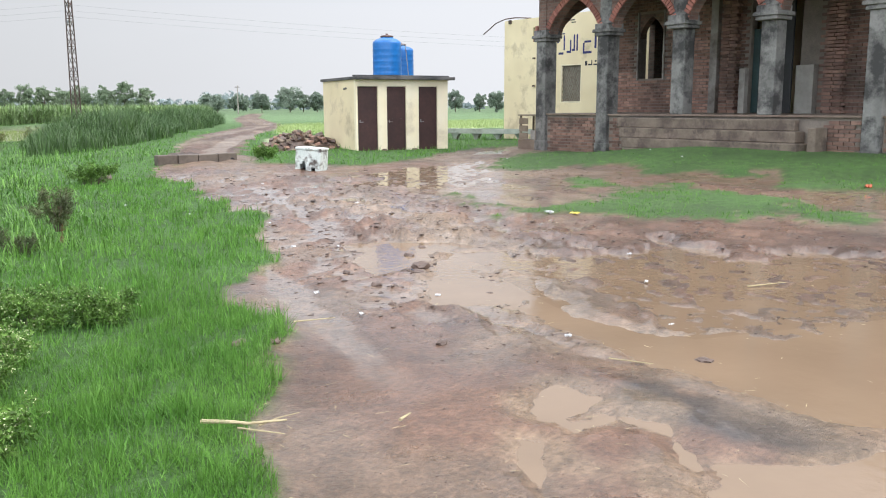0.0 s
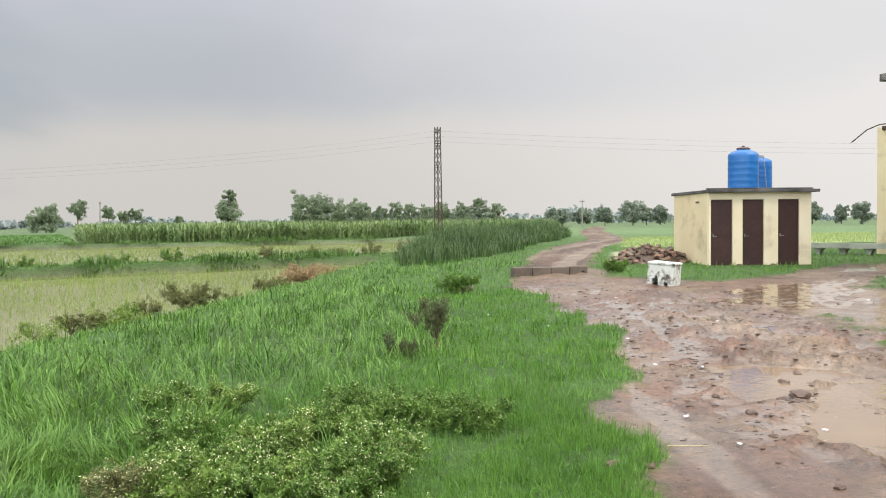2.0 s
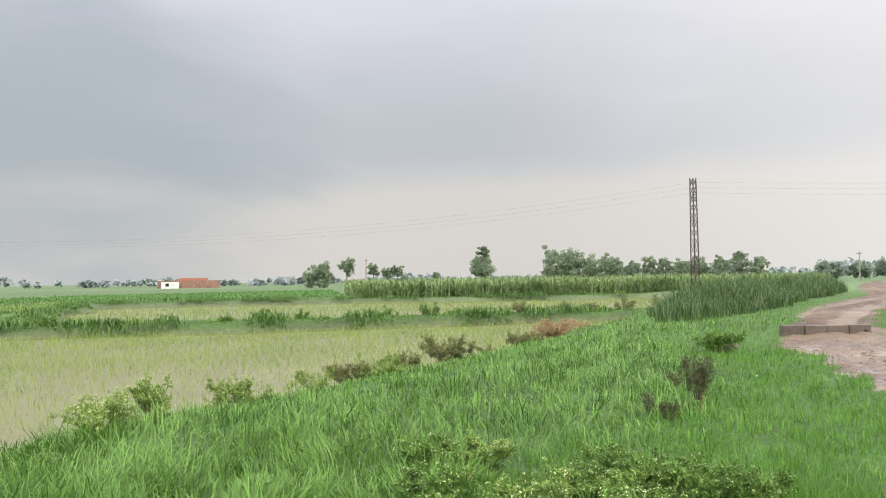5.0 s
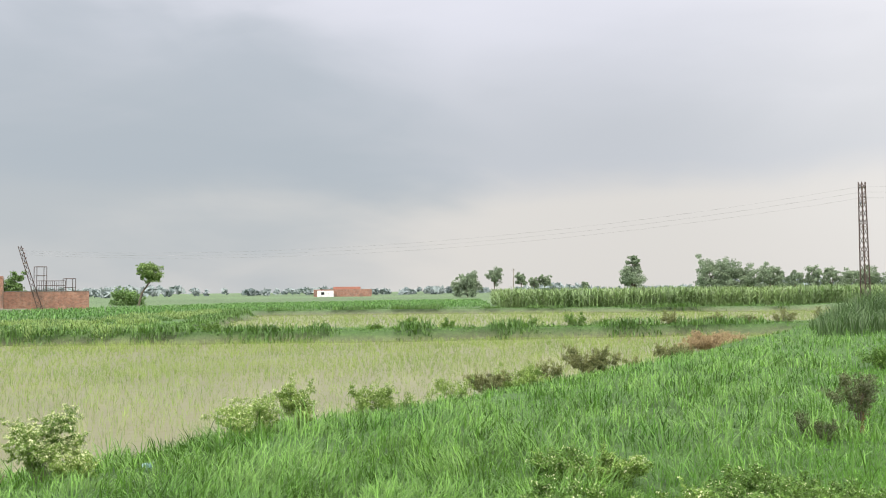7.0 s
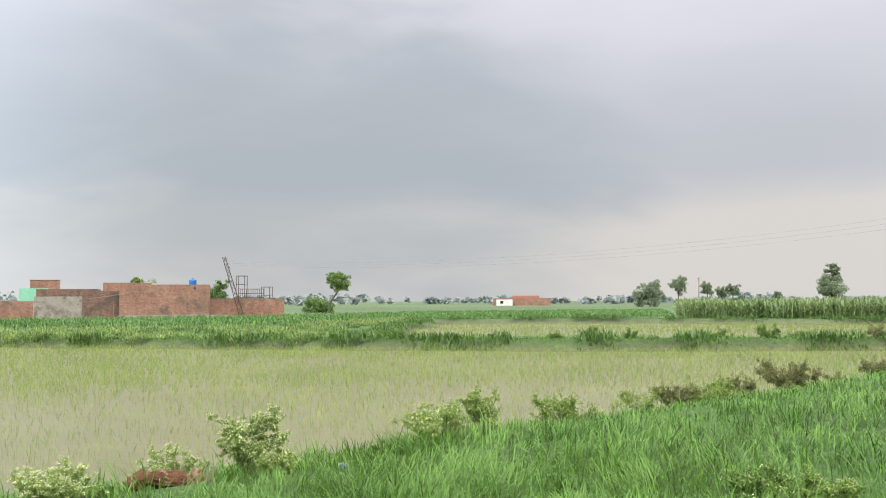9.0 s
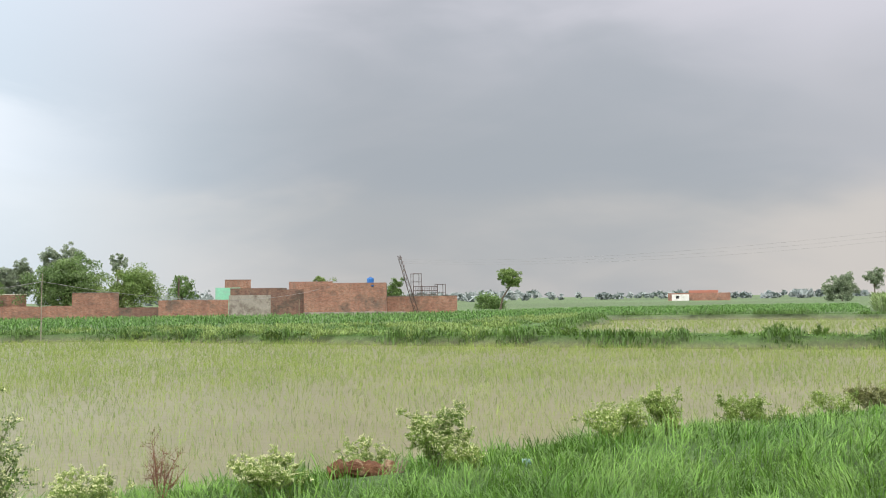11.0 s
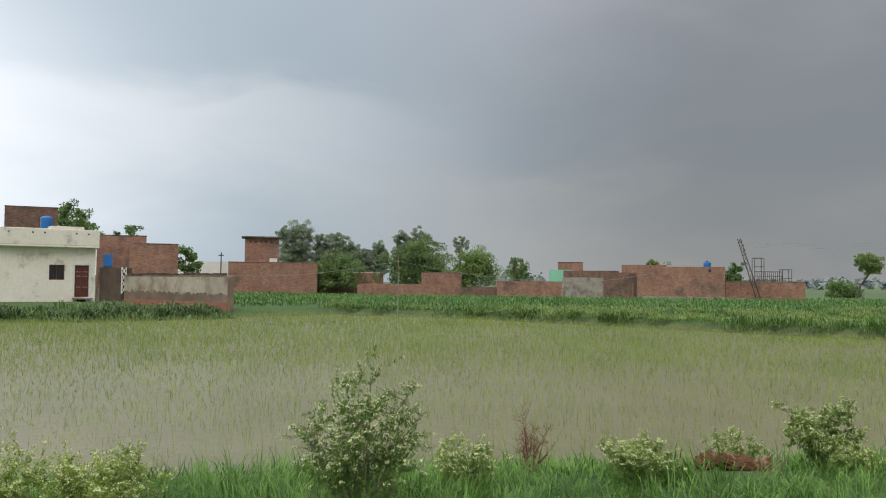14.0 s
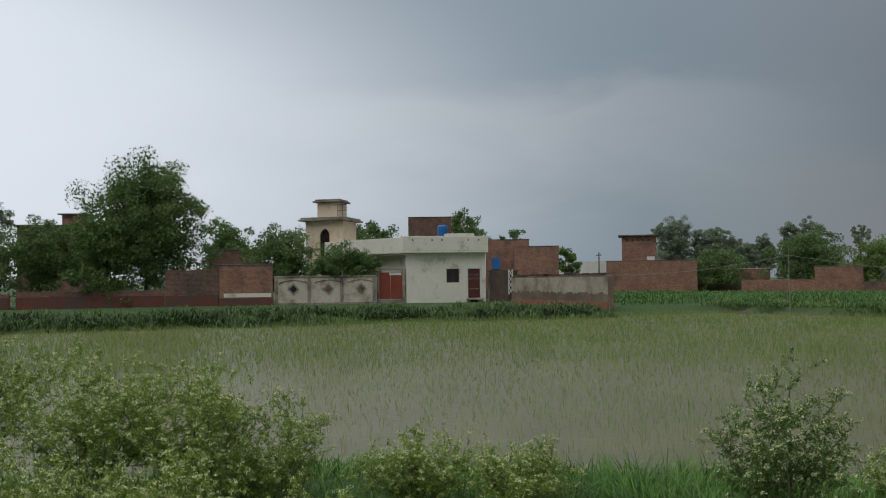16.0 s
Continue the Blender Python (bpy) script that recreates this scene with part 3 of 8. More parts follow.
def outline_distance(x, y, poly):
    """Distance to a closed outline, negative inside."""
    x, y = np.asarray(x, float), np.asarray(y, float)
    best, inside = np.full(x.shape, 1e9), np.zeros(x.shape, bool)
    for (ax, ay), (bx, by) in zip(poly, poly[1:] + poly[:1]):
        dx, dy = bx - ax, by - ay
        t = np.clip(((x - ax) * dx + (y - ay) * dy) / (dx * dx + dy * dy), 0, 1)
        best = np.minimum(best, np.hypot(x - ax - t * dx, y - ay - t * dy))
        if ay != by:
            cross = (ay > y) != (by > y)
            inside ^= cross & (x < (bx - ax) * (y - ay) / (by - ay) + ax)
    return np.where(inside, -best, best)


# ---------------------------------------------------------------- the lie of the land
PADDY_NEAR = [(-38, -9), (-9.4, -9), (-8.7, 0.6), (-7.75, 2.75), (-6.85, 4.5), (-5.65, 6.1), (-4.35, 7.9), (-3.0, 9.8), (-1.85, 11.7),
              (-0.2, 13.9), (2.1, 16.9), (5.5, 21.4), (9.3, 27.2), (12.6, 32.8), (14.6, 34.6), (8.6, 34.5), (0, 32.7), (-4.9, 32.2), (-12.9, 31.6),
              (-32.6, 31.4), (-39.8, 28.3), (-39.0, 20.8)]
PADDY_FAR = [(-11.8, 36.1), (0, 35.0), (8.8, 37.2), (16.6, 38.6), (22.6, 48), (28.7, 68.7), (3, 69.6), (-16.9, 68)]
YARD = [(10.1, 18.0), (8.0, 12.5), (6.6, 9.2), (5.1, 6.5), (4.0, 5.7), (3.5, 4.4), (2.8, 3.5), (2.2, 2.9), (1.6, 1.8), (0.8, 0.2), (-0.5, -3),
        (-4, -12), (26, -12), (26, 12), (22.3, 17.0), (18.8, 16.4), (15.7, 14.8), (13.1, 14.1), (12.4, 15.6), (12.2, 17.6)]
TRACK = [(9.7, 16.5), (12.6, 17.0), (17.6, 24.6), (23.4, 32), (35.6, 46), (60, 83), (100, 137), (98, 139), (57, 84.5), (33, 48), (21.8, 35), (16.2, 27.5), (12.0, 21)]
TURF_PATCHES = [
    [(14.3, 11.7), (17.1, 13.4), (20.6, 14.3), (22.0, 14.0), (20.5, 9.0), (19.5, 4.0), (18.5, -1.0), (14.6, 0.0), (14.2, 3.5), (13.9, 4.85), (16.3, 6.1), (15.9, 7.2), (14.6, 7.9), (16.4, 9.3), (15.7, 10.4), (14.15, 10.3)],
    [(12.74, 8.67), (13.86, 8.88), (13.62, 8.0), (12.42, 7.37), (11.76, 7.7)],
    [(10.0, 8.56), (9.6, 7.5), (9.7, 6.7), (10.35, 6.4), (11.4, 6.9), (12.75, 6.7), (12.65, 5.4), (12.5, 4.3), (11.6, 3.7), (11.7, 2.85), (10.8, 2.6), (10.5, 3.6), (9.7, 4.7), (9.5, 5.35), (9.1, 5.95), (8.7, 6.5), (9.2, 7.5)],
    [(13.24, 6.87), (13.98, 6.83), (13.85, 6.3), (12.88, 5.93), (12.46, 6.3)],
    [(16.28, 7.05), (16.69, 6.54), (15.38, 6.05), (15.18, 6.5)],
]
PUDDLES = [  # outline, level, raggedness of the shore
    ([(7.1, 5.2), (5.9, 4.0), (5.2, 3.3), (5.12, 2.9), (5.1, 2.4), (5.5, 2.1), (5.5, 1.75), (6.2, 1.6), (7.6, 1.4), (8.0, -0.8), (4.4, -0.8), (4.23, 0.83), (4.2, 1.27), (4.43, 1.76),
      (4.4, 2.16), (4.67, 2.64), (4.9, 3.26), (5.1, 3.75), (4.7, 4.0), (5.3, 4.7), (6.1, 5.3), (6.6, 5.6)], -0.018, 0.10),
    ([(3.53, 1.42), (3.5, 1.33), (3.59, 1.1), (3.89, 0.86), (4.04, 0.78), (4.05, 0.3), (3.9, -0.4), (3.2, -0.3), (2.95, 1.0), (3.24, 1.22)], -0.018, 0.06),
    ([(3.45, 2.0), (3.61, 1.93), (3.74, 1.78), (3.70, 1.6), (3.36, 1.30), (3.12, 1.12), (3.20, 1.26), (3.43, 1.47), (3.57, 1.62), (3.56, 1.82), (3.32, 1.90), (3.36, 2.18), (3.54, 2.31), (3.83, 2.34), (3.82, 2.03)], -0.018, 0.04),
    ([(3.1, 2.05), (3.13, 1.97), (2.82, 1.70), (2.69, 1.62), (2.76, 1.74), (2.87, 1.87)], -0.018, 0.02),
    ([(5.6, 6.1), (6.2, 6.7), (7.3, 6.2), (7.0, 5.4), (6.3, 5.5), (5.6, 5.2), (5.1, 5.2)], -0.018, 0.30),
    ([(7.0, 5.0), (8.6, 4.2), (9.2, 2.2), (8.9, 0.5), (7.4, 1.3), (6.2, 1.8), (5.5, 2.5), (5.6, 3.2)], -0.018, 1.30),
    ([(10.0, 10.0), (10.6, 11.6), (14.8, 13.5), (17.4, 14.0), (14.3, 11.3), (11.6, 9.4), (10.4, 9.2)], 0.105, 1.1),
    ([(13.4, 5.0), (14.3, 4.2), (14.2, 2.0), (12.4, 2.4), (12.3, 4.0)], 0.105, 1.1),
    ([(19.0, 14.6), (21.4, 16.2), (22.8, 17.5), (20.6, 16.9), (18.0, 15.2)], 0.105, 0.5),
]
RUTS = [[(13.5, 20.5), (10.5, 15.5), (8.0, 10.5), (6.0, 6.3), (4.55, 3.0), (4.0, 1.0), (3.6, -2.0)],
        [(12.3, 20.5), (9.4, 15.5), (6.9, 10.5), (4.9, 6.6), (3.35, 3.2), (2.75, 1.2), (2.3, -2.0)],
        [(7.2, 6.2), (5.95, 4.4), (5.0, 3.0), (4.6, 2.0), (4.3, 0.6)]]
TRACK_RUTS = [[(10.6, 18.8), (13.4, 23.2), (18.2, 29.8), (25.5, 37.5), (35, 47.5), (58.5, 83.5)], [(11.9, 18.4), (15.0, 22.8), (19.8, 29.0), (27, 36.7), (36.2, 46.7), (59.6, 83)]]
PALE_FIELD = [(24.1, 32.6), (34.8, 46.9), (45.7, 47.2), (60.5, 47.0), (40.2, 30.9), (34.1, 31.0), (26.6, 31.3)]
FLOODED_BED = [(16.3, 22.5), (21.4, 29.4), (23.0, 28.9), (17.8, 22.8)]
CHANNEL = [(8.3, 8.8), (7.75, 7.4), (7.3, 6.2), (6.5, 5.0), (5.35, 3.75), (4.85, 3.0), (4.7, 2.5), (4.45, 1.9), (4.3, 1.25), (4.15, 0.8)]
CHURNED = [(9.8, 15.9), (10.4, 12.2), (9.3, 8.4), (7.4, 5.3), (5.0, 3.6), (4.2, 3.9), (4.5, 5.2), (5.7, 7.6), (7.3, 10.7)]
DARK_MUD = [(4.22, 2.25), (4.17, 1.77), (4.11, 1.42), (4.06, 1.1), (3.95, 0.85), (3.68, 1.1), (3.66, 1.42), (3.72, 1.67), (3.91, 1.97)]
WATER_Z = -0.40


def line_distance(x, y, pts):
    best = np.full(np.shape(x), 1e9)
    for (ax, ay), (bx, by) in zip(pts, pts[1:]):
        dx, dy = bx - ax, by - ay
        t = np.clip(((x - ax) * dx + (y - ay) * dy) / (dx * dx + dy * dy), 0, 1)
        best = np.minimum(best, np.hypot(x - ax - t * dx, y - ay - t * dy))
    return best


def mud_mask(x, y):
    """1 on bare mud, 0 on turf."""
    wob = (fnoise(x, y, 1.1, 4, 3) - 0.5) * 0.9 + (fnoise(x, y, 6, 2, 5) - 0.5) * 0.35
    near = np.clip(np.hypot(x, y) / 9, 0.35, 1.0)
    bare = np.minimum(outline_distance(x, y, YARD), outline_distance(x, y, TRACK) + 0.3) + wob * near
    m = smooth(-bare, -0.08, 0.12)
    for p in TURF_PATCHES:
        d = outline_distance(x, y, p) + ((fnoise(x, y, 1.6, 4, 9) - 0.5) * 1.1 + (fnoise(x, y, 7, 2, 4) - 0.5) * 0.7)
        m = m * (1 - 0.95 * smooth(-d, -0.1, 0.35))
    return m


def paddy_distance(x, y):
    wob = (fnoise(x, y, 0.5, 3, 11) - 0.5) * 1.0
    return np.minimum(outline_distance(x, y, PADDY_NEAR), outline_distance(x, y, PADDY_FAR)) + wob * 0.5


def pits(x, y, scale, shift):
    """Distance to the nearest of scattered points, in cells: hoof and foot prints."""
    x, y = x * scale, y * scale
    i, j = np.floor(x).astype(int), np.floor(y).astype(int)
    best = np.full(np.shape(x), 9.0)
    for a in (-1, 0, 1):
        for b in (-1, 0, 1):
            px, py = _table[(i + a + shift) & 255, (j + b) & 255], _table[(j + b + 91) & 255, (i + a + shift) & 255]
            best = np.minimum(best, np.hypot(x - i - a - px, y - j - b - py))
    return best


def land(x, y, mud=None, films=False):
    """Height of the ground, and the film of rain water on it if asked."""
    x, y = np.asarray(x, float), np.asarray(y, float)
    d = np.hypot(x, y)
    mud = mud_mask(x, y) if mud is None else mud
    z = 0.12 * smooth(d, 7.0, 13.5) * smooth(x - 0.35 * y, 2.0, 5.0)
    z = z + 0.03 * smooth(d, 17, 24) * smooth(x - 0.35 * y, 4.0, 8.0) + 0.34 * smooth(x, 15.5, 18.6) * smooth(-y, -13.2, -8.5)
    z = z - 0.06 * smooth(-x, 8, 20)
    z = z + (fnoise(x, y, 0.35, 3, 2) - 0.5) * 0.10 * (1 - mud) * smooth(d, 1, 6)
    z = z + 0.03 * (1 - mud)
    near = mud * (0.45 + 0.55 * smooth(-d, -40, -15))
    along, across = 0.55 * x + 0.83 * y, 0.83 * x - 0.55 * y
    lumps = (fnoise(along * 0.55, across, 3.4, 5, 21) - 0.5) * 0.085 + smooth(fnoise(along * 0.6, across, 6.0, 3, 35), 0.50, 0.62) * 0.045 + (fnoise(x, y, 12, 3, 31) - 0.5) * 0.055
    lumps = lumps * (0.12 + 0.55 * smooth(d, 4.3, 6.3))
    churn = 0.22 + 1.0 * smooth(fnoise(x, y, 0.45, 2, 41) + 0.22 * np.exp(-line_distance(x, y, [(5.0, 4.2), (6.3, 6.2), (8.5, 10), (11, 15)]) ** 2 / 1.6), 0.44, 0.62)
    churn = churn * (0.25 + 0.75 * np.exp(-(line_distance(x, y, [(5.0, 4.2), (6.3, 6.2), (8.5, 10), (11, 15), (19, 29), (60, 83)]) / 2.6) ** 2))
    base = z
    z = z + lumps * churn * near
    trod = smooth(-outline_distance(x, y, CHURNED) + (fnoise(x, y, 1.2, 3, 43) - 0.5) * 1.6, -0.5, 0.5) * mud
    step = pits(along * 0.75, across, 3.3, 5)
    hoof = pits(along, across * 0.8, 6.1, 40)
    z = z + trod * (0.040 * smooth(step, 0.28, 0.7) - 0.022 + 0.026 * smooth(hoof, 0.25, 0.6) - 0.013 + (fnoise(x, y, 9.0, 3, 47) - 0.5) * 0.04)
    for r in RUTS:
        q = line_distance(x, y, r) + (fnoise(x, y, 1.5, 2, 51) - 0.5) * 0.25
        z = z + near * (0.3 + 0.7 * smooth(d, 4.2, 6.5)) * (-0.03 * np.exp(-(q / 0.13) ** 2) + 0.012 * np.exp(-((q - 0.30) / 0.14) ** 2))
    for r in TRACK_RUTS:
        q = line_distance(x, y, r) + (fnoise(x, y, 0.9, 3, 53) - 0.5) * 0.7
        z = z + mud * (-0.10 * np.exp(-(q / 0.30) ** 2) + 0.05 * np.exp(-((q - 0.6) / 0.22) ** 2))
    grain, hollows = (fnoise(x, y, 10.0, 4, 67) - 0.5) * 0.045, []
    level = base - 0.012 + 0.005 * trod + 0.022 * (fnoise(x, y, 0.55, 3, 57) - 0.42) * smooth(d, 3.0, 6.0) * (0.4 + 0.6 * trod)
    level = np.where(d < 10, np.maximum(level, -0.012), level)
    film = mud * smooth(level - z, -0.007, 0.003)
    z = z + (np.maximum(z, level) - z) * mud
    for p, level, deep in PUDDLES:
        q = outline_distance(x, y, p) + (fnoise(x, y, 1.6, 4, 61) - 0.5) * deep * 2.2 + (fnoise(x, y, 9.0, 3, 63) - 0.5) * 0.10
        hollows.append((level, smooth(-q, -0.11, 0.12) * mud, smooth(-q, -0.9, -0.5) * mud, deep))
    for level, wetter, shore, deep in hollows:
        z = z + (np.maximum(z, level + 0.006) - z) * shore
    for level, wetter, shore, deep in hollows:
        bed = level - 0.012 + grain * 0.6 if deep < 1 else level - 0.004 + grain * 0.5 + (fnoise(along * 0.7, across, 11.0, 4, 69) - 0.5) * 0.052
        z = z + (bed - z) * wetter
        film = np.maximum(film * (1 - wetter * 0.7), wetter * smooth(level + 0.004 - z, -0.004, 0.006))
    s = paddy_distance(x, y)
    z = z - 0.22 * smooth(-s, -1.9, -0.1) * smooth(-x, -12, -2) * smooth(-y, -30, -20)
    z = z + (-0.58 - z) * smooth(-s, -0.30, 0.35)
    if not films:
        return z
    damp = 0.14 + 0.42 * smooth(fnoise(along * 0.8, across, 1.5, 5, 59), 0.42, 0.66)
    return z, np.clip(np.maximum(film, damp * mud * (1 - 0.5 * smooth(d, 15, 22))), 0, 1) * (1 - 0.72 * smooth(d, 15, 21)), film


def zone_colours(x, y, mud, film):
    """Base colour of the soil or the crop on it."""
    c = np.empty(np.shape(x) + (4,))
    turf = np.array((0.05, 0.115, 0.02))
    field = np.array((0.088, 0.145, 0.058))
    d = np.hypot(x, y)
    far = smooth(d, 45, 90)[..., None]
    base = turf * (1 - far) + field * far
    patch = fnoise(x, y, 0.012, 3, 71)[..., None]
    base = base * (1 + far * (patch - 0.5) * 0.9)
    pale = smooth(-outline_distance(x, y, PALE_FIELD), 0, 0.8)[..., None]
    base = base * (1 - pale) + np.array((0.34, 0.42, 0.17)) * pale
    bed = smooth(-outline_distance(x, y, FLOODED_BED), 0, 0.4)[..., None]
    base = base * (1 - bed) + np.array((0.30, 0.33, 0.19)) * bed
    wet = fnoise(x, y, 0.8, 4, 81)[..., None]
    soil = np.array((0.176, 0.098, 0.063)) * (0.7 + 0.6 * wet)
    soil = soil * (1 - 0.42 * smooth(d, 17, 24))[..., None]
    dark = smooth(-outline_distance(x, y, DARK_MUD) + (fnoise(x, y, 3.0, 3, 83) - 0.5) * 0.45, -0.16, 0.06)[..., None]
    soil = soil * (1 - dark) + np.array((0.075, 0.062, 0.056)) * dark
    streak = smooth(fnoise((0.55 * x + 0.83 * y) * 0.4, 0.83 * x - 0.55 * y, 2.6, 4, 85), 0.48, 0.64)[..., None] * smooth(d, 3.5, 5.5)[..., None]
    soil = soil * (1 - 0.28 * streak)
    tan = smooth(fnoise(x, y, 0.55, 3, 87), 0.5, 0.62)[..., None]
    soil = soil * (1 - 0.6 * tan) + np.array((0.21, 0.15, 0.10)) * 0.6 * tan
    silt = np.zeros(np.shape(x))
    tan_run = line_distance(x, y, CHANNEL) + (fnoise(x, y, 1.8, 4, 89) - 0.5) * 0.75
    silt = np.maximum(silt, smooth(-tan_run, -0.75, 0.05))
    for p, level, deep in PUDDLES[:4]:
        silt = np.maximum(silt, smooth(-(outline_distance(x, y, p) + (fnoise(x, y, 2.5, 4, 65) - 0.5) * 0.7), -0.25, 0.05))
    soil = soil * (1 - 0.75 * silt[..., None]) + np.array((0.275, 0.195, 0.125)) * 0.75 * silt[..., None]
    brown = smooth(-(outline_distance(x, y, PUDDLES[5][0]) + (fnoise(x, y, 1.2, 4, 84) - 0.5) * 1.6), -0.6, 0.3)[..., None]
    soil = soil * (1 - brown * 0.25 * (1 - film[..., None]))
    pool = (film * smooth(d, 3.5, 5.0))[..., None]
    soil = soil * (1 - 0.45 * pool) + np.array((0.27, 0.19, 0.125)) * 0.45 * pool
    m = mud[..., None]
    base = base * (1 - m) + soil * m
    bed = smooth(-paddy_distance(x, y), -0.2, 0.3)[..., None]
    base = base * (1 - bed) + np.array((0.14, 0.11, 0.075)) * bed
    c[..., :3], c[..., 3] = base, 1
    return c


def build_ground():
    az = np.concatenate([np.arange(-80, -20, 0.13), np.arange(-20, -14, 0.4), np.arange(-14, 104, 1.7), np.arange(104, 280, 4.0)])
    rr = np.concatenate([[0.0005, 0.5, 1.0, 1.4], np.geomspace(1.8, 30, 300, endpoint=False), np.geomspace(30, 120, 50, endpoint=False), np.geomspace(120, 4200, 30)])
    A, R = np.meshgrid(np.radians(az), rr, indexing="ij")
    x, y = -np.sin(A) * R, np.cos(A) * R
    mud = mud_mask(x, y)
    z, wet, film = land(x, y, mud, True)
    na, nr = x.shape
    verts = np.stack([x, y, z], -1).reshape(-1, 3)
    i, j = np.meshgrid(np.arange(na), np.arange(nr - 1), indexing="ij")
    i2 = (i + 1) % na
    faces = np.stack([i * nr + j, i * nr + j + 1, i2 * nr + j + 1, i2 * nr + j], -1).reshape(-1, 4)
    me = mesh_from("ground", verts, faces[:, ::-1], M_GROUND)
    me.polygons.foreach_set("use_smooth", [True] * len(me.polygons))
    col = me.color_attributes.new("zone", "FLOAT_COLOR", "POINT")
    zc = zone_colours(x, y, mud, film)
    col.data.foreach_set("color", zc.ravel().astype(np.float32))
    at = me.attributes.new("mud", "FLOAT", "POINT")
    at.data.foreach_set("value", (mud * (1 - 0.5 * smooth(R, 17, 25))).ravel().astype(np.float32))
    fl = me.attributes.new("film", "FLOAT", "POINT")
    fl.data.foreach_set("value", wet.ravel().astype(np.float32))
    solo("ground", me, "rain-soaked brown mud, green turf and flat fields", "ground", kind="structure")


build_ground()


def sheet(name, outline, level, grow, mat, label, step=1.0):
    """A flat sheet of water a little wider than its hollow."""
    bm = bmesh.new()
    cx, cy = sum(p[0] for p in outline) / len(outline), sum(p[1] for p in outline) / len(outline)
    ring = []
    for px, py in outline:
        d = math.hypot(px - cx, py - cy)
        ring.append(bm.verts.new((px + (px - cx) / d * grow, py + (py - cy) / d * grow, level)))
    bm.faces.new(ring)
    bmesh.ops.triangulate(bm, faces=bm.faces)
    return solo(name, from_bm(name, bm, mat), label, "water", kind="structure")


sheet("water", PADDY_NEAR, WATER_Z, 0.9, M_PADDY, "silty grey-brown water standing in a rice paddy")
sheet("water", PADDY_FAR, WATER_Z, 0.9, M_PADDY, "silty grey-brown water standing in a rice paddy")
sheet("puddle", [(2.2, 2.4), (3.6, 3.6), (5.0, 6.2), (6.2, 7.0), (7.0, 6.0), (5.9, 4.4), (5.3, 3.4), (5.1, 2.7), (5.15, 2.2), (6.5, 1.45), (9.2, 0.3), (9.2, -0.8), (2.4, -0.8)], -0.018, 0.0, M_PUDDLE, "shallow tan rain water lying on the muddy yard")
sheet("puddle", [(7.0, 6.0), (7.6, 6.0), (8.4, 4.6), (9.3, 2.0), (9.2, 0.3), (6.5, 1.45), (5.15, 2.2), (5.1, 2.7), (5.3, 3.4), (5.9, 4.4)], -0.018, 0.0, M_PUDDLE_DARK, "thin brown rain water over trodden mud")
for _o, _l, _d in PUDDLES[6:]:
    sheet("puddle", _o, _l, 0.5, M_PUDDLE, "shallow brown rain puddle on the muddy yard")


# ---------------------------------------------------------------- grass and crops
rs = np.random.RandomState(3)


def blades(p, h, w, lean=0.35, droop=0.5, turn=None):
    """Bent grass blades: three triangles each."""
    n = len(p)
    a = rs.rand(n) * 2 * np.pi if turn is None else turn
    b = a + np.pi / 2 + (rs.rand(n) - 0.5) * 1.2
    tilt = np.abs(rs.randn(n)) * lean
    out = np.stack([np.cos(a), np.sin(a), np.zeros(n)], -1)
    side = np.stack([np.cos(b), np.sin(b), np.zeros(n)], -1) * (np.asarray(w) / 2)[:, None]
    h = np.asarray(h)[:, None]
    t = tilt[:, None]
    upv = np.array([0, 0, 1.0])
    mid = p + out * h * 0.5 * np.sin(t) + upv * h * 0.55 * np.cos(t * 0.6)
    tip = mid + out * h * 0.5 * np.sin(np.minimum(t * 1.6 + droop * rs.rand(n)[:, None], 2.2)) + upv * h * 0.45 * np.cos(np.minimum(t * 1.6 + droop * 0.7, 2.0))
    v = np.stack([p - side, p + side, mid - side * 0.75, mid + side * 0.75, tip], 1).reshape(-1, 3)
    k = np.arange(n)[:, None] * 5
    f = (k[:, None, :] + np.array([[0, 1, 2], [1, 3, 2], [2, 3, 4]])[None]).reshape(-1, 3)
    return v, f


def arching(p, length, w, turn, tilt, bend):
    """Long blades that arch over under their own weight: five triangles each."""
    n = len(p)
    out = np.stack([np.cos(turn), np.sin(turn), np.zeros(n)], -1)
    b = turn + np.pi / 2 + (rs.rand(n) - 0.5) * 0.9
    side = np.stack([np.cos(b), np.sin(b), np.zeros(n)], -1) * (np.asarray(w) / 2)[:, None]
    pts, q = [p], p
    for k in range(3):
        th = (tilt + bend * (k + 0.3) / 2.6)[:, None]
        q = q + (out * np.sin(th) + np.array([0, 0, 1.0]) * np.cos(th)) * (length * (0.4, 0.34, 0.26)[k])[:, None]
        pts.append(q)
    v = np.stack([pts[0] - side * 0.7, pts[0] + side * 0.7, pts[1] - side, pts[1] + side, pts[2] - side * 0.7, pts[2] + side * 0.7, pts[3]], 1).reshape(-1, 3)
    f = (np.arange(n)[:, None, None] * 7 + np.array([[0, 1, 2], [1, 3, 2], [2, 3, 4], [3, 5, 4], [4, 5, 6]])[None]).reshape(-1, 3)
    return v, f


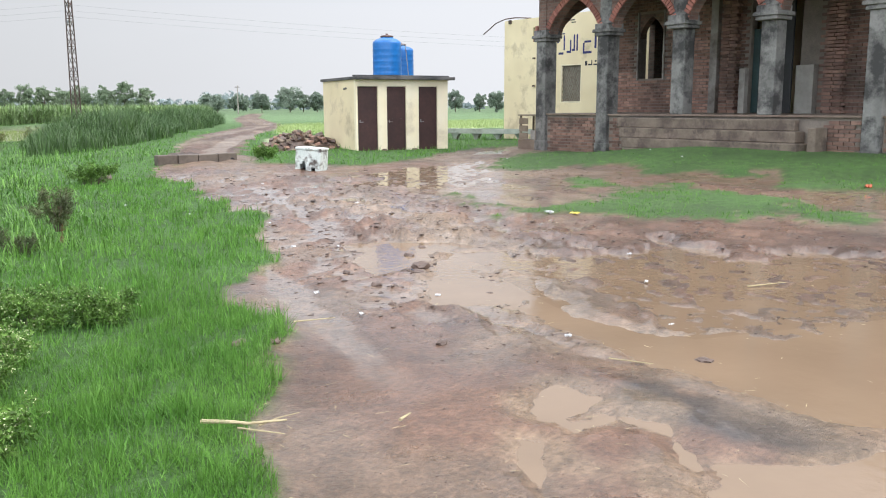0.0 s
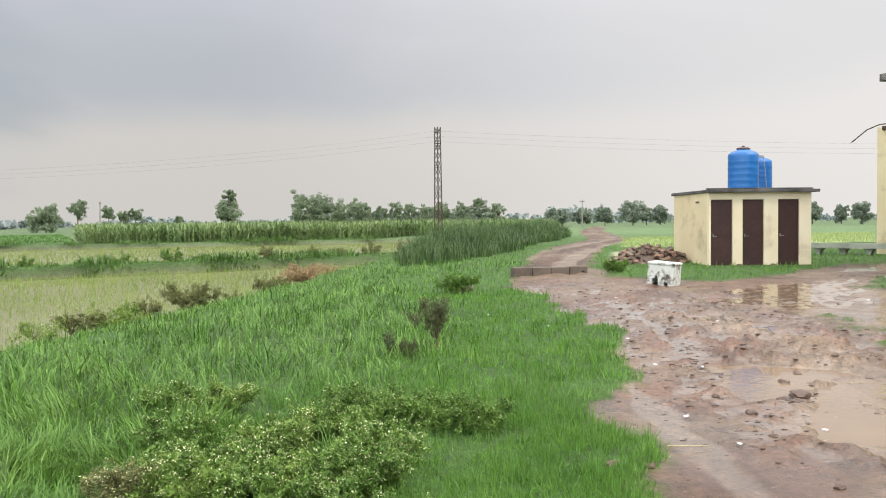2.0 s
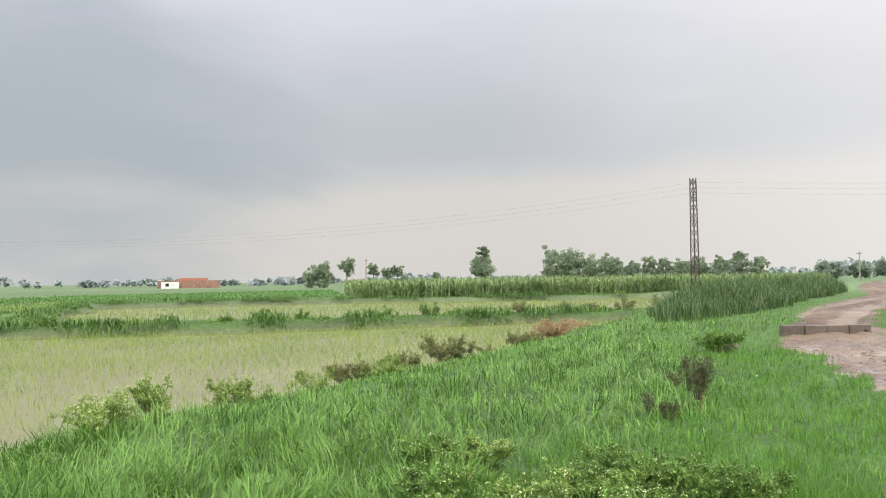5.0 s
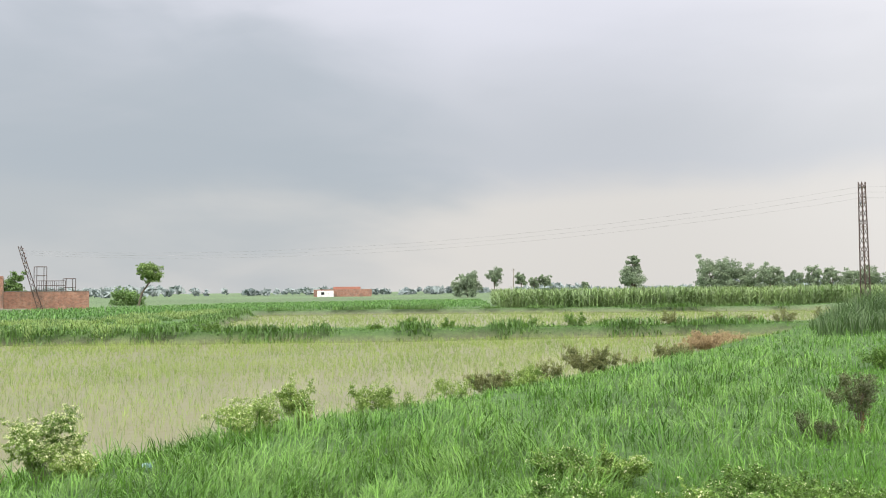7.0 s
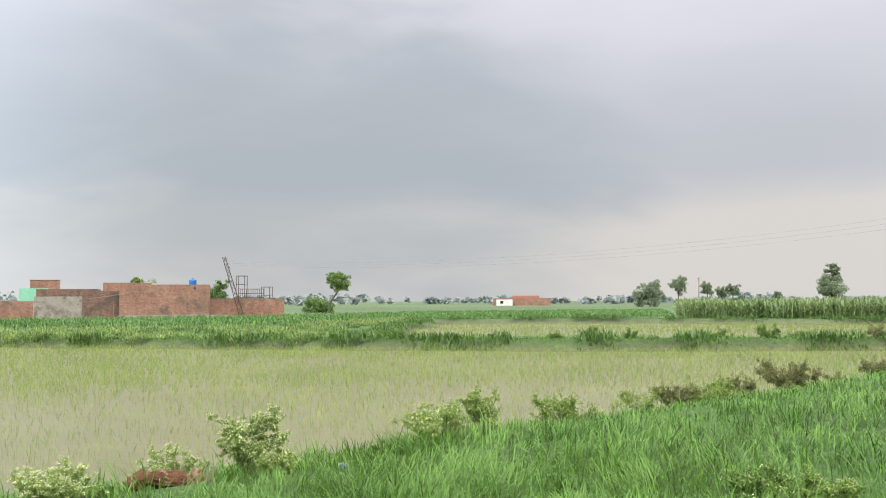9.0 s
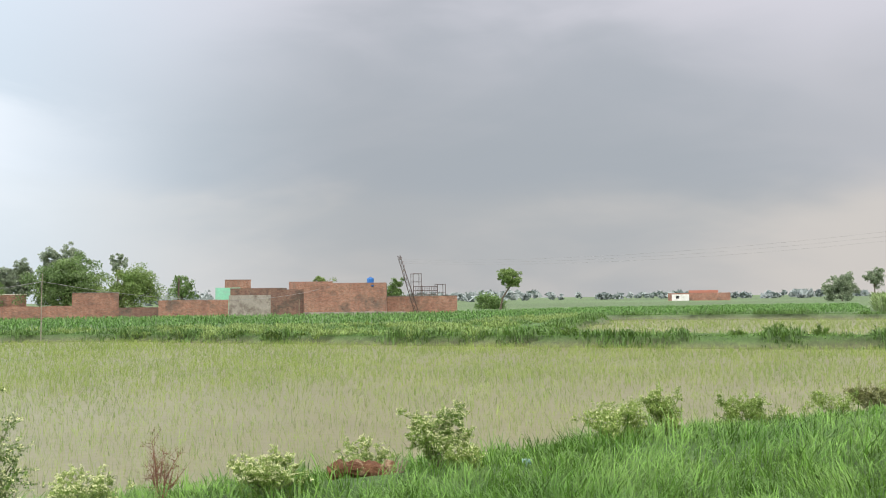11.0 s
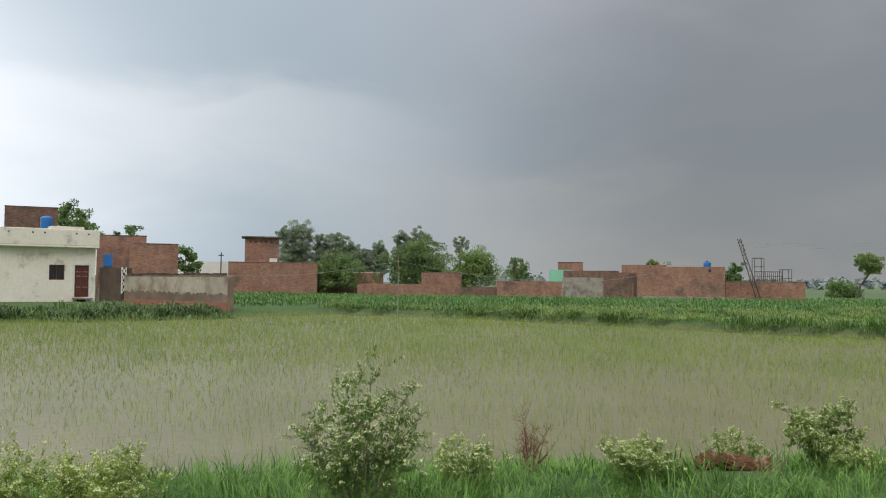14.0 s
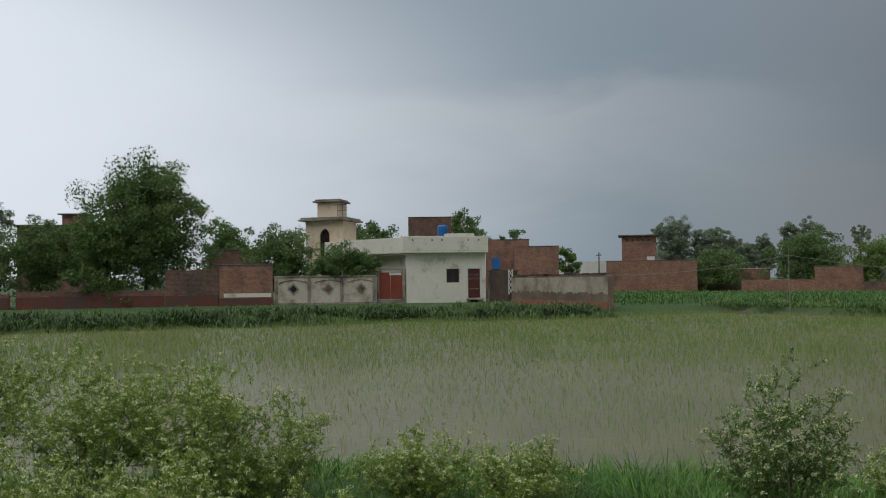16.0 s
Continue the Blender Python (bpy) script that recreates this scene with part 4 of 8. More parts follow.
def slips(p, h, w, lean=0.55):
    """Thin leaning leaves of one triangle each, for plants far off."""
    n = len(p)
    a, b = rs.rand(n) * 6.283, rs.rand(n) * 6.283
    t = (np.abs(rs.randn(n)) * lean)[:, None]
    side = np.stack([np.cos(b), np.sin(b), np.zeros(n)], -1) * (np.asarray(w) / 2)[:, None]
    tip = p + (np.stack([np.cos(a), np.sin(a), np.zeros(n)], -1) * np.sin(t) + np.array([0, 0, 1.0]) * np.cos(t)) * np.asarray(h)[:, None]
    return np.stack([p - side, p + side, tip], 1).reshape(-1, 3), np.arange(n * 3).reshape(-1, 3)


def joined(parts_):
    vs, fs, o = [], [], 0
    for v, f in parts_:
        vs.append(v)
        fs.append(f + o)
        o += len(v)
    return np.concatenate(vs), np.concatenate(fs)


def ring_scatter(n, az0, az1, d0, d1, power=2.0):
    """Points over a sector, their density falling with distance to that power."""
    a = np.radians(az0 + (az1 - az0) * rs.rand(n))
    u = rs.rand(n)
    if power == 2.0:
        d = d0 * (d1 / d0) ** u
    else:
        e = 2.0 - power
        d = (d0 ** e + (d1 ** e - d0 ** e) * u) ** (1 / e)
    return -np.sin(a) * d, np.cos(a) * d, d


def grow_grass():
    x, y, d = ring_scatter(460000, -82, 104, 1.6, 46, 1.7)
    xn, yn, dn = ring_scatter(110000, -70, 30, 1.8, 6.5, 2.0)
    xt, yt, dt = ring_scatter(260000, -80, 25, 1.8, 17, 2.0)
    short = outline_distance(xt, yt, YARD) < 2.8
    sown = np.arange(len(x) + len(xn) + short.sum()) >= len(x) + len(xn)
    x, y, d = np.concatenate([x, xn, xt[short]]), np.concatenate([y, yn, yt[short]]), np.concatenate([d, dn, dt[short]])
    mud, s = mud_mask(x, y), paddy_distance(x, y)
    yard = outline_distance(x, y, YARD)
    keep = (mud < 0.5) & (s > 0.12) & (rs.rand(len(x)) < 0.35 + 0.65 * smooth(fnoise(x, y, 2.5, 3, 91), 0.35, 0.5))
    keep &= (yard > -0.6) | (rs.rand(len(x)) < 0.15 + 0.75 * smooth(fnoise(x, y, 2.2, 3, 93), 0.42, 0.6))
    keep &= outline_distance(x, y, FLOODED_BED) > 0
    keep &= np.hypot((x + 3.72) / 0.45, (y - 6.40) / 0.45) > 1
    keep &= ~((x > 18.2) & (y < 14.6) & (0.973 * (x - 20.87) - 0.231 * (y - 14.76) > -0.1))
    x, y, d, mud, yard, s, sown = x[keep], y[keep], d[keep], mud[keep], yard[keep], s[keep], sown[keep]
    z = land(x, y, mud)
    tall = smooth(yard + (fnoise(x, y, 0.5, 3, 95) - 0.5) * 2.0, 1.2, 3.6) * smooth(-x + 14, 0, 4)
    p = np.stack([x, y, z - 0.01], -1)
    clump = 0.6 * fnoise(x, y, 1.1, 3, 97) + 0.4 * vnoise(x, y, 4.5, 13)
    is_tall = (rs.rand(len(x)) < tall) & ~sown
    sz = np.clip(d / 7.0, 0.75, 2.6)
    i = ~is_tall & ~(sown & (rs.rand(len(x)) < tall))
    h = (0.035 + 0.075 * rs.rand(i.sum()) ** 1.4) * (0.55 + 1.3 * smooth(0.5 * clump[i] + 0.5 * vnoise(x[i], y[i], 8.0, 14), 0.25, 0.75)) * np.clip(sz[i], 0.75, 1.0) * np.where(yard[i] < -0.6, 0.4, 1.0)
    v, f = slips(p[i], h * 1.1, 0.0095 * sz[i], 0.85)
    solo("turf", mesh_from("turf", v, f, M_TURF), "short bright green turf beside the mud", "grass", kind="stuff")
    i = is_tall
    h = (0.11 + 0.19 * rs.rand(i.sum()) ** 1.2) * (0.5 + 0.95 * smooth(clump[i], 0.25, 0.75)) * np.clip(sz[i], 0.9, 1.15) * (0.62 + 0.38 * smooth(s[i], 0.5, 2.2))
    way = 6.28 * 2 * fnoise(x[i], y[i], 1.7, 2, 99) + rs.randn(i.sum()) * 0.9
    w, pi, di = 0.0080 * sz[i], p[i], d[i]
    c = di < 9
    v, f = joined([arching(pi[c], h[c] * 1.15, w[c], way[c], np.abs(rs.randn(c.sum())) * 0.30, 0.5 + 1.7 * rs.rand(c.sum())),
                   blades(pi[~c], h[~c], w[~c] * 0.9, 0.9, 1.5, way[~c])])
    solo("tall_grass", mesh_from("tall_grass", v, f, M_GRASS), "lush tall green grass on the bank of the paddy", "grass", kind="stuff")


grow_grass()


def grow_rice():
    out = []
    for poly, step, blades_near, blades_far in ((PADDY_NEAR, 0.155, 4, 5), (PADDY_FAR, 0.24, 4, 6)):
        xs, ys = [q[0] for q in poly], [q[1] for q in poly]
        gx, gy = np.meshgrid(np.arange(min(xs), max(xs), step), np.arange(min(ys), max(ys), step))
        x, y = gx.ravel() + (rs.rand(gx.size) - 0.5) * step * 0.9, gy.ravel() + (rs.rand(gx.size) - 0.5) * step * 0.9
        d = np.hypot(x, y)
        keep = (outline_distance(x, y, poly) < -0.02) & (rs.rand(len(x)) < np.clip(22 / d, 0.5, 1.0)) & (y > -7 + np.abs(x) * 0.0)
        keep &= rs.rand(len(x)) < 0.5 + 0.6 * fnoise(x, y, 0.35, 3, 15)
        x, y, d = x[keep], y[keep], d[keep]
        for near in (True, False):
            i = (d < 19) if near else (d >= 19)
            n = blades_near if near else blades_far
            px, py = np.repeat(x[i], n), np.repeat(y[i], n)
            dd = np.repeat(d[i], n)
            p = np.stack([px + rs.randn(len(px)) * 0.018, py + rs.randn(len(px)) * 0.018, np.full(len(px), WATER_Z - 0.02)], -1)
            vig = np.repeat(0.6 + 0.8 * fnoise(x[i], y[i], 0.22, 3, 25), n)
            h = (0.15 + 0.15 * rs.rand(len(px))) * vig
            w = 0.0031 * np.clip(dd / 10, 0.9, 4.0)
            out.append(blades(p, h, w, 0.7, 1.9) if near else slips(p, h, w * 1.2))
    v, f = joined(out)
    solo("rice_seedlings", mesh_from("rice_seedlings", v, f, M_RICE), "thin yellow-green rice seedlings standing in paddy water", "rice", kind="stuff")


grow_rice()


def leafy_rows(poly, count, height, leaves, leaf_len, leaf_w, zbase=0.0, vary=0.2):
    """Tall leafy crop plants over an outline: a stalk and arching leaves."""
    xs, ys = [q[0] for q in poly], [q[1] for q in poly]
    x, y = min(xs) + rs.rand(count) * (max(xs) - min(xs)), min(ys) + rs.rand(count) * (max(ys) - min(ys))
    k = outline_distance(x, y, poly) < 0
    x, y = x[k], y[k]
    n = len(x)
    h = height * (1 - vary + 2 * vary * fnoise(x, y, 0.15, 3, 33)) * (0.9 + 0.2 * rs.rand(n))
    z = land(x, y)
    out = [blades(np.stack([x, y, z], -1), h, np.full(n, leaf_w * 0.6), 0.05, 0.1)]
    for q in range(leaves):
        f = (q + 0.6) / (leaves + 0.4)
        p = np.stack([x, y, z + h * f * 0.85], -1)
        out.append(blades(p, leaf_len * (0.8 + 0.4 * rs.rand(n)), np.full(n, leaf_w) * (0.8 + 0.4 * rs.rand(n)), 0.75, 1.0))
    return joined(out)


CORN = [(3.0, 71.3), (17.4, 70.2), (29.6, 70.9), (45, 73), (54, 83.5), (17.4, 90), (2.6, 88)]
v_, f_ = leafy_rows(CORN, 12500, 1.34, 5, 0.75, 0.10, vary=0.16)
solo("corn", mesh_from("corn", v_, f_, M_CORN), "dense stand of tall green corn behind the paddies", "corn", kind="stuff")
CROP_A = [(-80, 40), (-43.5, 24.6), (-42.6, 30.4), (-37.2, 34.4), (-32.5, 41.5), (-26.5, 44.0), (-23, 48.5), (-22.5, 68.7), (2.2, 71.8), (2, 125), (-28, 110), (-36, 82), (-48, 66), (-64, 56), (-76, 50)]
v_, f_ = leafy_rows(CROP_A, 26000, 0.27, 4, 0.27, 0.07, vary=0.3)
solo("fodder_crop", mesh_from("fodder_crop", v_, f_, M_CROP), "leafy green fodder crop in front of the village", "crop", kind="stuff")


def bund_grass(name, lines, count, height, width, mat, label, spread=0.8):
    """Rank grass along the earth banks between fields."""
    out = []
    for pts in lines:
        seg = [math.dist(a, b) for a, b in zip(pts, pts[1:])]
        n = int(count * sum(seg))
        pick = rs.choice(len(seg), n, p=np.array(seg) / sum(seg))
        t = rs.rand(n)
        a, b = np.array(pts)[pick], np.array(pts)[pick + 1]
        q = a + (b - a) * t[:, None] + rs.randn(n, 2) * spread * 0.5
        tuft = fnoise(q[:, 0], q[:, 1], 0.8, 3, 45)
        z = land(q[:, 0], q[:, 1])
        h = height * (0.2 + 1.5 * smooth(tuft, 0.38, 0.64)) * (0.6 + 0.6 * rs.rand(n))
        out.append(blades(np.stack([q[:, 0], q[:, 1], np.maximum(z, WATER_Z - 0.05)], -1), h, width * (0.7 + 0.6 * rs.rand(n)), 0.5, 1.0))
    v, f = joined(out)
    solo(name, mesh_from(name, v, f, mat), label, "grass", kind="stuff")


bund_grass("bund_grass", [[(-40.4, 28.6), (-32.8, 31.7), (-22, 31.8), (-12.6, 32.0), (-4.3, 32.7), (1, 33.2), (8.7, 35.1), (15.6, 36.3)],
                          [(-12.6, 35), (-14.8, 50.5), (-17.4, 68.8), (-7, 70.3), (3, 70.5), (17.4, 69.6), (29.6, 69.8)]],
           150, 0.27, 0.045, M_BUND, "rank green grass on the earth bunds between paddies")
BUND_STRIP = [(-41.2, 28.4), (-33.2, 31.2), (-22, 31.3), (-13.2, 31.5), (-11.8, 34.6), (-14.6, 36.0), (-16.5, 50), (-18.6, 68.5), (-22, 68.5), (-22.3, 48.5), (-26, 43.4), (-32, 41), (-38, 36), (-43.5, 31)]


def tufts(name, poly, count, height, mat, label, seed, width=0.034):
    """Rounded tussocks of arching blades."""
    xs, ys = [q[0] for q in poly], [q[1] for q in poly]
    cx, cy = min(xs) + rs.rand(count) * (max(xs) - min(xs)), min(ys) + rs.rand(count) * (max(ys) - min(ys))
    k = (outline_distance(cx, cy, poly) < -0.2) & (fnoise(cx, cy, 0.35, 3, seed) > 0.44)
    cx, cy = cx[k], cy[k]
    big = height * (0.5 + 0.8 * rs.rand(len(cx)))
    n = 52
    x, y, h = np.repeat(cx, n), np.repeat(cy, n), np.repeat(big, n)
    a, u = rs.rand(len(x)) * 2 * np.pi, np.sqrt(rs.rand(len(x)))
    x, y = x + u * h * 0.85 * np.cos(a), y + u * h * 0.85 * np.sin(a)
    h = h * (1.05 - 0.6 * u * u)
    v, f = blades(np.stack([x, y, land(x, y)], -1), h * (0.6 + 0.5 * rs.rand(len(x))), np.full(len(x), width), 0.75, 1.6, a)
    solo(name, mesh_from(name, v, f, mat), label, "grass", kind="stuff")


tufts("bund_sedge", BUND_STRIP, 2300, 0.50, M_SEDGE, "pale tufted sedge along the field bank", 45)
tufts("bund_tussocks", BUND_STRIP, 2000, 0.40, M_BUND, "dark green grass tussocks along the field bank", 46)
bund_grass("verge_weeds", [[(-38.8, -12), (-38.8, 0), (-38.9, 10), (-39.1, 20), (-38.8, 20.8)], [(-42, -12), (-42, 0), (-41.5, 10), (-41, 19)]],
           150, 0.36, 0.07, M_TREE_DARK, "dark rank weeds on the paddy bank below the houses", spread=1.4)
tufts("verge_bushes", [(-37.6, -14), (-42.5, -14), (-42.5, 19), (-40, 21.5), (-37.4, 21)], 900, 0.66, M_VERGE, "low dark leafy weed bushes along the paddy bank", 48, 0.06)
REEDBED = [(10.7, 25.6), (12.4, 25.9), (15.2, 28.2), (18.0, 31.5), (24.5, 40), (38, 57), (36, 60), (26, 48), (19.5, 40), (12.8, 31.5)]


def grow_reeds():
    n = 120000
    x, y = 9 + rs.rand(n) * 30, 24 + rs.rand(n) * 37
    k = outline_distance(x, y, REEDBED) + (fnoise(x, y, 0.6, 3, 55) - 0.5) * 1.4 < 0
    x, y = x[k], y[k]
    h = (1.0 + 0.75 * rs.rand(len(x))) * (0.65 + 0.6 * smooth(fnoise(x, y, 0.30, 3, 65), 0.25, 0.75)) * (1 - 0.55 * smooth(outline_distance(x, y, REEDBED), -1.3, 0.4))
    v, f = blades(np.stack([x, y, land(x, y)], -1), h, np.full(len(x), 0.024), 0.30, 1.0)
    solo("reeds", mesh_from("reeds", v, f, M_REED), "tall dark green bed of reeds beside the track", "reeds", kind="stuff")


grow_reeds()
n_ = 26000
x_, y_ = 23 + rs.rand(n_) * 40, 28 + rs.rand(n_) * 20
k_ = outline_distance(x_, y_, PALE_FIELD) < -0.4
x_, y_ = x_[k_], y_[k_]
v_, f_ = blades(np.stack([x_, y_, land(x_, y_)], -1), 0.18 + 0.1 * rs.rand(len(x_)), np.full(len(x_), 0.025), 0.3, 0.6)
solo("rice_nursery", mesh_from("rice_nursery", v_, f_, material("nursery_rice", (0.32, 0.41, 0.16), (0.36, 0.45, 0.18), 0.3, 0.55, 0.0, island=0.04, leaf=0.3)),
     "bright yellow-green rice nursery beyond the hut", "rice", kind="stuff")


# ---------------------------------------------------------------- trees and shrubs
def leaf_cloud(centres, radii, n, size, flat=0.8, aspect=1.6):
    """Small leaf faces scattered round clump centres."""
    c = rs.randint(0, len(centres), n)
    q = rs.randn(n, 3)
    q /= np.linalg.norm(q, axis=1)[:, None]
    q *= (rs.rand(n) ** 0.45)[:, None]
    p = np.asarray(centres)[c] + q * np.asarray(radii)[c][:, None] * np.array([1, 1, flat])
    a, b = rs.randn(n, 3), rs.randn(n, 3)
    a /= np.linalg.norm(a, axis=1)[:, None]
    b = np.cross(a, b)
    b /= np.linalg.norm(b, axis=1)[:, None]
    s = size * (0.6 + 0.8 * rs.rand(n))[:, None]
    a, b = a * s * 0.5 * aspect, b * s * 0.5
    v = np.stack([p - a * 0.9, p + a * 0.9 - b, p + a * 0.75 + b * 1.2], 1).reshape(-1, 3)
    return v, np.arange(n * 3).reshape(-1, 3)


def tree(x, y, h, w, mat, label, trunk=0.35, clumps=14, leaves=2200, size=0.3, shape="round", bark=M_BARK, lean=(0, 0), z=0.0, name="tree", group="", zlow=None):
    """A tapered trunk, limbs that reach into the crown, and a crown of leaf clumps."""
    ob = thing(name, pose(x, y, z), label, "tree", group)
    top = Vector((lean[0], lean[1], h * trunk))
    cz0, cz1 = (h * trunk if zlow is None else zlow), h
    centres, radii = [], []
    for k in range(clumps):
        u = (k + 0.5) / clumps
        hz = cz0 + (cz1 - cz0) * (0.12 + 0.76 * u)
        f = (hz - cz0) / (cz1 - cz0)
        if shape == "round":
            rad = math.sqrt(max(0.05, 1 - (2 * f - 0.85) ** 2))
        elif shape == "umbrella":
            rad = 0.35 + 0.65 * f
        else:
            rad = 0.55 + 0.45 * math.sin(math.pi * f)
        a = k * 2.4 + rs.rand() * 1.0
        rr_ = w / 2 * rad * (0.35 + 0.45 * rs.rand())
        centres.append((top.x + rr_ * math.cos(a), top.y + rr_ * math.sin(a), hz))
        radii.append(w * (0.16 + 0.11 * rs.rand()) * (1.25 if shape == "column" else 1.0))
    bm = bmesh.new()
    r0 = 0.035 * h * 0.55 + 0.03
    mid = Vector((top.x * 0.35 + 0.03 * h * (rs.rand() - 0.5), top.y * 0.35, h * trunk * 0.55))
    tube(bm, (0, 0, -0.15), mid, r0, r0 * 0.8)
    tube(bm, mid, top, r0 * 0.8, r0 * 0.65)
    for c in centres[::max(1, clumps // 7)]:
        elbow = top.lerp(Vector(c), 0.5) + Vector((0, 0, 0.04 * h))
        tube(bm, top, elbow, r0 * 0.5, r0 * 0.3, 6)
        tube(bm, elbow, c, r0 * 0.3, r0 * 0.08, 6)
    part("trunk", bm, bark, ob)
    subs, subr = [], []
    for c, r in zip(centres, radii):
        for _ in range(9):
            o = rs.randn(3) * r * 0.58
            subs.append((c[0] + o[0], c[1] + o[1], max(c[2] + o[2] * 0.8, 0.3)))
            subr.append(r * (0.36 + 0.36 * rs.rand()))
    v, f = leaf_cloud(subs, subr, int(leaves * 3.6), size * 0.47)
    part("crown", mesh_from("crown", v, f, mat), mat, ob)
    return ob


def rays(a, b, r0):
    """Thin three-sided twigs from the points a to the points b."""
    n = len(a)
    u = np.cross(b - a, rs.randn(n, 3))
    u /= np.linalg.norm(u, axis=1)[:, None] + 1e-9
    w = np.cross(b - a, u)
    w /= np.linalg.norm(w, axis=1)[:, None] + 1e-9
    r = np.broadcast_to(np.asarray(r0, float), (n,))[:, None]
    v = np.stack([a + u * r, a - 0.5 * u * r + 0.87 * w * r, a - 0.5 * u * r - 0.87 * w * r, b], 1).reshape(-1, 3)
    f = (np.arange(n)[:, None, None] * 4 + np.array([[0, 1, 3], [1, 2, 3], [2, 0, 3]])[None]).reshape(-1, 3)
    return v, f


def shrub(x, y, h, w, mat, label, leaves=1500, size=0.035, flowers=0, stems=9, stem_mat=None, name="weed_bush", z=None, group="bank weeds"):
    """Stems that fork twice from one root, small leaves along the twigs, and tiny white flower heads at their tips."""
    if group == "bank weeds" and y > 8:
        h, w = h * 1.12, w * 1.45
    zg = max(float(land(np.array([x]), np.array([y]))[0]), -0.32) if z is None else z
    ob = thing(name, pose(x, y, zg), label, "plant", group)
    a = np.arange(stems) * 2.4 + rs.rand(stems)
    reach = 0.86 * w / 2 * np.sqrt(0.05 + 0.95 * rs.rand(stems))
    tall = h * (0.42 + 0.46 * rs.rand(stems)) * np.clip(1.12 - (0.32 if h > 1.0 else 0.5) * reach / (w / 2), 0.3, 1.0)
    root = np.stack([0.02 * np.cos(a), 0.02 * np.sin(a), np.full(stems, -0.05)], -1)
    tip = np.stack([reach * np.cos(a), reach * np.sin(a), tall], -1)
    bend = np.stack([tip[:, 0] * 0.45, tip[:, 1] * 0.45, tip[:, 2] * 0.5], -1) + rs.randn(stems, 3) * 0.03 * w

    def fork(p, q, n, length, lo):
        k = rs.randint(0, len(p), n)
        t = lo + (1 - lo) * rs.rand(n)[:, None]
        s = p[k] + (q[k] - p[k]) * t
        d = (q[k] - p[k]) / (np.linalg.norm(q[k] - p[k], axis=1)[:, None] + 1e-9) * 0.5 + rs.randn(n, 3) * 0.62 + np.array([0, 0, 0.25])
        d /= np.linalg.norm(d, axis=1)[:, None]
        return s, s + d * (length * (0.5 + rs.rand(n)))[:, None]

    r = 0.004 + 0.006 * h
    nb, nt = stems * 12, stems * 38
    p1, q1 = fork(bend - (bend - root) * (0.0 if h > 1.1 else 0.35), tip, nb, 0.10 * h + 0.085 * w, 0.0)
    p2, q2 = fork(np.concatenate([p1, bend]), np.concatenate([q1, tip]), nt, 0.045 * h + 0.04 * w, 0.25)
    q1[:, 2], q2[:, 2] = np.maximum(q1[:, 2], 0.01), np.maximum(q2[:, 2], 0.0)
    v, f = joined([rays(root, bend, r), rays(bend - (bend - root) * 0.15, tip, r * 0.8), rays(p1, q1, r * 0.32), rays(p2, q2, r * 0.14)])
    sm = stem_mat or M_STEM
    tagged(part("branchwork", mesh_from("branchwork", v, f, sm), sm, ob), kind="stuff")
    if leaves:
        n = int(leaves * 6.4)
        size = size * 0.74
        k = rs.randint(0, nt, n)
        c = p2[k] + (q2[k] - p2[k]) * (rs.rand(n)[:, None] * 1.1) + rs.randn(n, 3) * size * 0.34
        along = (q2[k] - p2[k]) / (np.linalg.norm(q2[k] - p2[k], axis=1)[:, None] + 1e-9) * 0.6 + rs.randn(n, 3) * 0.55
        along /= np.linalg.norm(along, axis=1)[:, None]
        side = np.cross(along, rs.randn(n, 3) * 0.7 + np.array([0, 0, 1.0]))
        side /= np.linalg.norm(side, axis=1)[:, None] + 1e-9
        s = (size * (0.5 + 0.6 * rs.rand(n)))[:, None]
        sag = np.array([0, 0, -0.10]) * s
        v = np.stack([c - along * s * 0.45 - side * s * 0.16, c - along * s * 0.25 + side * s * 0.24, c + along * s * 0.55 + sag], 1)
        v[..., 2] = np.maximum(v[..., 2], 0.0)
        tagged(part("foliage", mesh_from("foliage", v.reshape(-1, 3), np.arange(n * 3).reshape(-1, 3), mat), mat, ob), kind="stuff")
    if flowers:
        high = np.argsort(-q2[:, 2] - 0.25 * h * rs.rand(nt))[:int(nt * 0.75)]
        v, f = leaf_cloud(q2[high], [0.020] * len(high), int(flowers * 4.0), 0.0082, 0.6, 1.0)
        tagged(part("blossom", mesh_from("blossom", v, f, M_FLOWER), M_FLOWER, ob, "tiny white flower heads"), kind="stuff")
    return ob


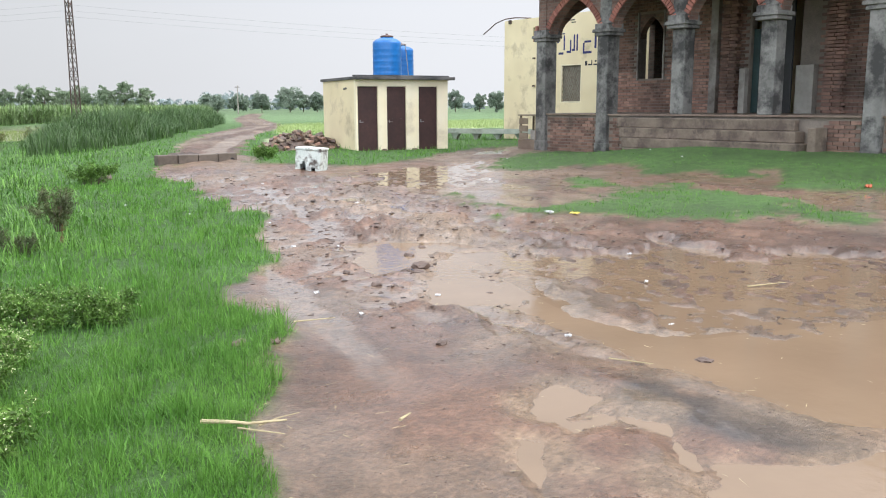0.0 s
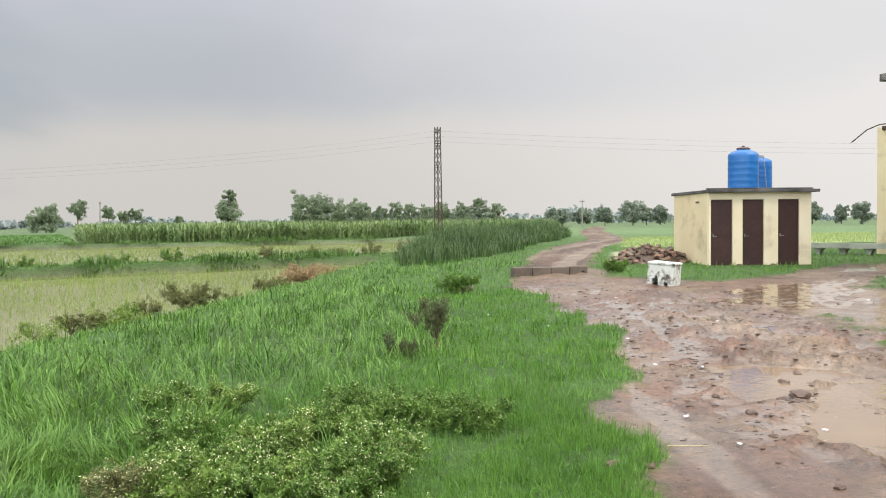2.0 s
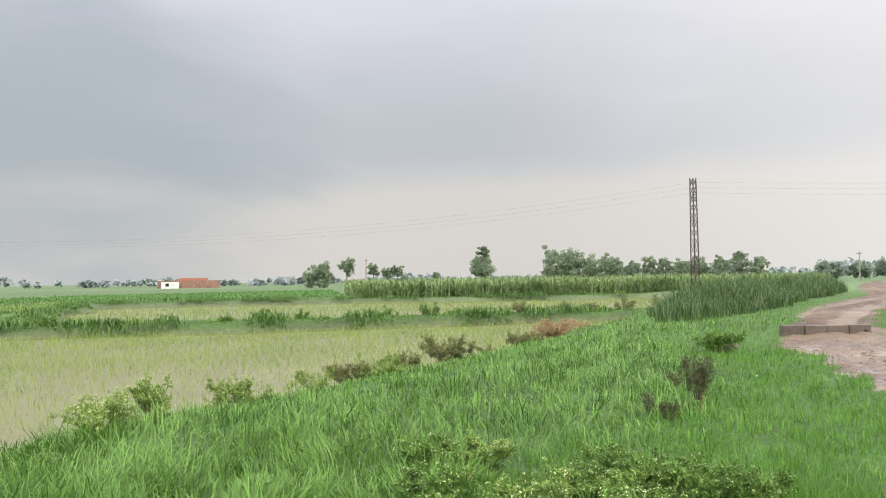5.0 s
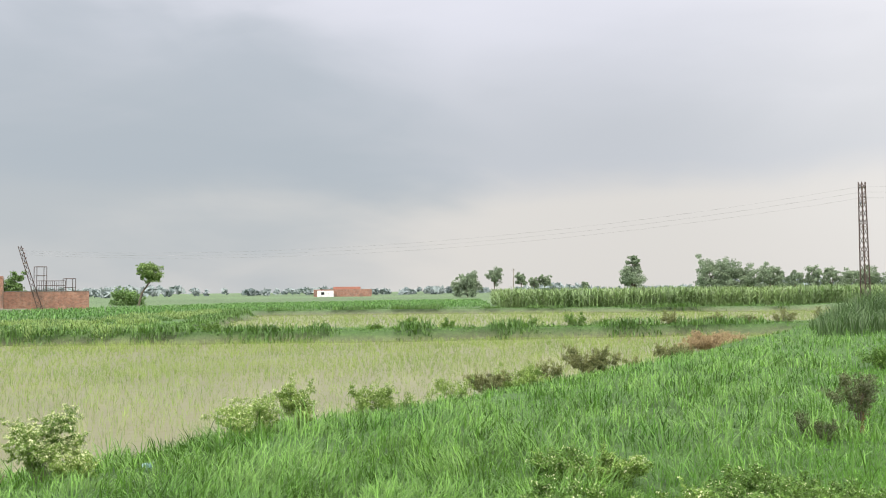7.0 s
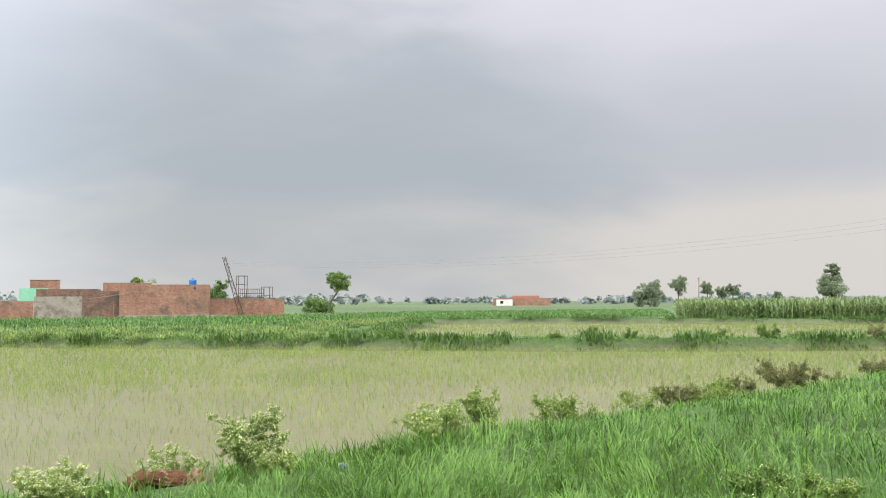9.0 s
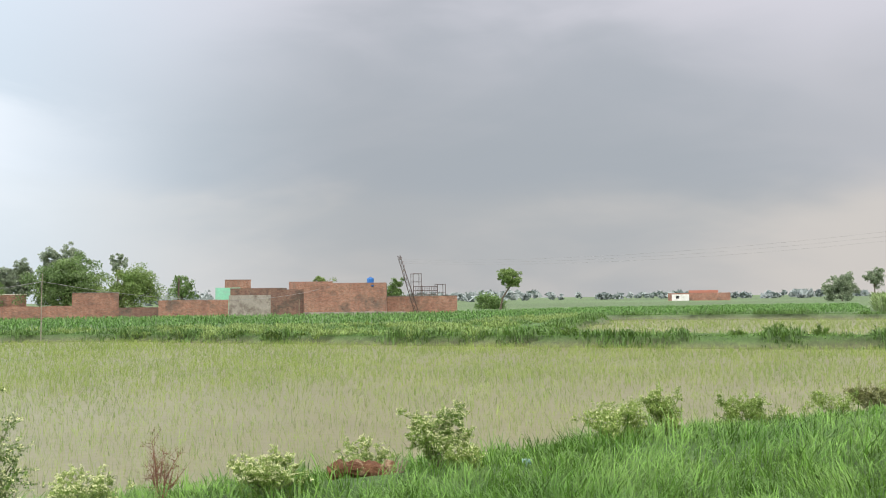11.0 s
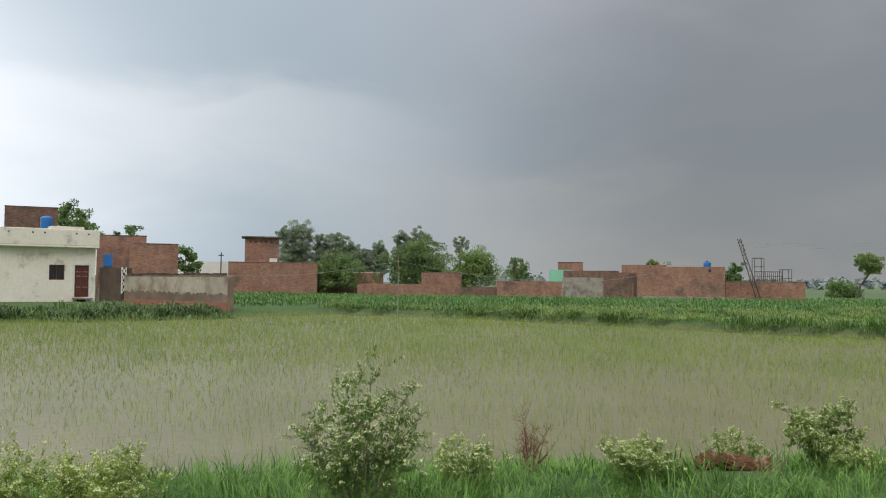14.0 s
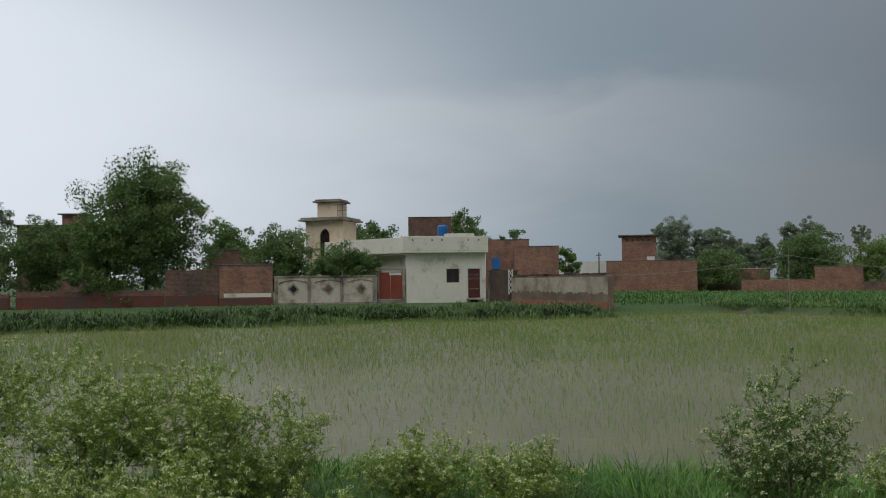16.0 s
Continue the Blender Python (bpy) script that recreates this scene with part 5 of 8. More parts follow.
# ---------------------------------------------------------------- the wash-house hut
def build_hut():
    z0 = 0.09
    hut = thing("hut", pose(16.87, 18.44, 0, 0, 0, -22), "small cream washroom hut with three dark doors and a flat roof", "hut")
    w, d, top = 2.95, 3.0, 2.22
    doors = [(0.06, 0.68), (0.97, 1.58), (1.99, 2.60)]
    part("front_wall", wall_with_holes(bmesh.new(), 0, w, z0 - 0.4, top, 0, 0.14, [(a, z0 + 0.03, b, 2.03) for a, b in doors]), M_CREAM_PALE, hut)
    part("side_wall", boxes((0, 0.143, z0 - 0.4, 0.14, d, top)), M_CREAM, hut, "cream limewash with rain streaks")
    part("side_wall", boxes((w - 0.14, 0.143, z0 - 0.4, w, d, top)), M_CREAM, hut)
    part("back_wall", boxes((0.143, d - 0.14, z0 - 0.4, w - 0.143, d, top)), M_CREAM, hut)
    bm = boxes((-0.05, -0.20, top, w + 0.16, d + 0.12, top + 0.085), bevel=0.012)
    part("roof", bm, M_SLAB, hut, "thin dark weathered concrete slab")
    part("roof_edge", boxes((-0.05, -0.06, top + 0.088, w + 0.02, 0.10, top + 0.13), bevel=0.01), M_SLAB, hut)
    for a, b in doors:
        bm = boxes((a + 0.012, 0.05, z0 + 0.03, b - 0.012, 0.085, 2.02))
        box(bm, a + 0.012, 0.035, z0 + 0.03, a + 0.05, 0.05, 2.02)
        box(bm, b - 0.05, 0.035, z0 + 0.03, b - 0.012, 0.05, 2.02)
        box(bm, a + 0.05, 0.035, 1.05, b - 0.05, 0.05, 1.09)
        leaf = part("door", bm, M_DOOR, hut, "plain dark brown metal door")
        hb = boxes((a + 0.06, 0.012, 0.98, a + 0.085, 0.035, 1.06))
        tube(hb, (a + 0.072, -0.01, 1.0), (a + 0.16, -0.01, 1.0), 0.009)
        tube(hb, (a + 0.072, 0.02, 1.0), (a + 0.072, -0.012, 1.0), 0.008)
        part("handle", hb, M_GALV, leaf)
    bm = tubes([(-0.01, 0.75, 1.98), (-0.10, 0.75, 1.96)], 0.03)
    part("spout", bm, M_CONCRETE, hut)
    part("step", boxes((-0.05, -0.35, z0 - 0.3, w + 0.05, -0.003, z0 + 0.02), bevel=0.015), M_MUDPLASTER, hut)
    for k in (0.82, 1.78):
        bm = bmesh.new()
        lathe(bm, [(0.05, 0), (0.07, 0.02), (0.075, 0.10), (0.06, 0.11)], 14, (k, -0.15, z0 + 0.02))
        part("pot", bm, M_MUDPLASTER, hut)
    return hut


build_hut()


def water_tank(x, y, z, r, h, label):
    """A ribbed plastic tank with a domed shoulder and a screw lid."""
    ob = thing("water_tank", pose(x, y, z), label, "tank", "tanks on the hut roof")
    prof = [(r * 0.97, 0.0), (r, 0.03)]
    for k in range(5):
        zz = 0.08 + k * (h * 0.72) / 5
        prof += [(r, zz), (r * 1.007, zz + 0.016), (r * 1.007, zz + 0.036), (r, zz + 0.052), (r * 0.995, zz + h * 0.07)]
    prof += [(r, h * 0.80), (r * 0.96, h * 0.85), (r * 0.72, h * 0.91), (r * 0.42, h * 0.94), (r * 0.42, h * 0.955)]
    bm = bmesh.new()
    lathe(bm, prof, 40)
    part("body", bm, M_TANK, ob, smooth=True)
    bm = bmesh.new()
    lathe(bm, [(r * 0.44, h * 0.957), (r * 0.45, h * 0.985), (r * 0.34, h), (r * 0.12, h * 1.015)], 24)
    lid = part("lid", bm, M_TANKLID, ob, "dull red-brown screw lid")
    part("knob", boxes((-r * 0.1, -0.012, h * 1.01, r * 0.1, 0.012, h * 1.045), bevel=0.004), M_TANKLID, lid)
    bm = tubes([(r * 0.9, 0, 0.10), (r * 1.14, 0, 0.10)], 0.022)
    part("outlet", bm, M_GALV, ob)


def hut_point(x, y):
    q = pose(16.87, 18.44, 0, 0, 0, -22) @ Vector((x, y, 0))
    return q.x, q.y


_x, _y = hut_point(1.34, 0.85)
water_tank(_x, _y, 2.305, 0.43, 1.24, "tall ribbed blue plastic water tank on the hut roof")
_x, _y = hut_point(2.10, 1.60)
water_tank(_x, _y, 2.305, 0.40, 1.06, "blue plastic water tank standing behind the taller one")
_bm = bmesh.new()
for _a, _b in (((1.90, 0.75, 3.27), (1.94, 0.62, 2.305)), ((1.45, 0.9, 3.30), (1.90, 0.75, 3.27))):
    tube(_bm, (*hut_point(_a[0], _a[1]), _a[2]), (*hut_point(_b[0], _b[1]), _b[2]), 0.014)
solo("water_pipe", from_bm("water_pipe", _bm, M_GALV), "thin grey pipe rising from the hut roof to the tanks", "pipe")


# ---------------------------------------------------------------- small things round the hut
def build_cistern_box():
    # a broken cistern
    ob = thing("concrete_box", pose(11.32, 14.2, 0.13, 0, 4, -62), "chipped white-painted concrete box half sunk in mud", "box")
    bm = bmesh.new()
    wall_with_holes(bm, 0, 0.56, -0.15, 0.44, 0, 0.06, [(0.10, -0.02, 0.24, 0.16), (0.16, 0.16, 0.21, 0.22), (0.36, 0.02, 0.45, 0.10)])
    part("front_panel", bm, M_WHITEBOX, ob, "broken panel with ragged holes")
    part("back_panel", boxes((0, 0.36, -0.15, 0.56, 0.42, 0.44), bevel=0.01), M_WHITEBOX, ob)
    part("end_panel", boxes((0, 0.063, -0.15, 0.06, 0.357, 0.44), bevel=0.01), M_WHITEBOX, ob)
    part("end_panel", boxes((0.50, 0.063, -0.15, 0.56, 0.357, 0.44), bevel=0.01), M_WHITEBOX, ob)
    part("lid", boxes((-0.015, -0.015, 0.443, 0.575, 0.435, 0.50), bevel=0.02), M_WHITEBOX, ob)


build_cistern_box()


def build_culvert():
    ob = thing("culvert_parapet", pose(10.35, 18.05, 0.0, 0, 0, -9), "low mud-stained culvert parapet of concrete blocks across the track", "parapet")
    for k in range(4):
        bm = boxes((k * 0.50, rs.rand() * 0.02, -0.3, k * 0.50 + 0.485, 0.24, 0.32 + rs.rand() * 0.03), bevel=0.02)
        part("block", bm, M_WETCEMENT, ob)
    # A solid black tube stands for the shaded mouth of the pipe.
    bm = tubes([(1.85, -0.02, 0.18), (1.85, 0.1, 0.18)], 0.05, n=12)
    part("pipe_end", bm, M_DARK, ob)


build_culvert()


def build_trough():
    ob = thing("irrigation_channel", pose(25.0, 23.9, -0.1, 0, 0, -75), "raised grey concrete irrigation channel on short piers", "channel")
    part("channel_bed", boxes((-0.6, -0.25, 0.50, 7.0, 0.25, 0.56), (-0.6, -0.25, 0.562, 7.0, -0.19, 0.68), (-0.6, 0.19, 0.562, 7.0, 0.25, 0.68)), M_PALECEMENT, ob)
    for k in range(8):
        bm = bmesh.new()
        prism(bm, [(k * 0.9 - 0.18, 0.498), (k * 0.9 + 0.18, 0.498), (k * 0.9 + 0.08, 0.36), (k * 0.9 + 0.07, -0.2), (k * 0.9 - 0.07, -0.2), (k * 0.9 - 0.08, 0.36)], -0.12, 0.12)
        part("pier", bm, M_PALECEMENT, ob)


build_trough()


def build_rubble():
    ob = thing("rubble_pile", pose(16.4, 20.45, 0.14), "heap of broken red-brown bricks and rubble on the grass", "rubble")
    for k in range(190):
        a, r = rs.rand() * 6.28, math.sqrt(rs.rand())
        x, y = r * 1.5 * math.cos(a), r * 0.85 * math.sin(a)
        zt = 0.55 * (1 - r * r) + 0.02
        bm = boxes((-0.11, -0.055, -0.035, 0.11 * (0.5 + 0.5 * rs.rand()), 0.055, 0.035))
        bmesh.ops.transform(bm, matrix=pose(x, y, zt * (0.75 + 0.3 * rs.rand()), rs.rand() * 60 - 30, rs.rand() * 60 - 30, rs.rand() * 360), verts=bm.verts)
        part("brick", bm, (M_CLOD, M_WOOD, M_BRICK)[rs.randint(0, 3)], ob)
    bm = bmesh.new()
    bmesh.ops.create_icosphere(bm, subdivisions=3, radius=1.0)
    for v in bm.verts:
        v.co = Vector((v.co.x * 1.45, v.co.y * 0.8, max(v.co.z, -0.1) * 0.42 * (0.8 + 0.4 * noise.noise(v.co * 3))))
    part("mound", bm, M_CLOD, ob)


build_rubble()


# ---------------------------------------------------------------- the arcaded prayer hall
def arch_profile(a, rise, n=12):
    """Points of a pointed arch from the left springing to the right one."""
    pts = []
    for k in range(2 * n + 1):
        u = -1 + k / n
        q = abs(u)
        pts.append((a * math.copysign(q ** 0.75, u), rise * (0.58 * math.sqrt(max(0.0, 1 - (q ** 0.75) ** 2)) + 0.42 * (1 - q ** 0.75))))
    return pts


def brick_row_mesh():
    bm = boxes((-0.112, -0.012, -0.034, 0.112, 0.012, 0.034))
    return from_bm("brick", bm, M_BRICK)


HALL = pose(20.87, 14.76, 0, 0, 0, -103.35)


def build_hall():
    hall = thing("prayer_hall", HALL, "unfinished brick prayer hall with pointed arches on grey pillars", "mosque")
    xs = [0.0, 2.5, 5.0, 7.5, 10.0, 12.5]
    zf = 1.20
    # platform, steps and floor
    part("platform", boxes((-0.15, 0.06, -0.3, 13.0, 8.0, zf - 0.02)), M_MORTAR, hall)
    part("floor_slab", boxes((-0.2, 0.0, zf - 0.017, 13.05, 8.0, zf + 0.03), bevel=0.01), M_MUDPLASTER, hall, "bare earth-stained floor edge")
    for k in range(4):
        part("step", boxes((3.2 + 0.26 * (3 - k), -0.70 + 0.175 * k, -0.2, 8.40 + 0.15 * (3 - k), -0.003, 0.42 + 0.25 * k - 0.03), bevel=0.02) if k == 0 else
             boxes((3.2 + 0.26 * (3 - k), -0.70 + 0.175 * k, 0.395 + 0.25 * (k - 1), 8.40 + 0.15 * (3 - k), -0.003, 0.42 + 0.25 * k - 0.03), bevel=0.02), M_STEP, hall, "worn cement step with brick showing")
    part("step_cheek", boxes((8.86, -0.42, -0.2, 9.06, -0.003, 0.98), bevel=0.02), M_STEP, hall)
    # pillars
    for k, x in enumerate(xs):
        low = -0.2 if k not in (2, 3) else zf + 0.03
        y0 = -0.06 if k not in (2, 3) else 0.02
        bm = boxes((x - 0.20, y0, low, x + 0.20, 0.38, 3.28), bevel=0.025)
        if k in (0, 1, 4):
            box(bm, x - 0.235, -0.075, low, x + 0.235, 0.415, 0.45, bevel=0.03)
        pillar = part("pillar", bm, M_CONCRETE, hall, "blotched grey concrete pillar")
        bm = boxes((x - 0.27, -0.11, 3.283, x + 0.27, 0.45, 3.37), (x - 0.32, -0.15, 3.373, x + 0.32, 0.48, 3.46), bevel=0.015)
        box(bm, x - 0.26, -0.10, 3.463, x + 0.26, 0.44, 3.60)
        part("capital", bm, M_CONCRETE, pillar)
    # spandrel walls over the arches, with two rings of arch bricks
    a, rise, spring = 1.0, 0.98, 3.44
    ring_mesh = from_bm("brick", boxes((-0.036, -0.02, -0.085, 0.036, 0.08, 0.085)), M_BRICK_RED)
    for k in range(5):
        xa, xb = xs[k], xs[k + 1]
        cx = (xa + xb) / 2
        pts = [(cx + px, spring + pz) for px, pz in arch_profile(a, rise)]
        bm = bmesh.new()
        prism(bm, [(xa, spring), *pts, (xb, spring), (xb, 5.16), (xa, 5.16)], 0.05, 0.36)
        part("spandrel", bm, M_HALLBRICK, hall, "rough brickwork over a pointed arch")
        fine = [(cx + px, spring + pz) for px, pz in arch_profile(a, rise, 60)]
        run, last, placed = 0.0, fine[0], 0.04
        for q, nxt in zip(fine, fine[1:]):
            run += math.dist(q, nxt)
            if run >= placed:
                tx, tz = nxt[0] - q[0], nxt[1] - q[1]
                ob = new("brick", ring_mesh)
                ob.parent = hall
                ang = math.atan2(tz, tx)
                nx_, nz_ = -math.sin(ang), math.cos(ang)
                ob.matrix_local = Matrix.Translation((q[0] + nx_ * 0.085, 0.03, q[1] + nz_ * 0.085)) @ Matrix.Rotation(-ang, 4, "Y")
                placed += 0.086
        part("strip", boxes((xb - 0.20, 0.02, 3.603, xb + 0.20, 0.048, 5.0), bevel=0.008), M_CONCRETE, hall, "grey cement patch above a pillar")
    part("strip", boxes((-0.20, 0.02, 3.603, 0.12, 0.048, 5.0), bevel=0.008), M_HALLBRICK, hall)
    part("corbel", boxes((-0.42, 0.0, 3.30, -0.272, 0.4, 3.46), (-0.34, 0.0, 3.463, -0.262, 0.4, 3.75), bevel=0.012), M_BRICK_RED, hall)
    # the open end
    bm = bmesh.new()
    prism(bm, [(0.1, spring)] + [(1.6 + px * 1.05, spring + pz) for px, pz in arch_profile(1.2, rise)] + [(3.0, spring), (3.0, 5.16), (0.1, 5.16)], -0.12, 0.12)
    bmesh.ops.transform(bm, matrix=Matrix.Rotation(radians(90), 4, "Z"), verts=bm.verts)
    bmesh.ops.translate(bm, verts=bm.verts, vec=(0.0, 0.265, 0))
    part("end_arch", bm, M_HALLBRICK, hall)
    # roof slab
    part("roof", boxes((-0.62, -0.95, 5.07, 13.2, 8.2, 5.27), bevel=0.02), M_CONCRETE, hall, "stained concrete roof slab with deep eaves")
    part("parapet", boxes((4.2, -0.75, 5.273, 13.2, -0.50, 5.48), (3.55, -0.85, 5.273, 4.1, -0.5, 5.46), bevel=0.02), M_HALLBRICK, hall)
    for x, y, dx, dy, h in ((0.1, -0.6, 0.28, 0, 0.95), (3.7, -0.6, 0, 0.02, 0.9), (4.0, -0.6, 0.1, 0, 0.8), (5.3, -0.3, 0.1, 0.1, 0.9)):
        part("rebar", tubes([(x, y, 5.25), (x + dx * 0.6, y + dy, 5.25 + h * 0.6), (x + dx, y + dy, 5.25 + h)], 0.012), M_IRON, hall)
    # inner wall and the dark rooms behind it
    holes = [(1.10, 2.23, 2.05, 4.10), (4.98, zf + 0.03, 6.45, 4.2), (8.6, 2.23, 9.7, 4.10)]
    bm = bmesh.new()
    wall_with_holes(bm, -0.3, 13.0, zf + 0.033, 5.165, 2.86, 3.10, holes)
    part("inner_wall", bm, M_MORTAR, hall, "recessed grey mortar")
    part("back_wall", boxes((-0.3, 7.7, zf + 0.033, 13.0, 7.95, 5.165)), M_HALLBRICK, hall)
    part("side_wall", boxes((12.75, 3.103, zf + 0.033, 13.0, 7.697, 5.165)), M_HALLBRICK, hall)
    part("side_wall", wall_with_side(), M_HALLBRICK, hall)
    # bricks of the inner wall: the stretch opposite the steps singly, the rest joined
    course, length = 0.086, 0.238
    one = brick_row_mesh()
    rest = bmesh.new()
    count = 0
    z = zf + 0.08
    row = 0
    rows = []
    while z < 5.1:
        x = -0.3 + (0.119 if row % 2 else 0.0)
        while x < 12.8:
            cx = x + length / 2
            if not any(h[0] - 0.10 < cx < h[2] + 0.10 and h[1] - 0.03 < z < h[3] + 0.03 for h in holes) and not (3.75 < cx < 4.1 or 6.45 < cx < 7.05):
                rows.append((cx, 2.85, z))
            x += length
        z += course
        row += 1
    for q in rows:
        if count < 290 and 2.2 < q[0] < 3.72 or (count < 290 and 0.2 < q[0] < 1.2 and q[2] < 2.4):
            ob = new("brick", one)
            ob.parent = hall
            ob.matrix_local = pose(q[0], q[1] + rs.randn() * 0.003, q[2])
            count += 1
        else:
            box(rest, q[0] - 0.112, q[1] - 0.012 + rs.randn() * 0.003, q[2] - 0.034, q[0] + 0.112, q[1] + 0.012, q[2] + 0.034)
    # bricks of the plinth
    z, row = 0.05, 0
    while z < zf - 0.06:
        x = (0.119 if row % 2 else 0.0)
        while x < 12.5:
            cx = x + length / 2
            if not 3.2 < cx < 8.95 and not any(abs(cx - q) < 0.3 for q in (0, 2.5, 10.0, 12.5)):
                box(rest, cx - 0.112, 0.033 + rs.randn() * 0.004, z - 0.034, cx + 0.112, 0.075, z + 0.034)
            x += length
        z += course
        row += 1
    tagged(part("brickwork", rest, M_BRICK, hall), kind="stuff")
    # pilasters, jambs and the door
    part("pilaster", boxes((3.80, 2.70, zf + 0.033, 4.04, 2.857, 5.16), bevel=0.01), M_CEMENT, hall)
    bm = bmesh.new()
    for r in range(40):
        zz = zf + 0.08 + r * course
        for c in range(2):
            x = 4.22 + c * 0.24 + (0.0 if r % 2 else 0.05)
            box(bm, x, 2.62, zz - 0.034, x + 0.225, 2.80, zz + 0.034)
        for c in range(2):
            x = 7.22 + c * 0.24 + (0.0 if r % 2 else 0.05)
            box(bm, x, 2.62, zz - 0.034, x + 0.225, 2.80, zz + 0.034)
    tagged(part("pilaster", bm, M_BRICK, hall, "toothed brick pilaster"), kind="stuff")
    part("door_jamb", boxes((6.47, 2.66, zf + 0.033, 6.95, 2.857, 2.42), bevel=0.01), M_CEMENT, hall)
    part("door_jamb", boxes((4.78, 2.70, zf + 0.033, 4.97, 2.857, 2.4), bevel=0.01), M_CEMENT, hall)
    part("door_leaf", boxes((6.05, 2.50, zf + 0.05, 6.44, 2.58, 4.15), bevel=0.008), M_BLACKDOOR, hall, "tall dark door standing ajar")
    part("door_leaf", boxes((5.0, 2.95, zf + 0.05, 5.2, 3.0, 3.4), bevel=0.008), material("teal_door_paint", (0.02, 0.045, 0.042), (0.032, 0.065, 0.06), 2.0, 0.5, 0.1), hall, "dark teal door leaf")
    bm = bmesh.new()
    for k in range(7):
        box(bm, 5.25 + k * 0.12, 3.0, zf + 0.06, 5.265 + k * 0.12, 3.015, 2.35)
    for k in range(6):
        box(bm, 5.25, 3.017, zf + 0.1 + k * 0.21, 5.985, 3.03, zf + 0.115 + k * 0.21)
    part("grille", bm, M_IRON, hall)
    for x0, x1 in ((1.05, 1.10), (2.05, 2.10)):
        part("reveal", boxes((x0, 2.80, 2.20, x1, 3.12, 4.15)), M_CEMENT, hall)
    bm = bmesh.new()
    prism(bm, [(1.10, 3.4)] + [(1.575 + px, 3.4 + pz) for px, pz in arch_profile(0.474, 0.62)] + [(2.05, 3.4), (2.05, 4.10), (1.10, 4.10)], 2.862, 3.098)
    part("window_head", bm, M_HALLBRICK, hall)


def wall_with_side():
    return boxes((-0.3, 3.103, 1.233, -0.06, 4.42, 5.165), (-0.3, 4.80, 1.233, -0.06, 7.697, 5.165), (-0.3, 4.42, 1.233, -0.06, 4.80, 1.9), (-0.3, 4.42, 4.0, -0.06, 4.80, 5.165))


M_STEP = material("worn_brick_and_cement", (0.15, 0.115, 0.085), (0.27, 0.21, 0.16), 2.2, 0.8, 0.6, stain=(0.095, 0.07, 0.055), stain_amount=0.5, stain_scale=2.4)
M_HALLBRICK = brick_material("hall_brickwork", (0.21, 0.125, 0.095), (0.29, 0.18, 0.14), (0.26, 0.215, 0.175), dirt=(0.11, 0.085, 0.07), dirt_amount=0.55)
build_hall()


def build_hut_crate():
    q = HALL @ Vector((-0.75, 0.35, 0))
    ob = thing("wooden_crate", pose(q.x, q.y, 0.10, 0, 0, -103.35), "grey slatted wooden crate on a brick footing beside the hall", "crate")
    part("footing", boxes((-0.45, -0.25, -0.2, 0.40, 0.35, 0.34), bevel=0.02), M_MUDPLASTER, ob)
    for x in (-0.40, 0.32):
        for y in (-0.22, 0.28):
            part("post", boxes((x, y, 0.343, x + 0.05, y + 0.05, 1.05)), M_WOOD, ob)
    for k in range(3):
        part("slat", boxes((-0.40, -0.245, 0.36 + k * 0.22, 0.0, -0.225, 0.54 + k * 0.22)), M_WOOD, ob)
    part("lid", boxes((-0.44, -0.27, 1.053, 0.41, 0.37, 1.09)), M_WOOD, ob)
    part("box", boxes((0.02, -0.15, 0.343, 0.30, 0.15, 0.62), bevel=0.01), M_CEMENT, ob)


build_hut_crate()


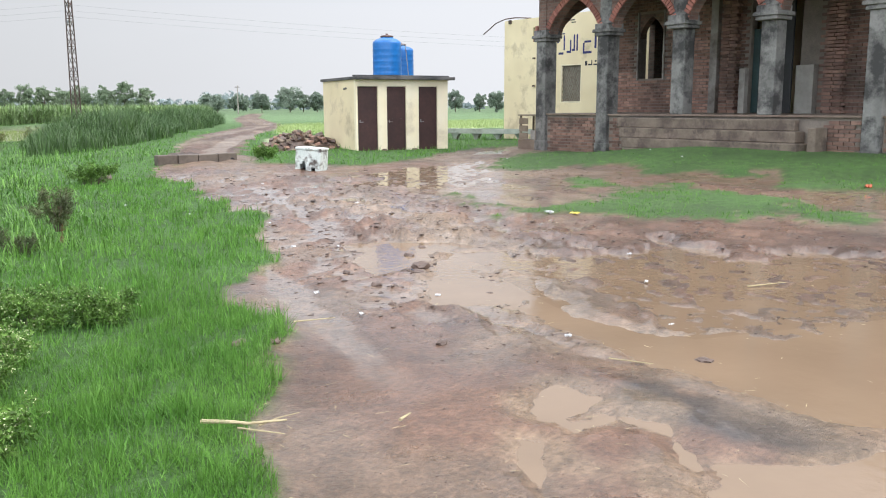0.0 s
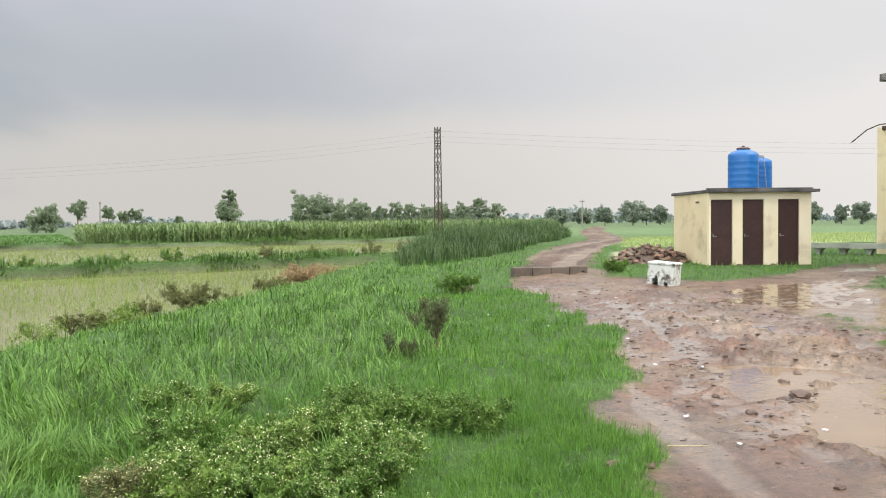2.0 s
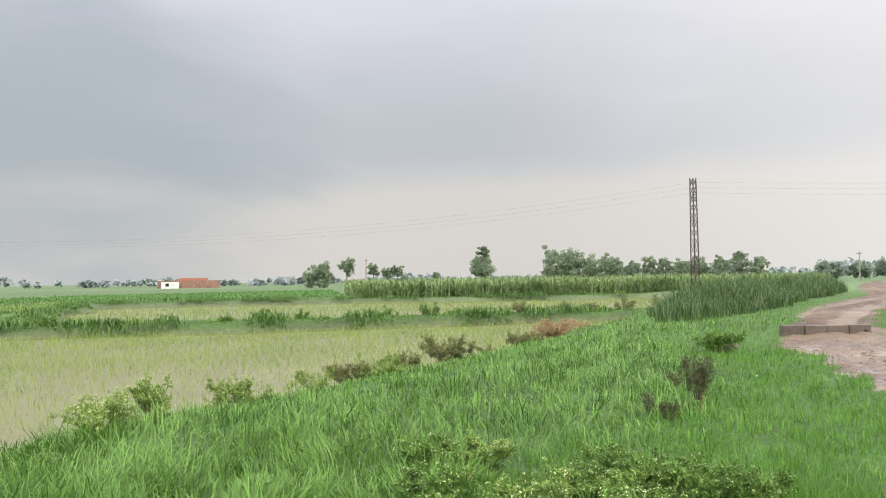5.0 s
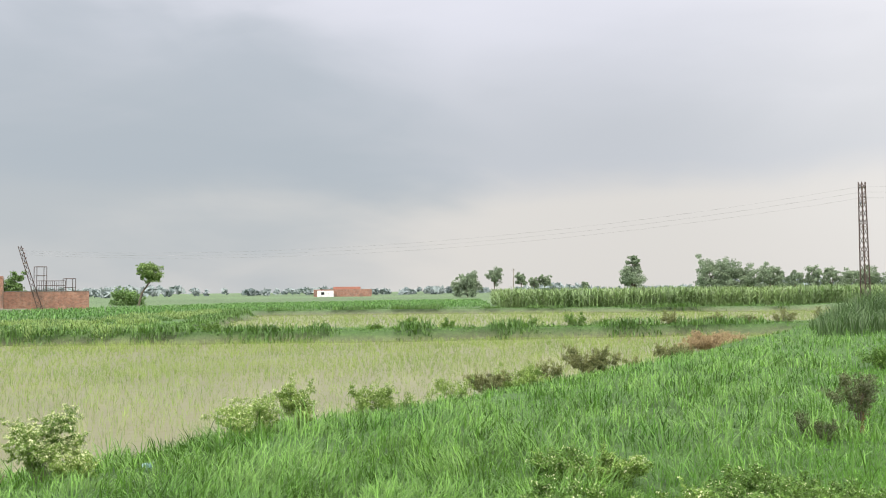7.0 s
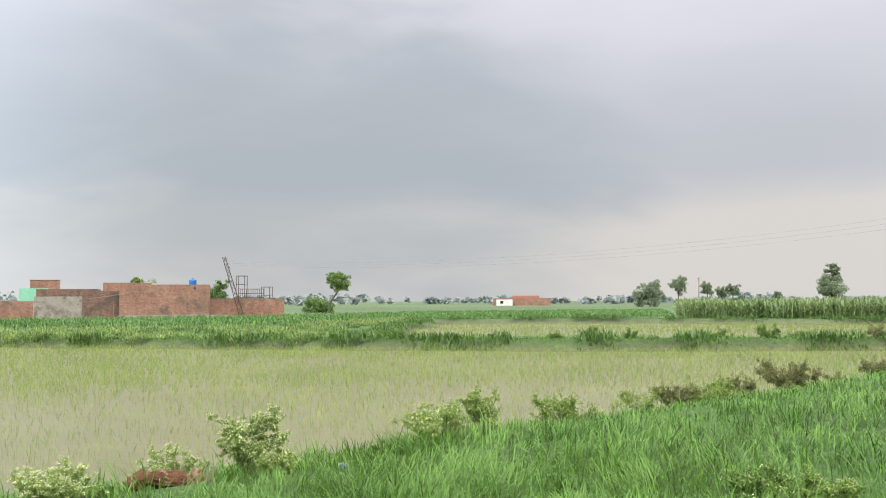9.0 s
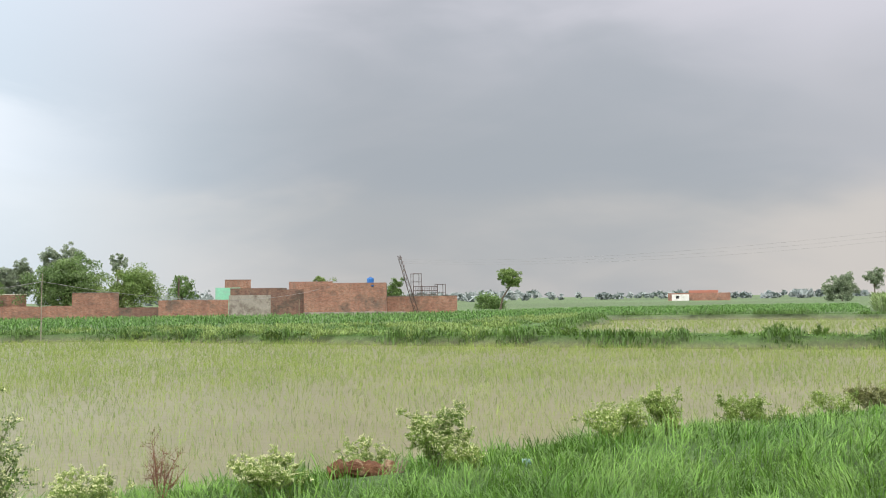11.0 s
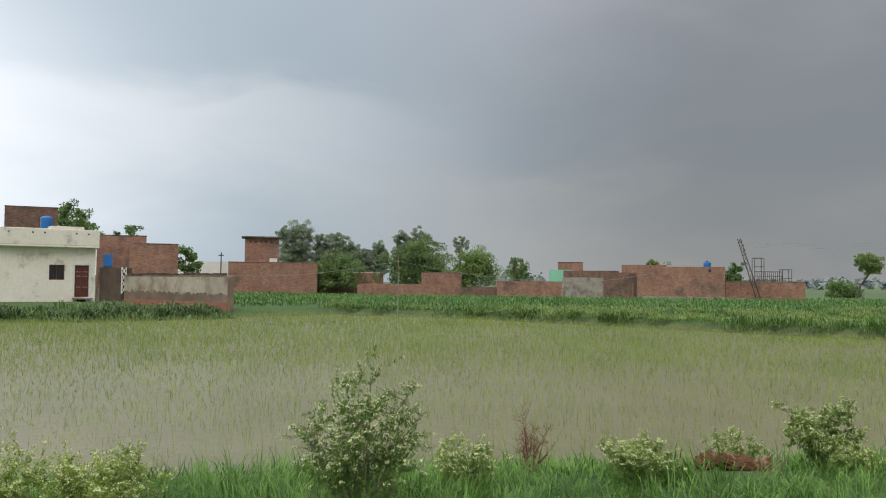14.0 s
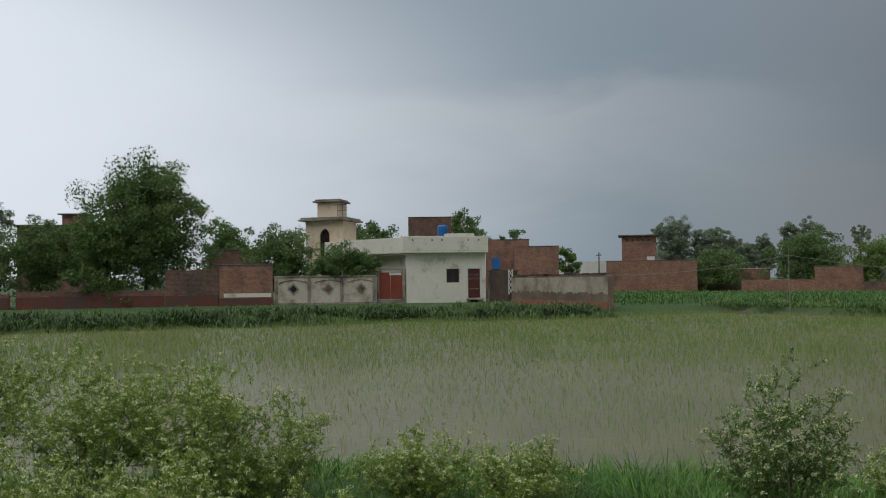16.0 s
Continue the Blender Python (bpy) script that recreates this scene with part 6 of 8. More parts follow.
def build_cream_house():
    ob = thing("cream_building", pose(27.35, 21.27, 0, 0, 0, -99.9), "cream-plastered flat-roofed building with painted blue writing", "building")
    top = 4.73
    bm = bmesh.new()
    wall_with_holes(bm, 0, 12.0, -0.3, top, 0, 0.25, [(3.12, 1.56, 4.15, 2.94), (1.63, 4.05, 2.14, 4.38)])
    part("front_wall", bm, M_CREAM, ob)
    part("side_wall", boxes((0, 0.253, -0.3, 0.25, 7.0, top)), M_CREAM, ob)
    part("side_wall", boxes((11.75, 0.253, -0.3, 12.0, 7.0, top)), M_CREAM, ob)
    part("back_wall", boxes((0.253, 6.75, -0.3, 11.747, 7.0, top)), M_CREAM, ob)
    part("roof", boxes((0.253, 0.253, top - 0.5, 11.747, 6.747, top - 0.35)), M_CONCRETE, ob)
    win = part("window", boxes((3.12, 0.10, 1.56, 4.15, 0.12, 2.94)), M_SHUTTER, ob, "shuttered window behind a worn lattice")
    part("frame", boxes((3.123, 0.0, 1.56, 3.16, 0.09, 2.94), (4.11, 0.0, 1.56, 4.147, 0.09, 2.94), (3.163, 0.0, 1.563, 4.107, 0.09, 1.60), (3.163, 0.0, 2.90, 4.107, 0.09, 2.937)), M_CREAM_PALE, win)
    bm = bmesh.new()
    for k in range(9):
        for r in range(7):
            cx, cz = 3.17 + k * 0.115, 1.66 + r * 0.2
            for sx in (-1, 1):
                tube(bm, (cx, 0.06, cz - 0.1), (cx + sx * 0.05, 0.06, cz), 0.007, n=4)
                tube(bm, (cx + sx * 0.05, 0.06, cz), (cx, 0.06, cz + 0.1), 0.007, n=4)
    part("grille", bm, M_WOOD, win, "worn lattice grille")
    # A black panel fills the vent with the shade of its inside.
    part("vent", boxes((1.63, 0.12, 4.05, 2.14, 0.14, 4.38)), M_DARK, ob)
    # painted writing: plain strokes in its place
    rows = [(2.92, 3.30, 3.72, 3.80), (2.92, 3.72, 2.99, 3.92), (3.24, 3.45, 3.31, 3.98), (3.40, 3.34, 3.62, 3.42), (3.56, 3.42, 3.63, 3.80),
            (3.74, 3.40, 3.81, 3.98), (3.88, 3.40, 3.95, 3.98), (4.20, 3.28, 4.62, 3.36), (4.20, 3.36, 4.27, 3.66), (4.27, 3.66, 4.58, 3.73), (4.75, 3.45, 4.84, 3.9),
            (3.05, 4.02, 3.30, 4.06), (2.99, 3.30, 3.24, 3.38), (3.66, 3.40, 3.74, 3.47)]
    for xa, za, xb, zb in rows[1:]:
        part("painted_stroke", boxes((xa, -0.006, za, xb, -0.002, zb)), M_BLUEINK, ob, "dark blue painted writing")
    for xa, za, xb, zb in [(4.32, 2.86, 4.42, 3.02), (4.46, 2.86, 4.62, 2.91), (4.62, 2.86, 4.66, 3.04), (4.72, 2.86, 4.95, 2.91), (4.78, 2.97, 4.86, 3.03), (3.30, 4.48, 3.78, 4.52), (3.34, 4.56, 3.5, 4.6), (3.6, 4.4, 3.84, 4.43)]:
        part("painted_stroke", boxes((xa, -0.006, za, xb, -0.002, zb)), M_BLACKINK, ob, "small black painted writing")
    bm = tubes([(1.3, 0.2, 4.76), (0.5, 0.15, 4.84), (0.0, 0.05, 4.82), (-0.4, -0.1, 4.68), (-1.05, -0.2, 4.28)], 0.022)
    part("bent_pipe", bm, M_IRON, ob)
    part("bracket", boxes((0.28, -0.06, 4.60, 0.42, 0.0, 4.74), bevel=0.01), M_IRON, ob)
    for z in (3.23, 2.20):
        part("wall_peg", boxes((1.68, -0.08, z - 0.03, 1.76, 0.0, z + 0.03)), M_IRON, ob)


build_cream_house()


# ---------------------------------------------------------------- poles and wires
M_POLE = material("rusty_galvanised_angle", (0.06, 0.045, 0.04), (0.13, 0.095, 0.08), 4.0, 0.7, 0.2, metal=0.2)


def lattice_pole(x, y, z, h, w0, w1, label, tilt=(0, 0), turn=20, bays=14, thick=1.0):
    """Four tapering angle-iron legs with zigzag bracing."""
    ob = thing("lattice_pole", pose(x, y, z, tilt[0], tilt[1], turn), label, "utility pole", "power line poles")
    corner = lambda k, f: Vector(((-1 if k in (0, 3) else 1) * (w0 + (w1 - w0) * f) / 2, (-1 if k < 2 else 1) * (w0 + (w1 - w0) * f) / 2, h * f))
    for k in range(4):
        bm = bmesh.new()
        tube(bm, corner(k, 0) - Vector((0, 0, 0.4)), corner(k, 1), 0.052 * thick, 0.045 * thick, 5)
        part("leg", bm, M_IRON, ob)
    for k in range(4):
        for b in range(bays):
            f0, f1 = b / bays, (b + 1) / bays
            p, q = (k, (k + 1) % 4) if b % 2 else ((k + 1) % 4, k)
            bm = bmesh.new()
            tube(bm, corner(p, f0), corner(q, f1), 0.034 * thick, n=4)
            part("brace", bm, M_POLE, ob)
            if b % 3 == 0:
                bm = bmesh.new()
                tube(bm, corner(k, f0), corner((k + 1) % 4, f0), 0.028 * thick, n=4)
                part("strut", bm, M_POLE, ob)
    part("cross_plate", boxes((-w1 / 2, -w1 / 2, h - 0.45, w1 / 2, w1 / 2, h - 0.35), bevel=0.01), M_GALV, ob)
    part("cross_plate", boxes((-w1 / 2 - 0.03, -w1 / 2 - 0.03, h - 1.75, w1 / 2 + 0.03, w1 / 2 + 0.03, h - 1.55), bevel=0.01), M_GALV, ob)
    for z_ in (h - 0.3, h - 0.75, h - 1.2):
        bm = bmesh.new()
        lathe(bm, [(0.03, -0.06), (0.05, -0.03), (0.03, 0.0), (0.05, 0.03), (0.03, 0.06)], 10, (w1 / 2 + 0.09, 0, z_))
        part("insulator", bm, M_MAROON, ob)
    return ob


lattice_pole(31.2, 67.5, -0.2, 9.9, 0.50, 0.34, "tall rusty steel lattice power pole beyond the reeds")
lattice_pole(-39.6, 78.6, -0.1, 6.4, 0.42, 0.26, "leaning rusty steel lattice pole beside a brick house", tilt=(0, -17), turn=30, bays=11, thick=0.6)


def plain_pole(x, y, z, h, r, label, arm=0.0, mat=M_CEMENT, name="utility_pole"):
    ob = thing(name, pose(x, y, z), label, "utility pole", "power line poles")
    bm = tubes([(0, 0, -0.4), (0, 0, h * 0.5), (0.01 * h, 0, h)], r, r * 0.7, 8)
    part("shaft", bm, mat, ob)
    if arm:
        part("crossarm", boxes((-arm / 2, -0.05, h - 0.35, arm / 2, 0.05, h - 0.25)), M_IRON, ob)


plain_pole(82.0, 119.7, 0, 4.9, 0.11, "slim grey utility pole far along the track", 0.9)
plain_pole(9.4, 170.0, 0, 5.8, 0.14, "slim grey utility pole beyond the corn", 0.5)
plain_pole(-74.0, 81.4, 0, 4.4, 0.14, "dark plain utility pole behind brick walls", 0.0, M_IRON)
plain_pole(-82.5, 44.4, 0, 4.4, 0.08, "thin pole with a crossarm beside white wall", 1.0, M_IRON)
plain_pole(-35.7, 29.7, -0.3, 3.3, 0.026, "thin pale wooden stick standing on the field bank", 0.0, M_PALEBARK, "stick")
plain_pole(-40.0, 58.0, -0.1, 1.7, 0.05, "short grey field post beside the brick house", 0.0, M_WOOD, "post")


def cable(p, q, sag, label, r=0.012, n=18):
    pts = []
    for k in range(n + 1):
        f = k / n
        a = Vector(p).lerp(Vector(q), f)
        pts.append((a.x, a.y, a.z - sag * 4 * f * (1 - f)))
    solo("power_cable", from_bm("power_cable", tubes(pts, r, n=4), M_WIRE), label, "cable", group="power lines")


for _z in (9.35, 8.9, 8.45):
    cable((31.1, 67.5, _z), (-41.3, 77.8, 5.6 - (9.35 - _z) * 0.4), 1.9, "dark sagging power cable between lattice poles", 0.0065)
    cable((31.3, 67.5, _z), (101, 42, _z - 0.9), 0.7, "dark power cable running off past the hall", 0.0065)
cable((-69.5, 56.5, 2.1), (-35.7, 29.7, 2.6), 0.9, "pale thin cable strung from a stick to the village", 0.012)
cable((-35.7, 29.7, 2.6), (-46, 70.2, 2.6), 1.0, "pale thin cable strung from a stick to the village", 0.012)
cable((-35.7, 29.7, 2.6), (-55.0, 24.6, 2.3), 0.7, "pale thin cable strung from a stick to the village", 0.012)
cable((-57.5, 20.9, 3.1), (-58.3, 16.1, 2.9), 0.35, "thin slack cable across a house front", 0.012, 10)


# ---------------------------------------------------------------- the village
def block_house(name, left, right, depth, z0, z1, mat, label, holes=(), parapet=0.35, category="house", band=None, slab=False, coping=None, group=""):
    """A flat-roofed building: four walls, a roof below the parapet; openings (x0, z0, x1, z1) right through the front."""
    ang = math.degrees(math.atan2(right[1] - left[1], right[0] - left[0]))
    w = math.dist(left, right)
    ob = thing(name, pose(left[0], left[1], 0, 0, 0, ang), label, category, group)
    t = 0.23
    bm = bmesh.new()
    wall_with_holes(bm, 0, w, z0, z1, 0, t, list(holes))
    part("front_wall", bm, mat, ob)
    part("side_wall", boxes((0, t + 0.003, z0, t, depth, z1)), mat, ob)
    part("side_wall", boxes((w - t, t + 0.003, z0, w, depth, z1)), mat, ob)
    part("back_wall", boxes((t + 0.003, depth - t, z0, w - t - 0.003, depth, z1)), mat, ob)
    part("roof", boxes((t + 0.003, t + 0.003, z1 - parapet - 0.15, w - t - 0.003, depth - t - 0.003, z1 - parapet)), M_CONCRETE, ob)
    # Near-black panels put the room's shade right behind each opening.
    for x0, za, x1, zb in holes:
        if zb - za > 0.25:
            part("opening_back", boxes((x0 - 0.05, t + 0.006, za - 0.05, x1 + 0.05, t + 0.03, zb + 0.05)), M_DARK, ob)
    if band:
        part("plinth", boxes((-0.03, -0.06, z0, w + 0.03, -0.003, band[0]), bevel=0.015), band[1], ob)
    if slab:
        part("eaves_slab", boxes((-0.35, -0.35, z1 + 0.003, w + 0.35, depth + 0.35, z1 + 0.13), bevel=0.02), M_CONCRETE, ob)
    if coping:
        part("coping", boxes((-0.03, -0.03, z1 + 0.003, w + 0.03, t + 0.03, z1 + 0.07), bevel=0.01), coping, ob)
    return ob, w


def yard_wall(name, left, right, z0, z1, mat, label, band=None, coping=None, ragged=0.0, t=0.23):
    ang = math.degrees(math.atan2(right[1] - left[1], right[0] - left[0]))
    w = math.dist(left, right)
    ob = thing(name, pose(left[0], left[1], 0, 0, 0, ang), label, "wall", "village walls")
    bm = bmesh.new()
    n = max(2, int(w / 0.5))
    prism(bm, [(0, z0)] + [(w, z0)] + [(w * (1 - k / n), z1 + (rs.rand() - 0.5) * ragged) for k in range(n + 1)], 0, t)
    part("masonry", bm, mat, ob)
    if band:
        part("painted_band", boxes((0.01, -0.03, z0, w - 0.01, -0.003, band[0]), bevel=0.008), band[1], ob)
    if coping:
        part("coping", boxes((-0.02, -0.04, z1 + 0.003, w + 0.02, t + 0.04, z1 + 0.08), bevel=0.012), coping, ob)
    return ob, w


# long wall on the far left
_w, _ = yard_wall("boundary_wall", (-61.7, -9.4), (-60.9, -0.2), -0.6, 1.13, M_FARBRICK_DARK, "long low dark brick wall with a red-washed base", (0.75, M_REDBAND), ragged=0.08)
_w, _ = yard_wall("boundary_wall", (-63, -26), (-61.75, -9.8), -0.6, 1.0, M_FARBRICK_DARK, "long low dark brick wall running off past the trees", (0.75, M_REDBAND), ragged=0.08)
_w, _ = yard_wall("boundary_wall", (-60.9, -0.15), (-60.3, 3.3), -0.6, 2.46, M_FARBRICK_DARK, "stepped brick wall, weathered, with a red-washed base", (0.72, M_REDBAND), ragged=0.1)
_w, _len = yard_wall("boundary_wall", (-60.28, 3.35), (-59.5, 6.85), -0.6, 2.73, M_FARBRICK, "tall brick wall with peeling white streak and red base", (0.5, M_REDBAND), M_CONCRETE)
part("white_streak", boxes((0.3, -0.012, 0.55, _len - 0.1, -0.002, 0.82)), M_WHITEWASH, _w, "peeling white paint")
block_house("brick_house", (-70.3, 3.2), (-69.9, 7.2), 5, -0.1, 4.15, M_FARBRICK_DARK, "dark brick room behind the boundary wall", coping=M_CONCRETE)
block_house("brick_house", (-96, -14.5), (-95, -8.0), 7, -0.1, 7.6, M_FARBRICK_DARK, "tall dark brick house half hidden by trees", holes=((1.2, 5.4, 2.0, 6.6), (3.8, 5.4, 4.6, 6.6)), slab=True)
block_house("brick_house", (-96, -10.3), (-95.4, -8.2), 3, 7.74, 8.8, M_FARBRICK, "small brick room on a roof among trees", slab=True)


def build_panel_wall():
    left, right = (-59.5, 6.95), (-58.2, 13.85)
    ang = math.degrees(math.atan2(right[1] - left[1], right[0] - left[0]))
    w = math.dist(left, right)
    ob = thing("garden_wall", pose(left[0], left[1], 0, 0, 0, ang), "grey plastered garden wall with arched panels and diamond vents", "wall", "village walls")
    part("masonry", boxes((0, 0.06, -0.6, w, 0.25, 1.85)), M_WALLPLASTER, ob)
    part("coping", boxes((-0.02, 0.0, 1.853, w, 0.29, 1.98), bevel=0.02), M_CEMENT, ob)
    part("base", boxes((0, -0.03, -0.6, w, 0.057, 0.12), bevel=0.015), M_CEMENT, ob)
    for k in range(4):
        x = 0.02 + k * (w - 0.3) / 3
        part("pier", boxes((x, 0.0, 0.123, x + 0.22, 0.057, 1.85), bevel=0.015), M_CEMENT, ob)
    for x in (1.30, 3.69, 5.95):
        bm = bmesh.new()
        prism(bm, [(x - 0.40, 1.06), (x, 0.62), (x + 0.40, 1.06), (x, 1.50)], 0.02, 0.057)
        vent = part("diamond_vent", bm, M_CEMENT, ob)
        bm = bmesh.new()
        prism(bm, [(x - 0.25, 1.06), (x, 0.79), (x + 0.25, 1.06), (x, 1.33)], 0.005, 0.017)
        # Flat plates; the near-black one colours in the vent's shaded depth.
        part("recess", bm, M_DARK if x < 2 else M_FARBRICK_DARK, vent)
        bm = bmesh.new()
        pts = [(x + px, 1.45 + pz * 0.5) for px, pz in arch_profile(0.95, 0.5)]
        for p, q in zip(pts, pts[1:]):
            tube(bm, (p[0], 0.05, p[1]), (q[0], 0.05, q[1]), 0.04, n=6)
        part("arch_moulding", bm, M_CEMENT, ob)


M_WALLPLASTER = material("stained_pale_plaster", (0.58, 0.53, 0.44), (0.72, 0.67, 0.57), 0.8, 0.85, 0.3, stain=(0.30, 0.24, 0.19), stain_amount=0.4, stain_scale=0.9)
build_panel_wall()


def build_white_house():
    left, right = (-58.2, 16.0), (-57.4, 21.6)
    ang = math.degrees(math.atan2(right[1] - left[1], right[0] - left[0]))
    ob = thing("white_house", pose(left[0], left[1], 0, 0, 0, ang), "weathered whitewashed house with a deep parapet and maroon door", "house")
    w = 5.72
    bm = bmesh.new()
    wall_with_holes(bm, 0, w, -0.6, 3.5, 0, 0.25, [(2.88, 1.39, 3.81, 2.37), (4.44, 0.27, 5.32, 2.36), (4.6, -0.16, 5.2, 0.12)])
    part("front_wall", bm, M_WHITEWASH, ob, "whitewash flaking and streaked with damp")
    part("side_wall", boxes((0, 0.253, -0.6, 0.25, 9.0, 3.5)), M_WHITEWASH, ob)
    part("side_wall", boxes((w - 0.25, 0.253, -0.6, w, 9.0, 3.5)), M_WHITEWASH, ob)
    part("back_wall", boxes((0.253, 8.75, -0.6, w - 0.253, 9.0, 3.5)), M_WHITEWASH, ob)
    part("eaves", boxes((-0.3, -0.45, 3.503, w + 0.12, 9.0, 3.62), bevel=0.02), M_WHITEWASH, ob)
    part("parapet", boxes((-0.3, -0.45, 3.623, w + 0.12, -0.25, 4.68), bevel=0.03), M_WHITEWASH, ob, "solid white parapet stained black along the top")
    part("parapet", boxes((w - 0.08, -0.247, 3.623, w + 0.12, 9.0, 4.68), bevel=0.03), M_WHITEWASH, ob)
    # Thin black plates on the face draw the shade of drain holes.
    for x in (0.35, 1.75, 2.45, 4.35, 5.1):
        part("drain_hole", boxes((x, -0.456, 4.35, x + 0.10, -0.452, 4.45)), M_DARK, ob)
    # the wing that runs back at an angle
    bm = boxes((-9.3, -0.12, 3.503, -0.31, 0.10, 4.62), bevel=0.02)
    bmesh.ops.transform(bm, matrix=pose(-0.02, -0.32, 0) @ Matrix.Rotation(radians(-55), 4, "Z"), verts=bm.verts)
    part("wing_parapet", bm, M_WHITEWASH, ob, "stained parapet of the rear wing")
    bm = boxes((-9.3, 0.9, -0.3, -0.9, 1.1, 3.5))
    bmesh.ops.transform(bm, matrix=pose(-0.02, -0.32, 0) @ Matrix.Rotation(radians(-55), 4, "Z"), verts=bm.verts)
    part("wing_wall", bm, M_WHITEWASH, ob)
    bm = boxes((-9.3, 0.103, 3.38, -0.31, 4.5, 3.50))
    bmesh.ops.transform(bm, matrix=pose(-0.02, -0.32, 0) @ Matrix.Rotation(radians(-55), 4, "Z"), verts=bm.verts)
    part("wing_eaves", bm, M_WHITEWASH, ob)
    win = part("window", boxes((2.88, 0.14, 1.39, 3.81, 0.16, 2.37)), M_GLASS, ob)
    part("frame", boxes((2.88, 0.05, 1.39, 2.94, 0.137, 2.37), (3.75, 0.05, 1.39, 3.81, 0.137, 2.37), (2.943, 0.05, 1.39, 3.747, 0.137, 1.45), (2.943, 0.05, 2.31, 3.747, 0.137, 2.37), (3.32, 0.05, 1.453, 3.37, 0.137, 2.307)), M_MAROON, win)
    door = part("door", boxes((4.46, 0.08, 0.29, 5.30, 0.13, 2.34)), M_MAROON, ob, "maroon panelled door with white studs")
    part("door_panel", boxes(*[(x, 0.06, z, x + 0.34, 0.077, z + 0.55) for x in (4.50, 4.91) for z in (0.36, 1.0, 1.66)], bevel=0.01), M_MAROON, door)
    for x in (4.58, 4.74, 4.98, 5.14):
        for z in (0.9, 1.62, 1.9):
            part("stud", boxes((x, 0.045, z, x + 0.05, 0.058, z + 0.05)), M_WHITE, door)
    part("door_surround", boxes((4.32, -0.03, 0.15, 4.437, 0.0, 2.48), (5.323, -0.03, 0.15, 5.44, 0.0, 2.48), (4.44, -0.03, 2.363, 5.32, 0.0, 2.48)), M_WHITE, ob)
    # Black panel for the shade behind the drain opening.
    part("drain_back", boxes((4.55, 0.256, -0.2, 5.25, 0.27, 0.15)), M_DARK, ob)
    part("door_step", boxes((4.3, -0.45, 0.12, 5.5, -0.033, 0.24), bevel=0.02), M_CEMENT, ob)
    # roof room and base for the tank
    part("roof_plinth", boxes((3.2, 1.2, 3.623, 5.2, 2.6, 4.95), bevel=0.02), M_WHITEWASH, ob)
    part("roof", boxes((-0.1, -0.24, 3.623, w - 0.083, 9.0, 3.70)), M_CONCRETE, ob)


build_white_house()


def build_red_gate():
    left, right = (-58.68, 13.95), (-58.22, 15.95)
    ang = math.degrees(math.atan2(right[1] - left[1], right[0] - left[0]))
    w = math.dist(left, right)
    ob = thing("iron_gate", pose(left[0], left[1], 0, 0, 0, ang), "rust-red double iron gate between grey posts", "gate")
    part("post", boxes((0, 0, -0.5, 0.17, 0.3, 2.3), bevel=0.02), M_CEMENT, ob)
    part("post", boxes((w - 0.22, 0, -0.5, w - 0.02, 0.3, 2.3), bevel=0.02), M_CEMENT, ob)
    part("lintel", boxes((0, 0.02, 2.303, w - 0.02, 0.28, 2.5), bevel=0.02), M_CEMENT, ob)
    mid = (0.17 + w - 0.22) / 2
    for a, b in ((0.19, mid - 0.01), (mid + 0.01, w - 0.24)):
        bm = boxes((a, 0.12, 0.28, b, 0.15, 2.15))
        box(bm, a, 0.10, 0.28, a + 0.05, 0.119, 2.15)
        box(bm, b - 0.05, 0.10, 0.28, b, 0.119, 2.15)
        for z in (0.28, 1.2, 2.08):
            box(bm, a + 0.051, 0.10, z, b - 0.051, 0.119, z + 0.06)
        part("gate_leaf", bm, M_REDGATE, ob)
    bm = boxes((mid - 0.1, 0.09, 1.95, w - 0.3, 0.098, 2.13))
    part("plate", bm, M_WHITE, ob, "white name plate with illegible bars")
    part("threshold", boxes((0.172, 0, -0.5, w - 0.222, 0.3, 0.25), bevel=0.02), M_CEMENT, ob)


build_red_gate()


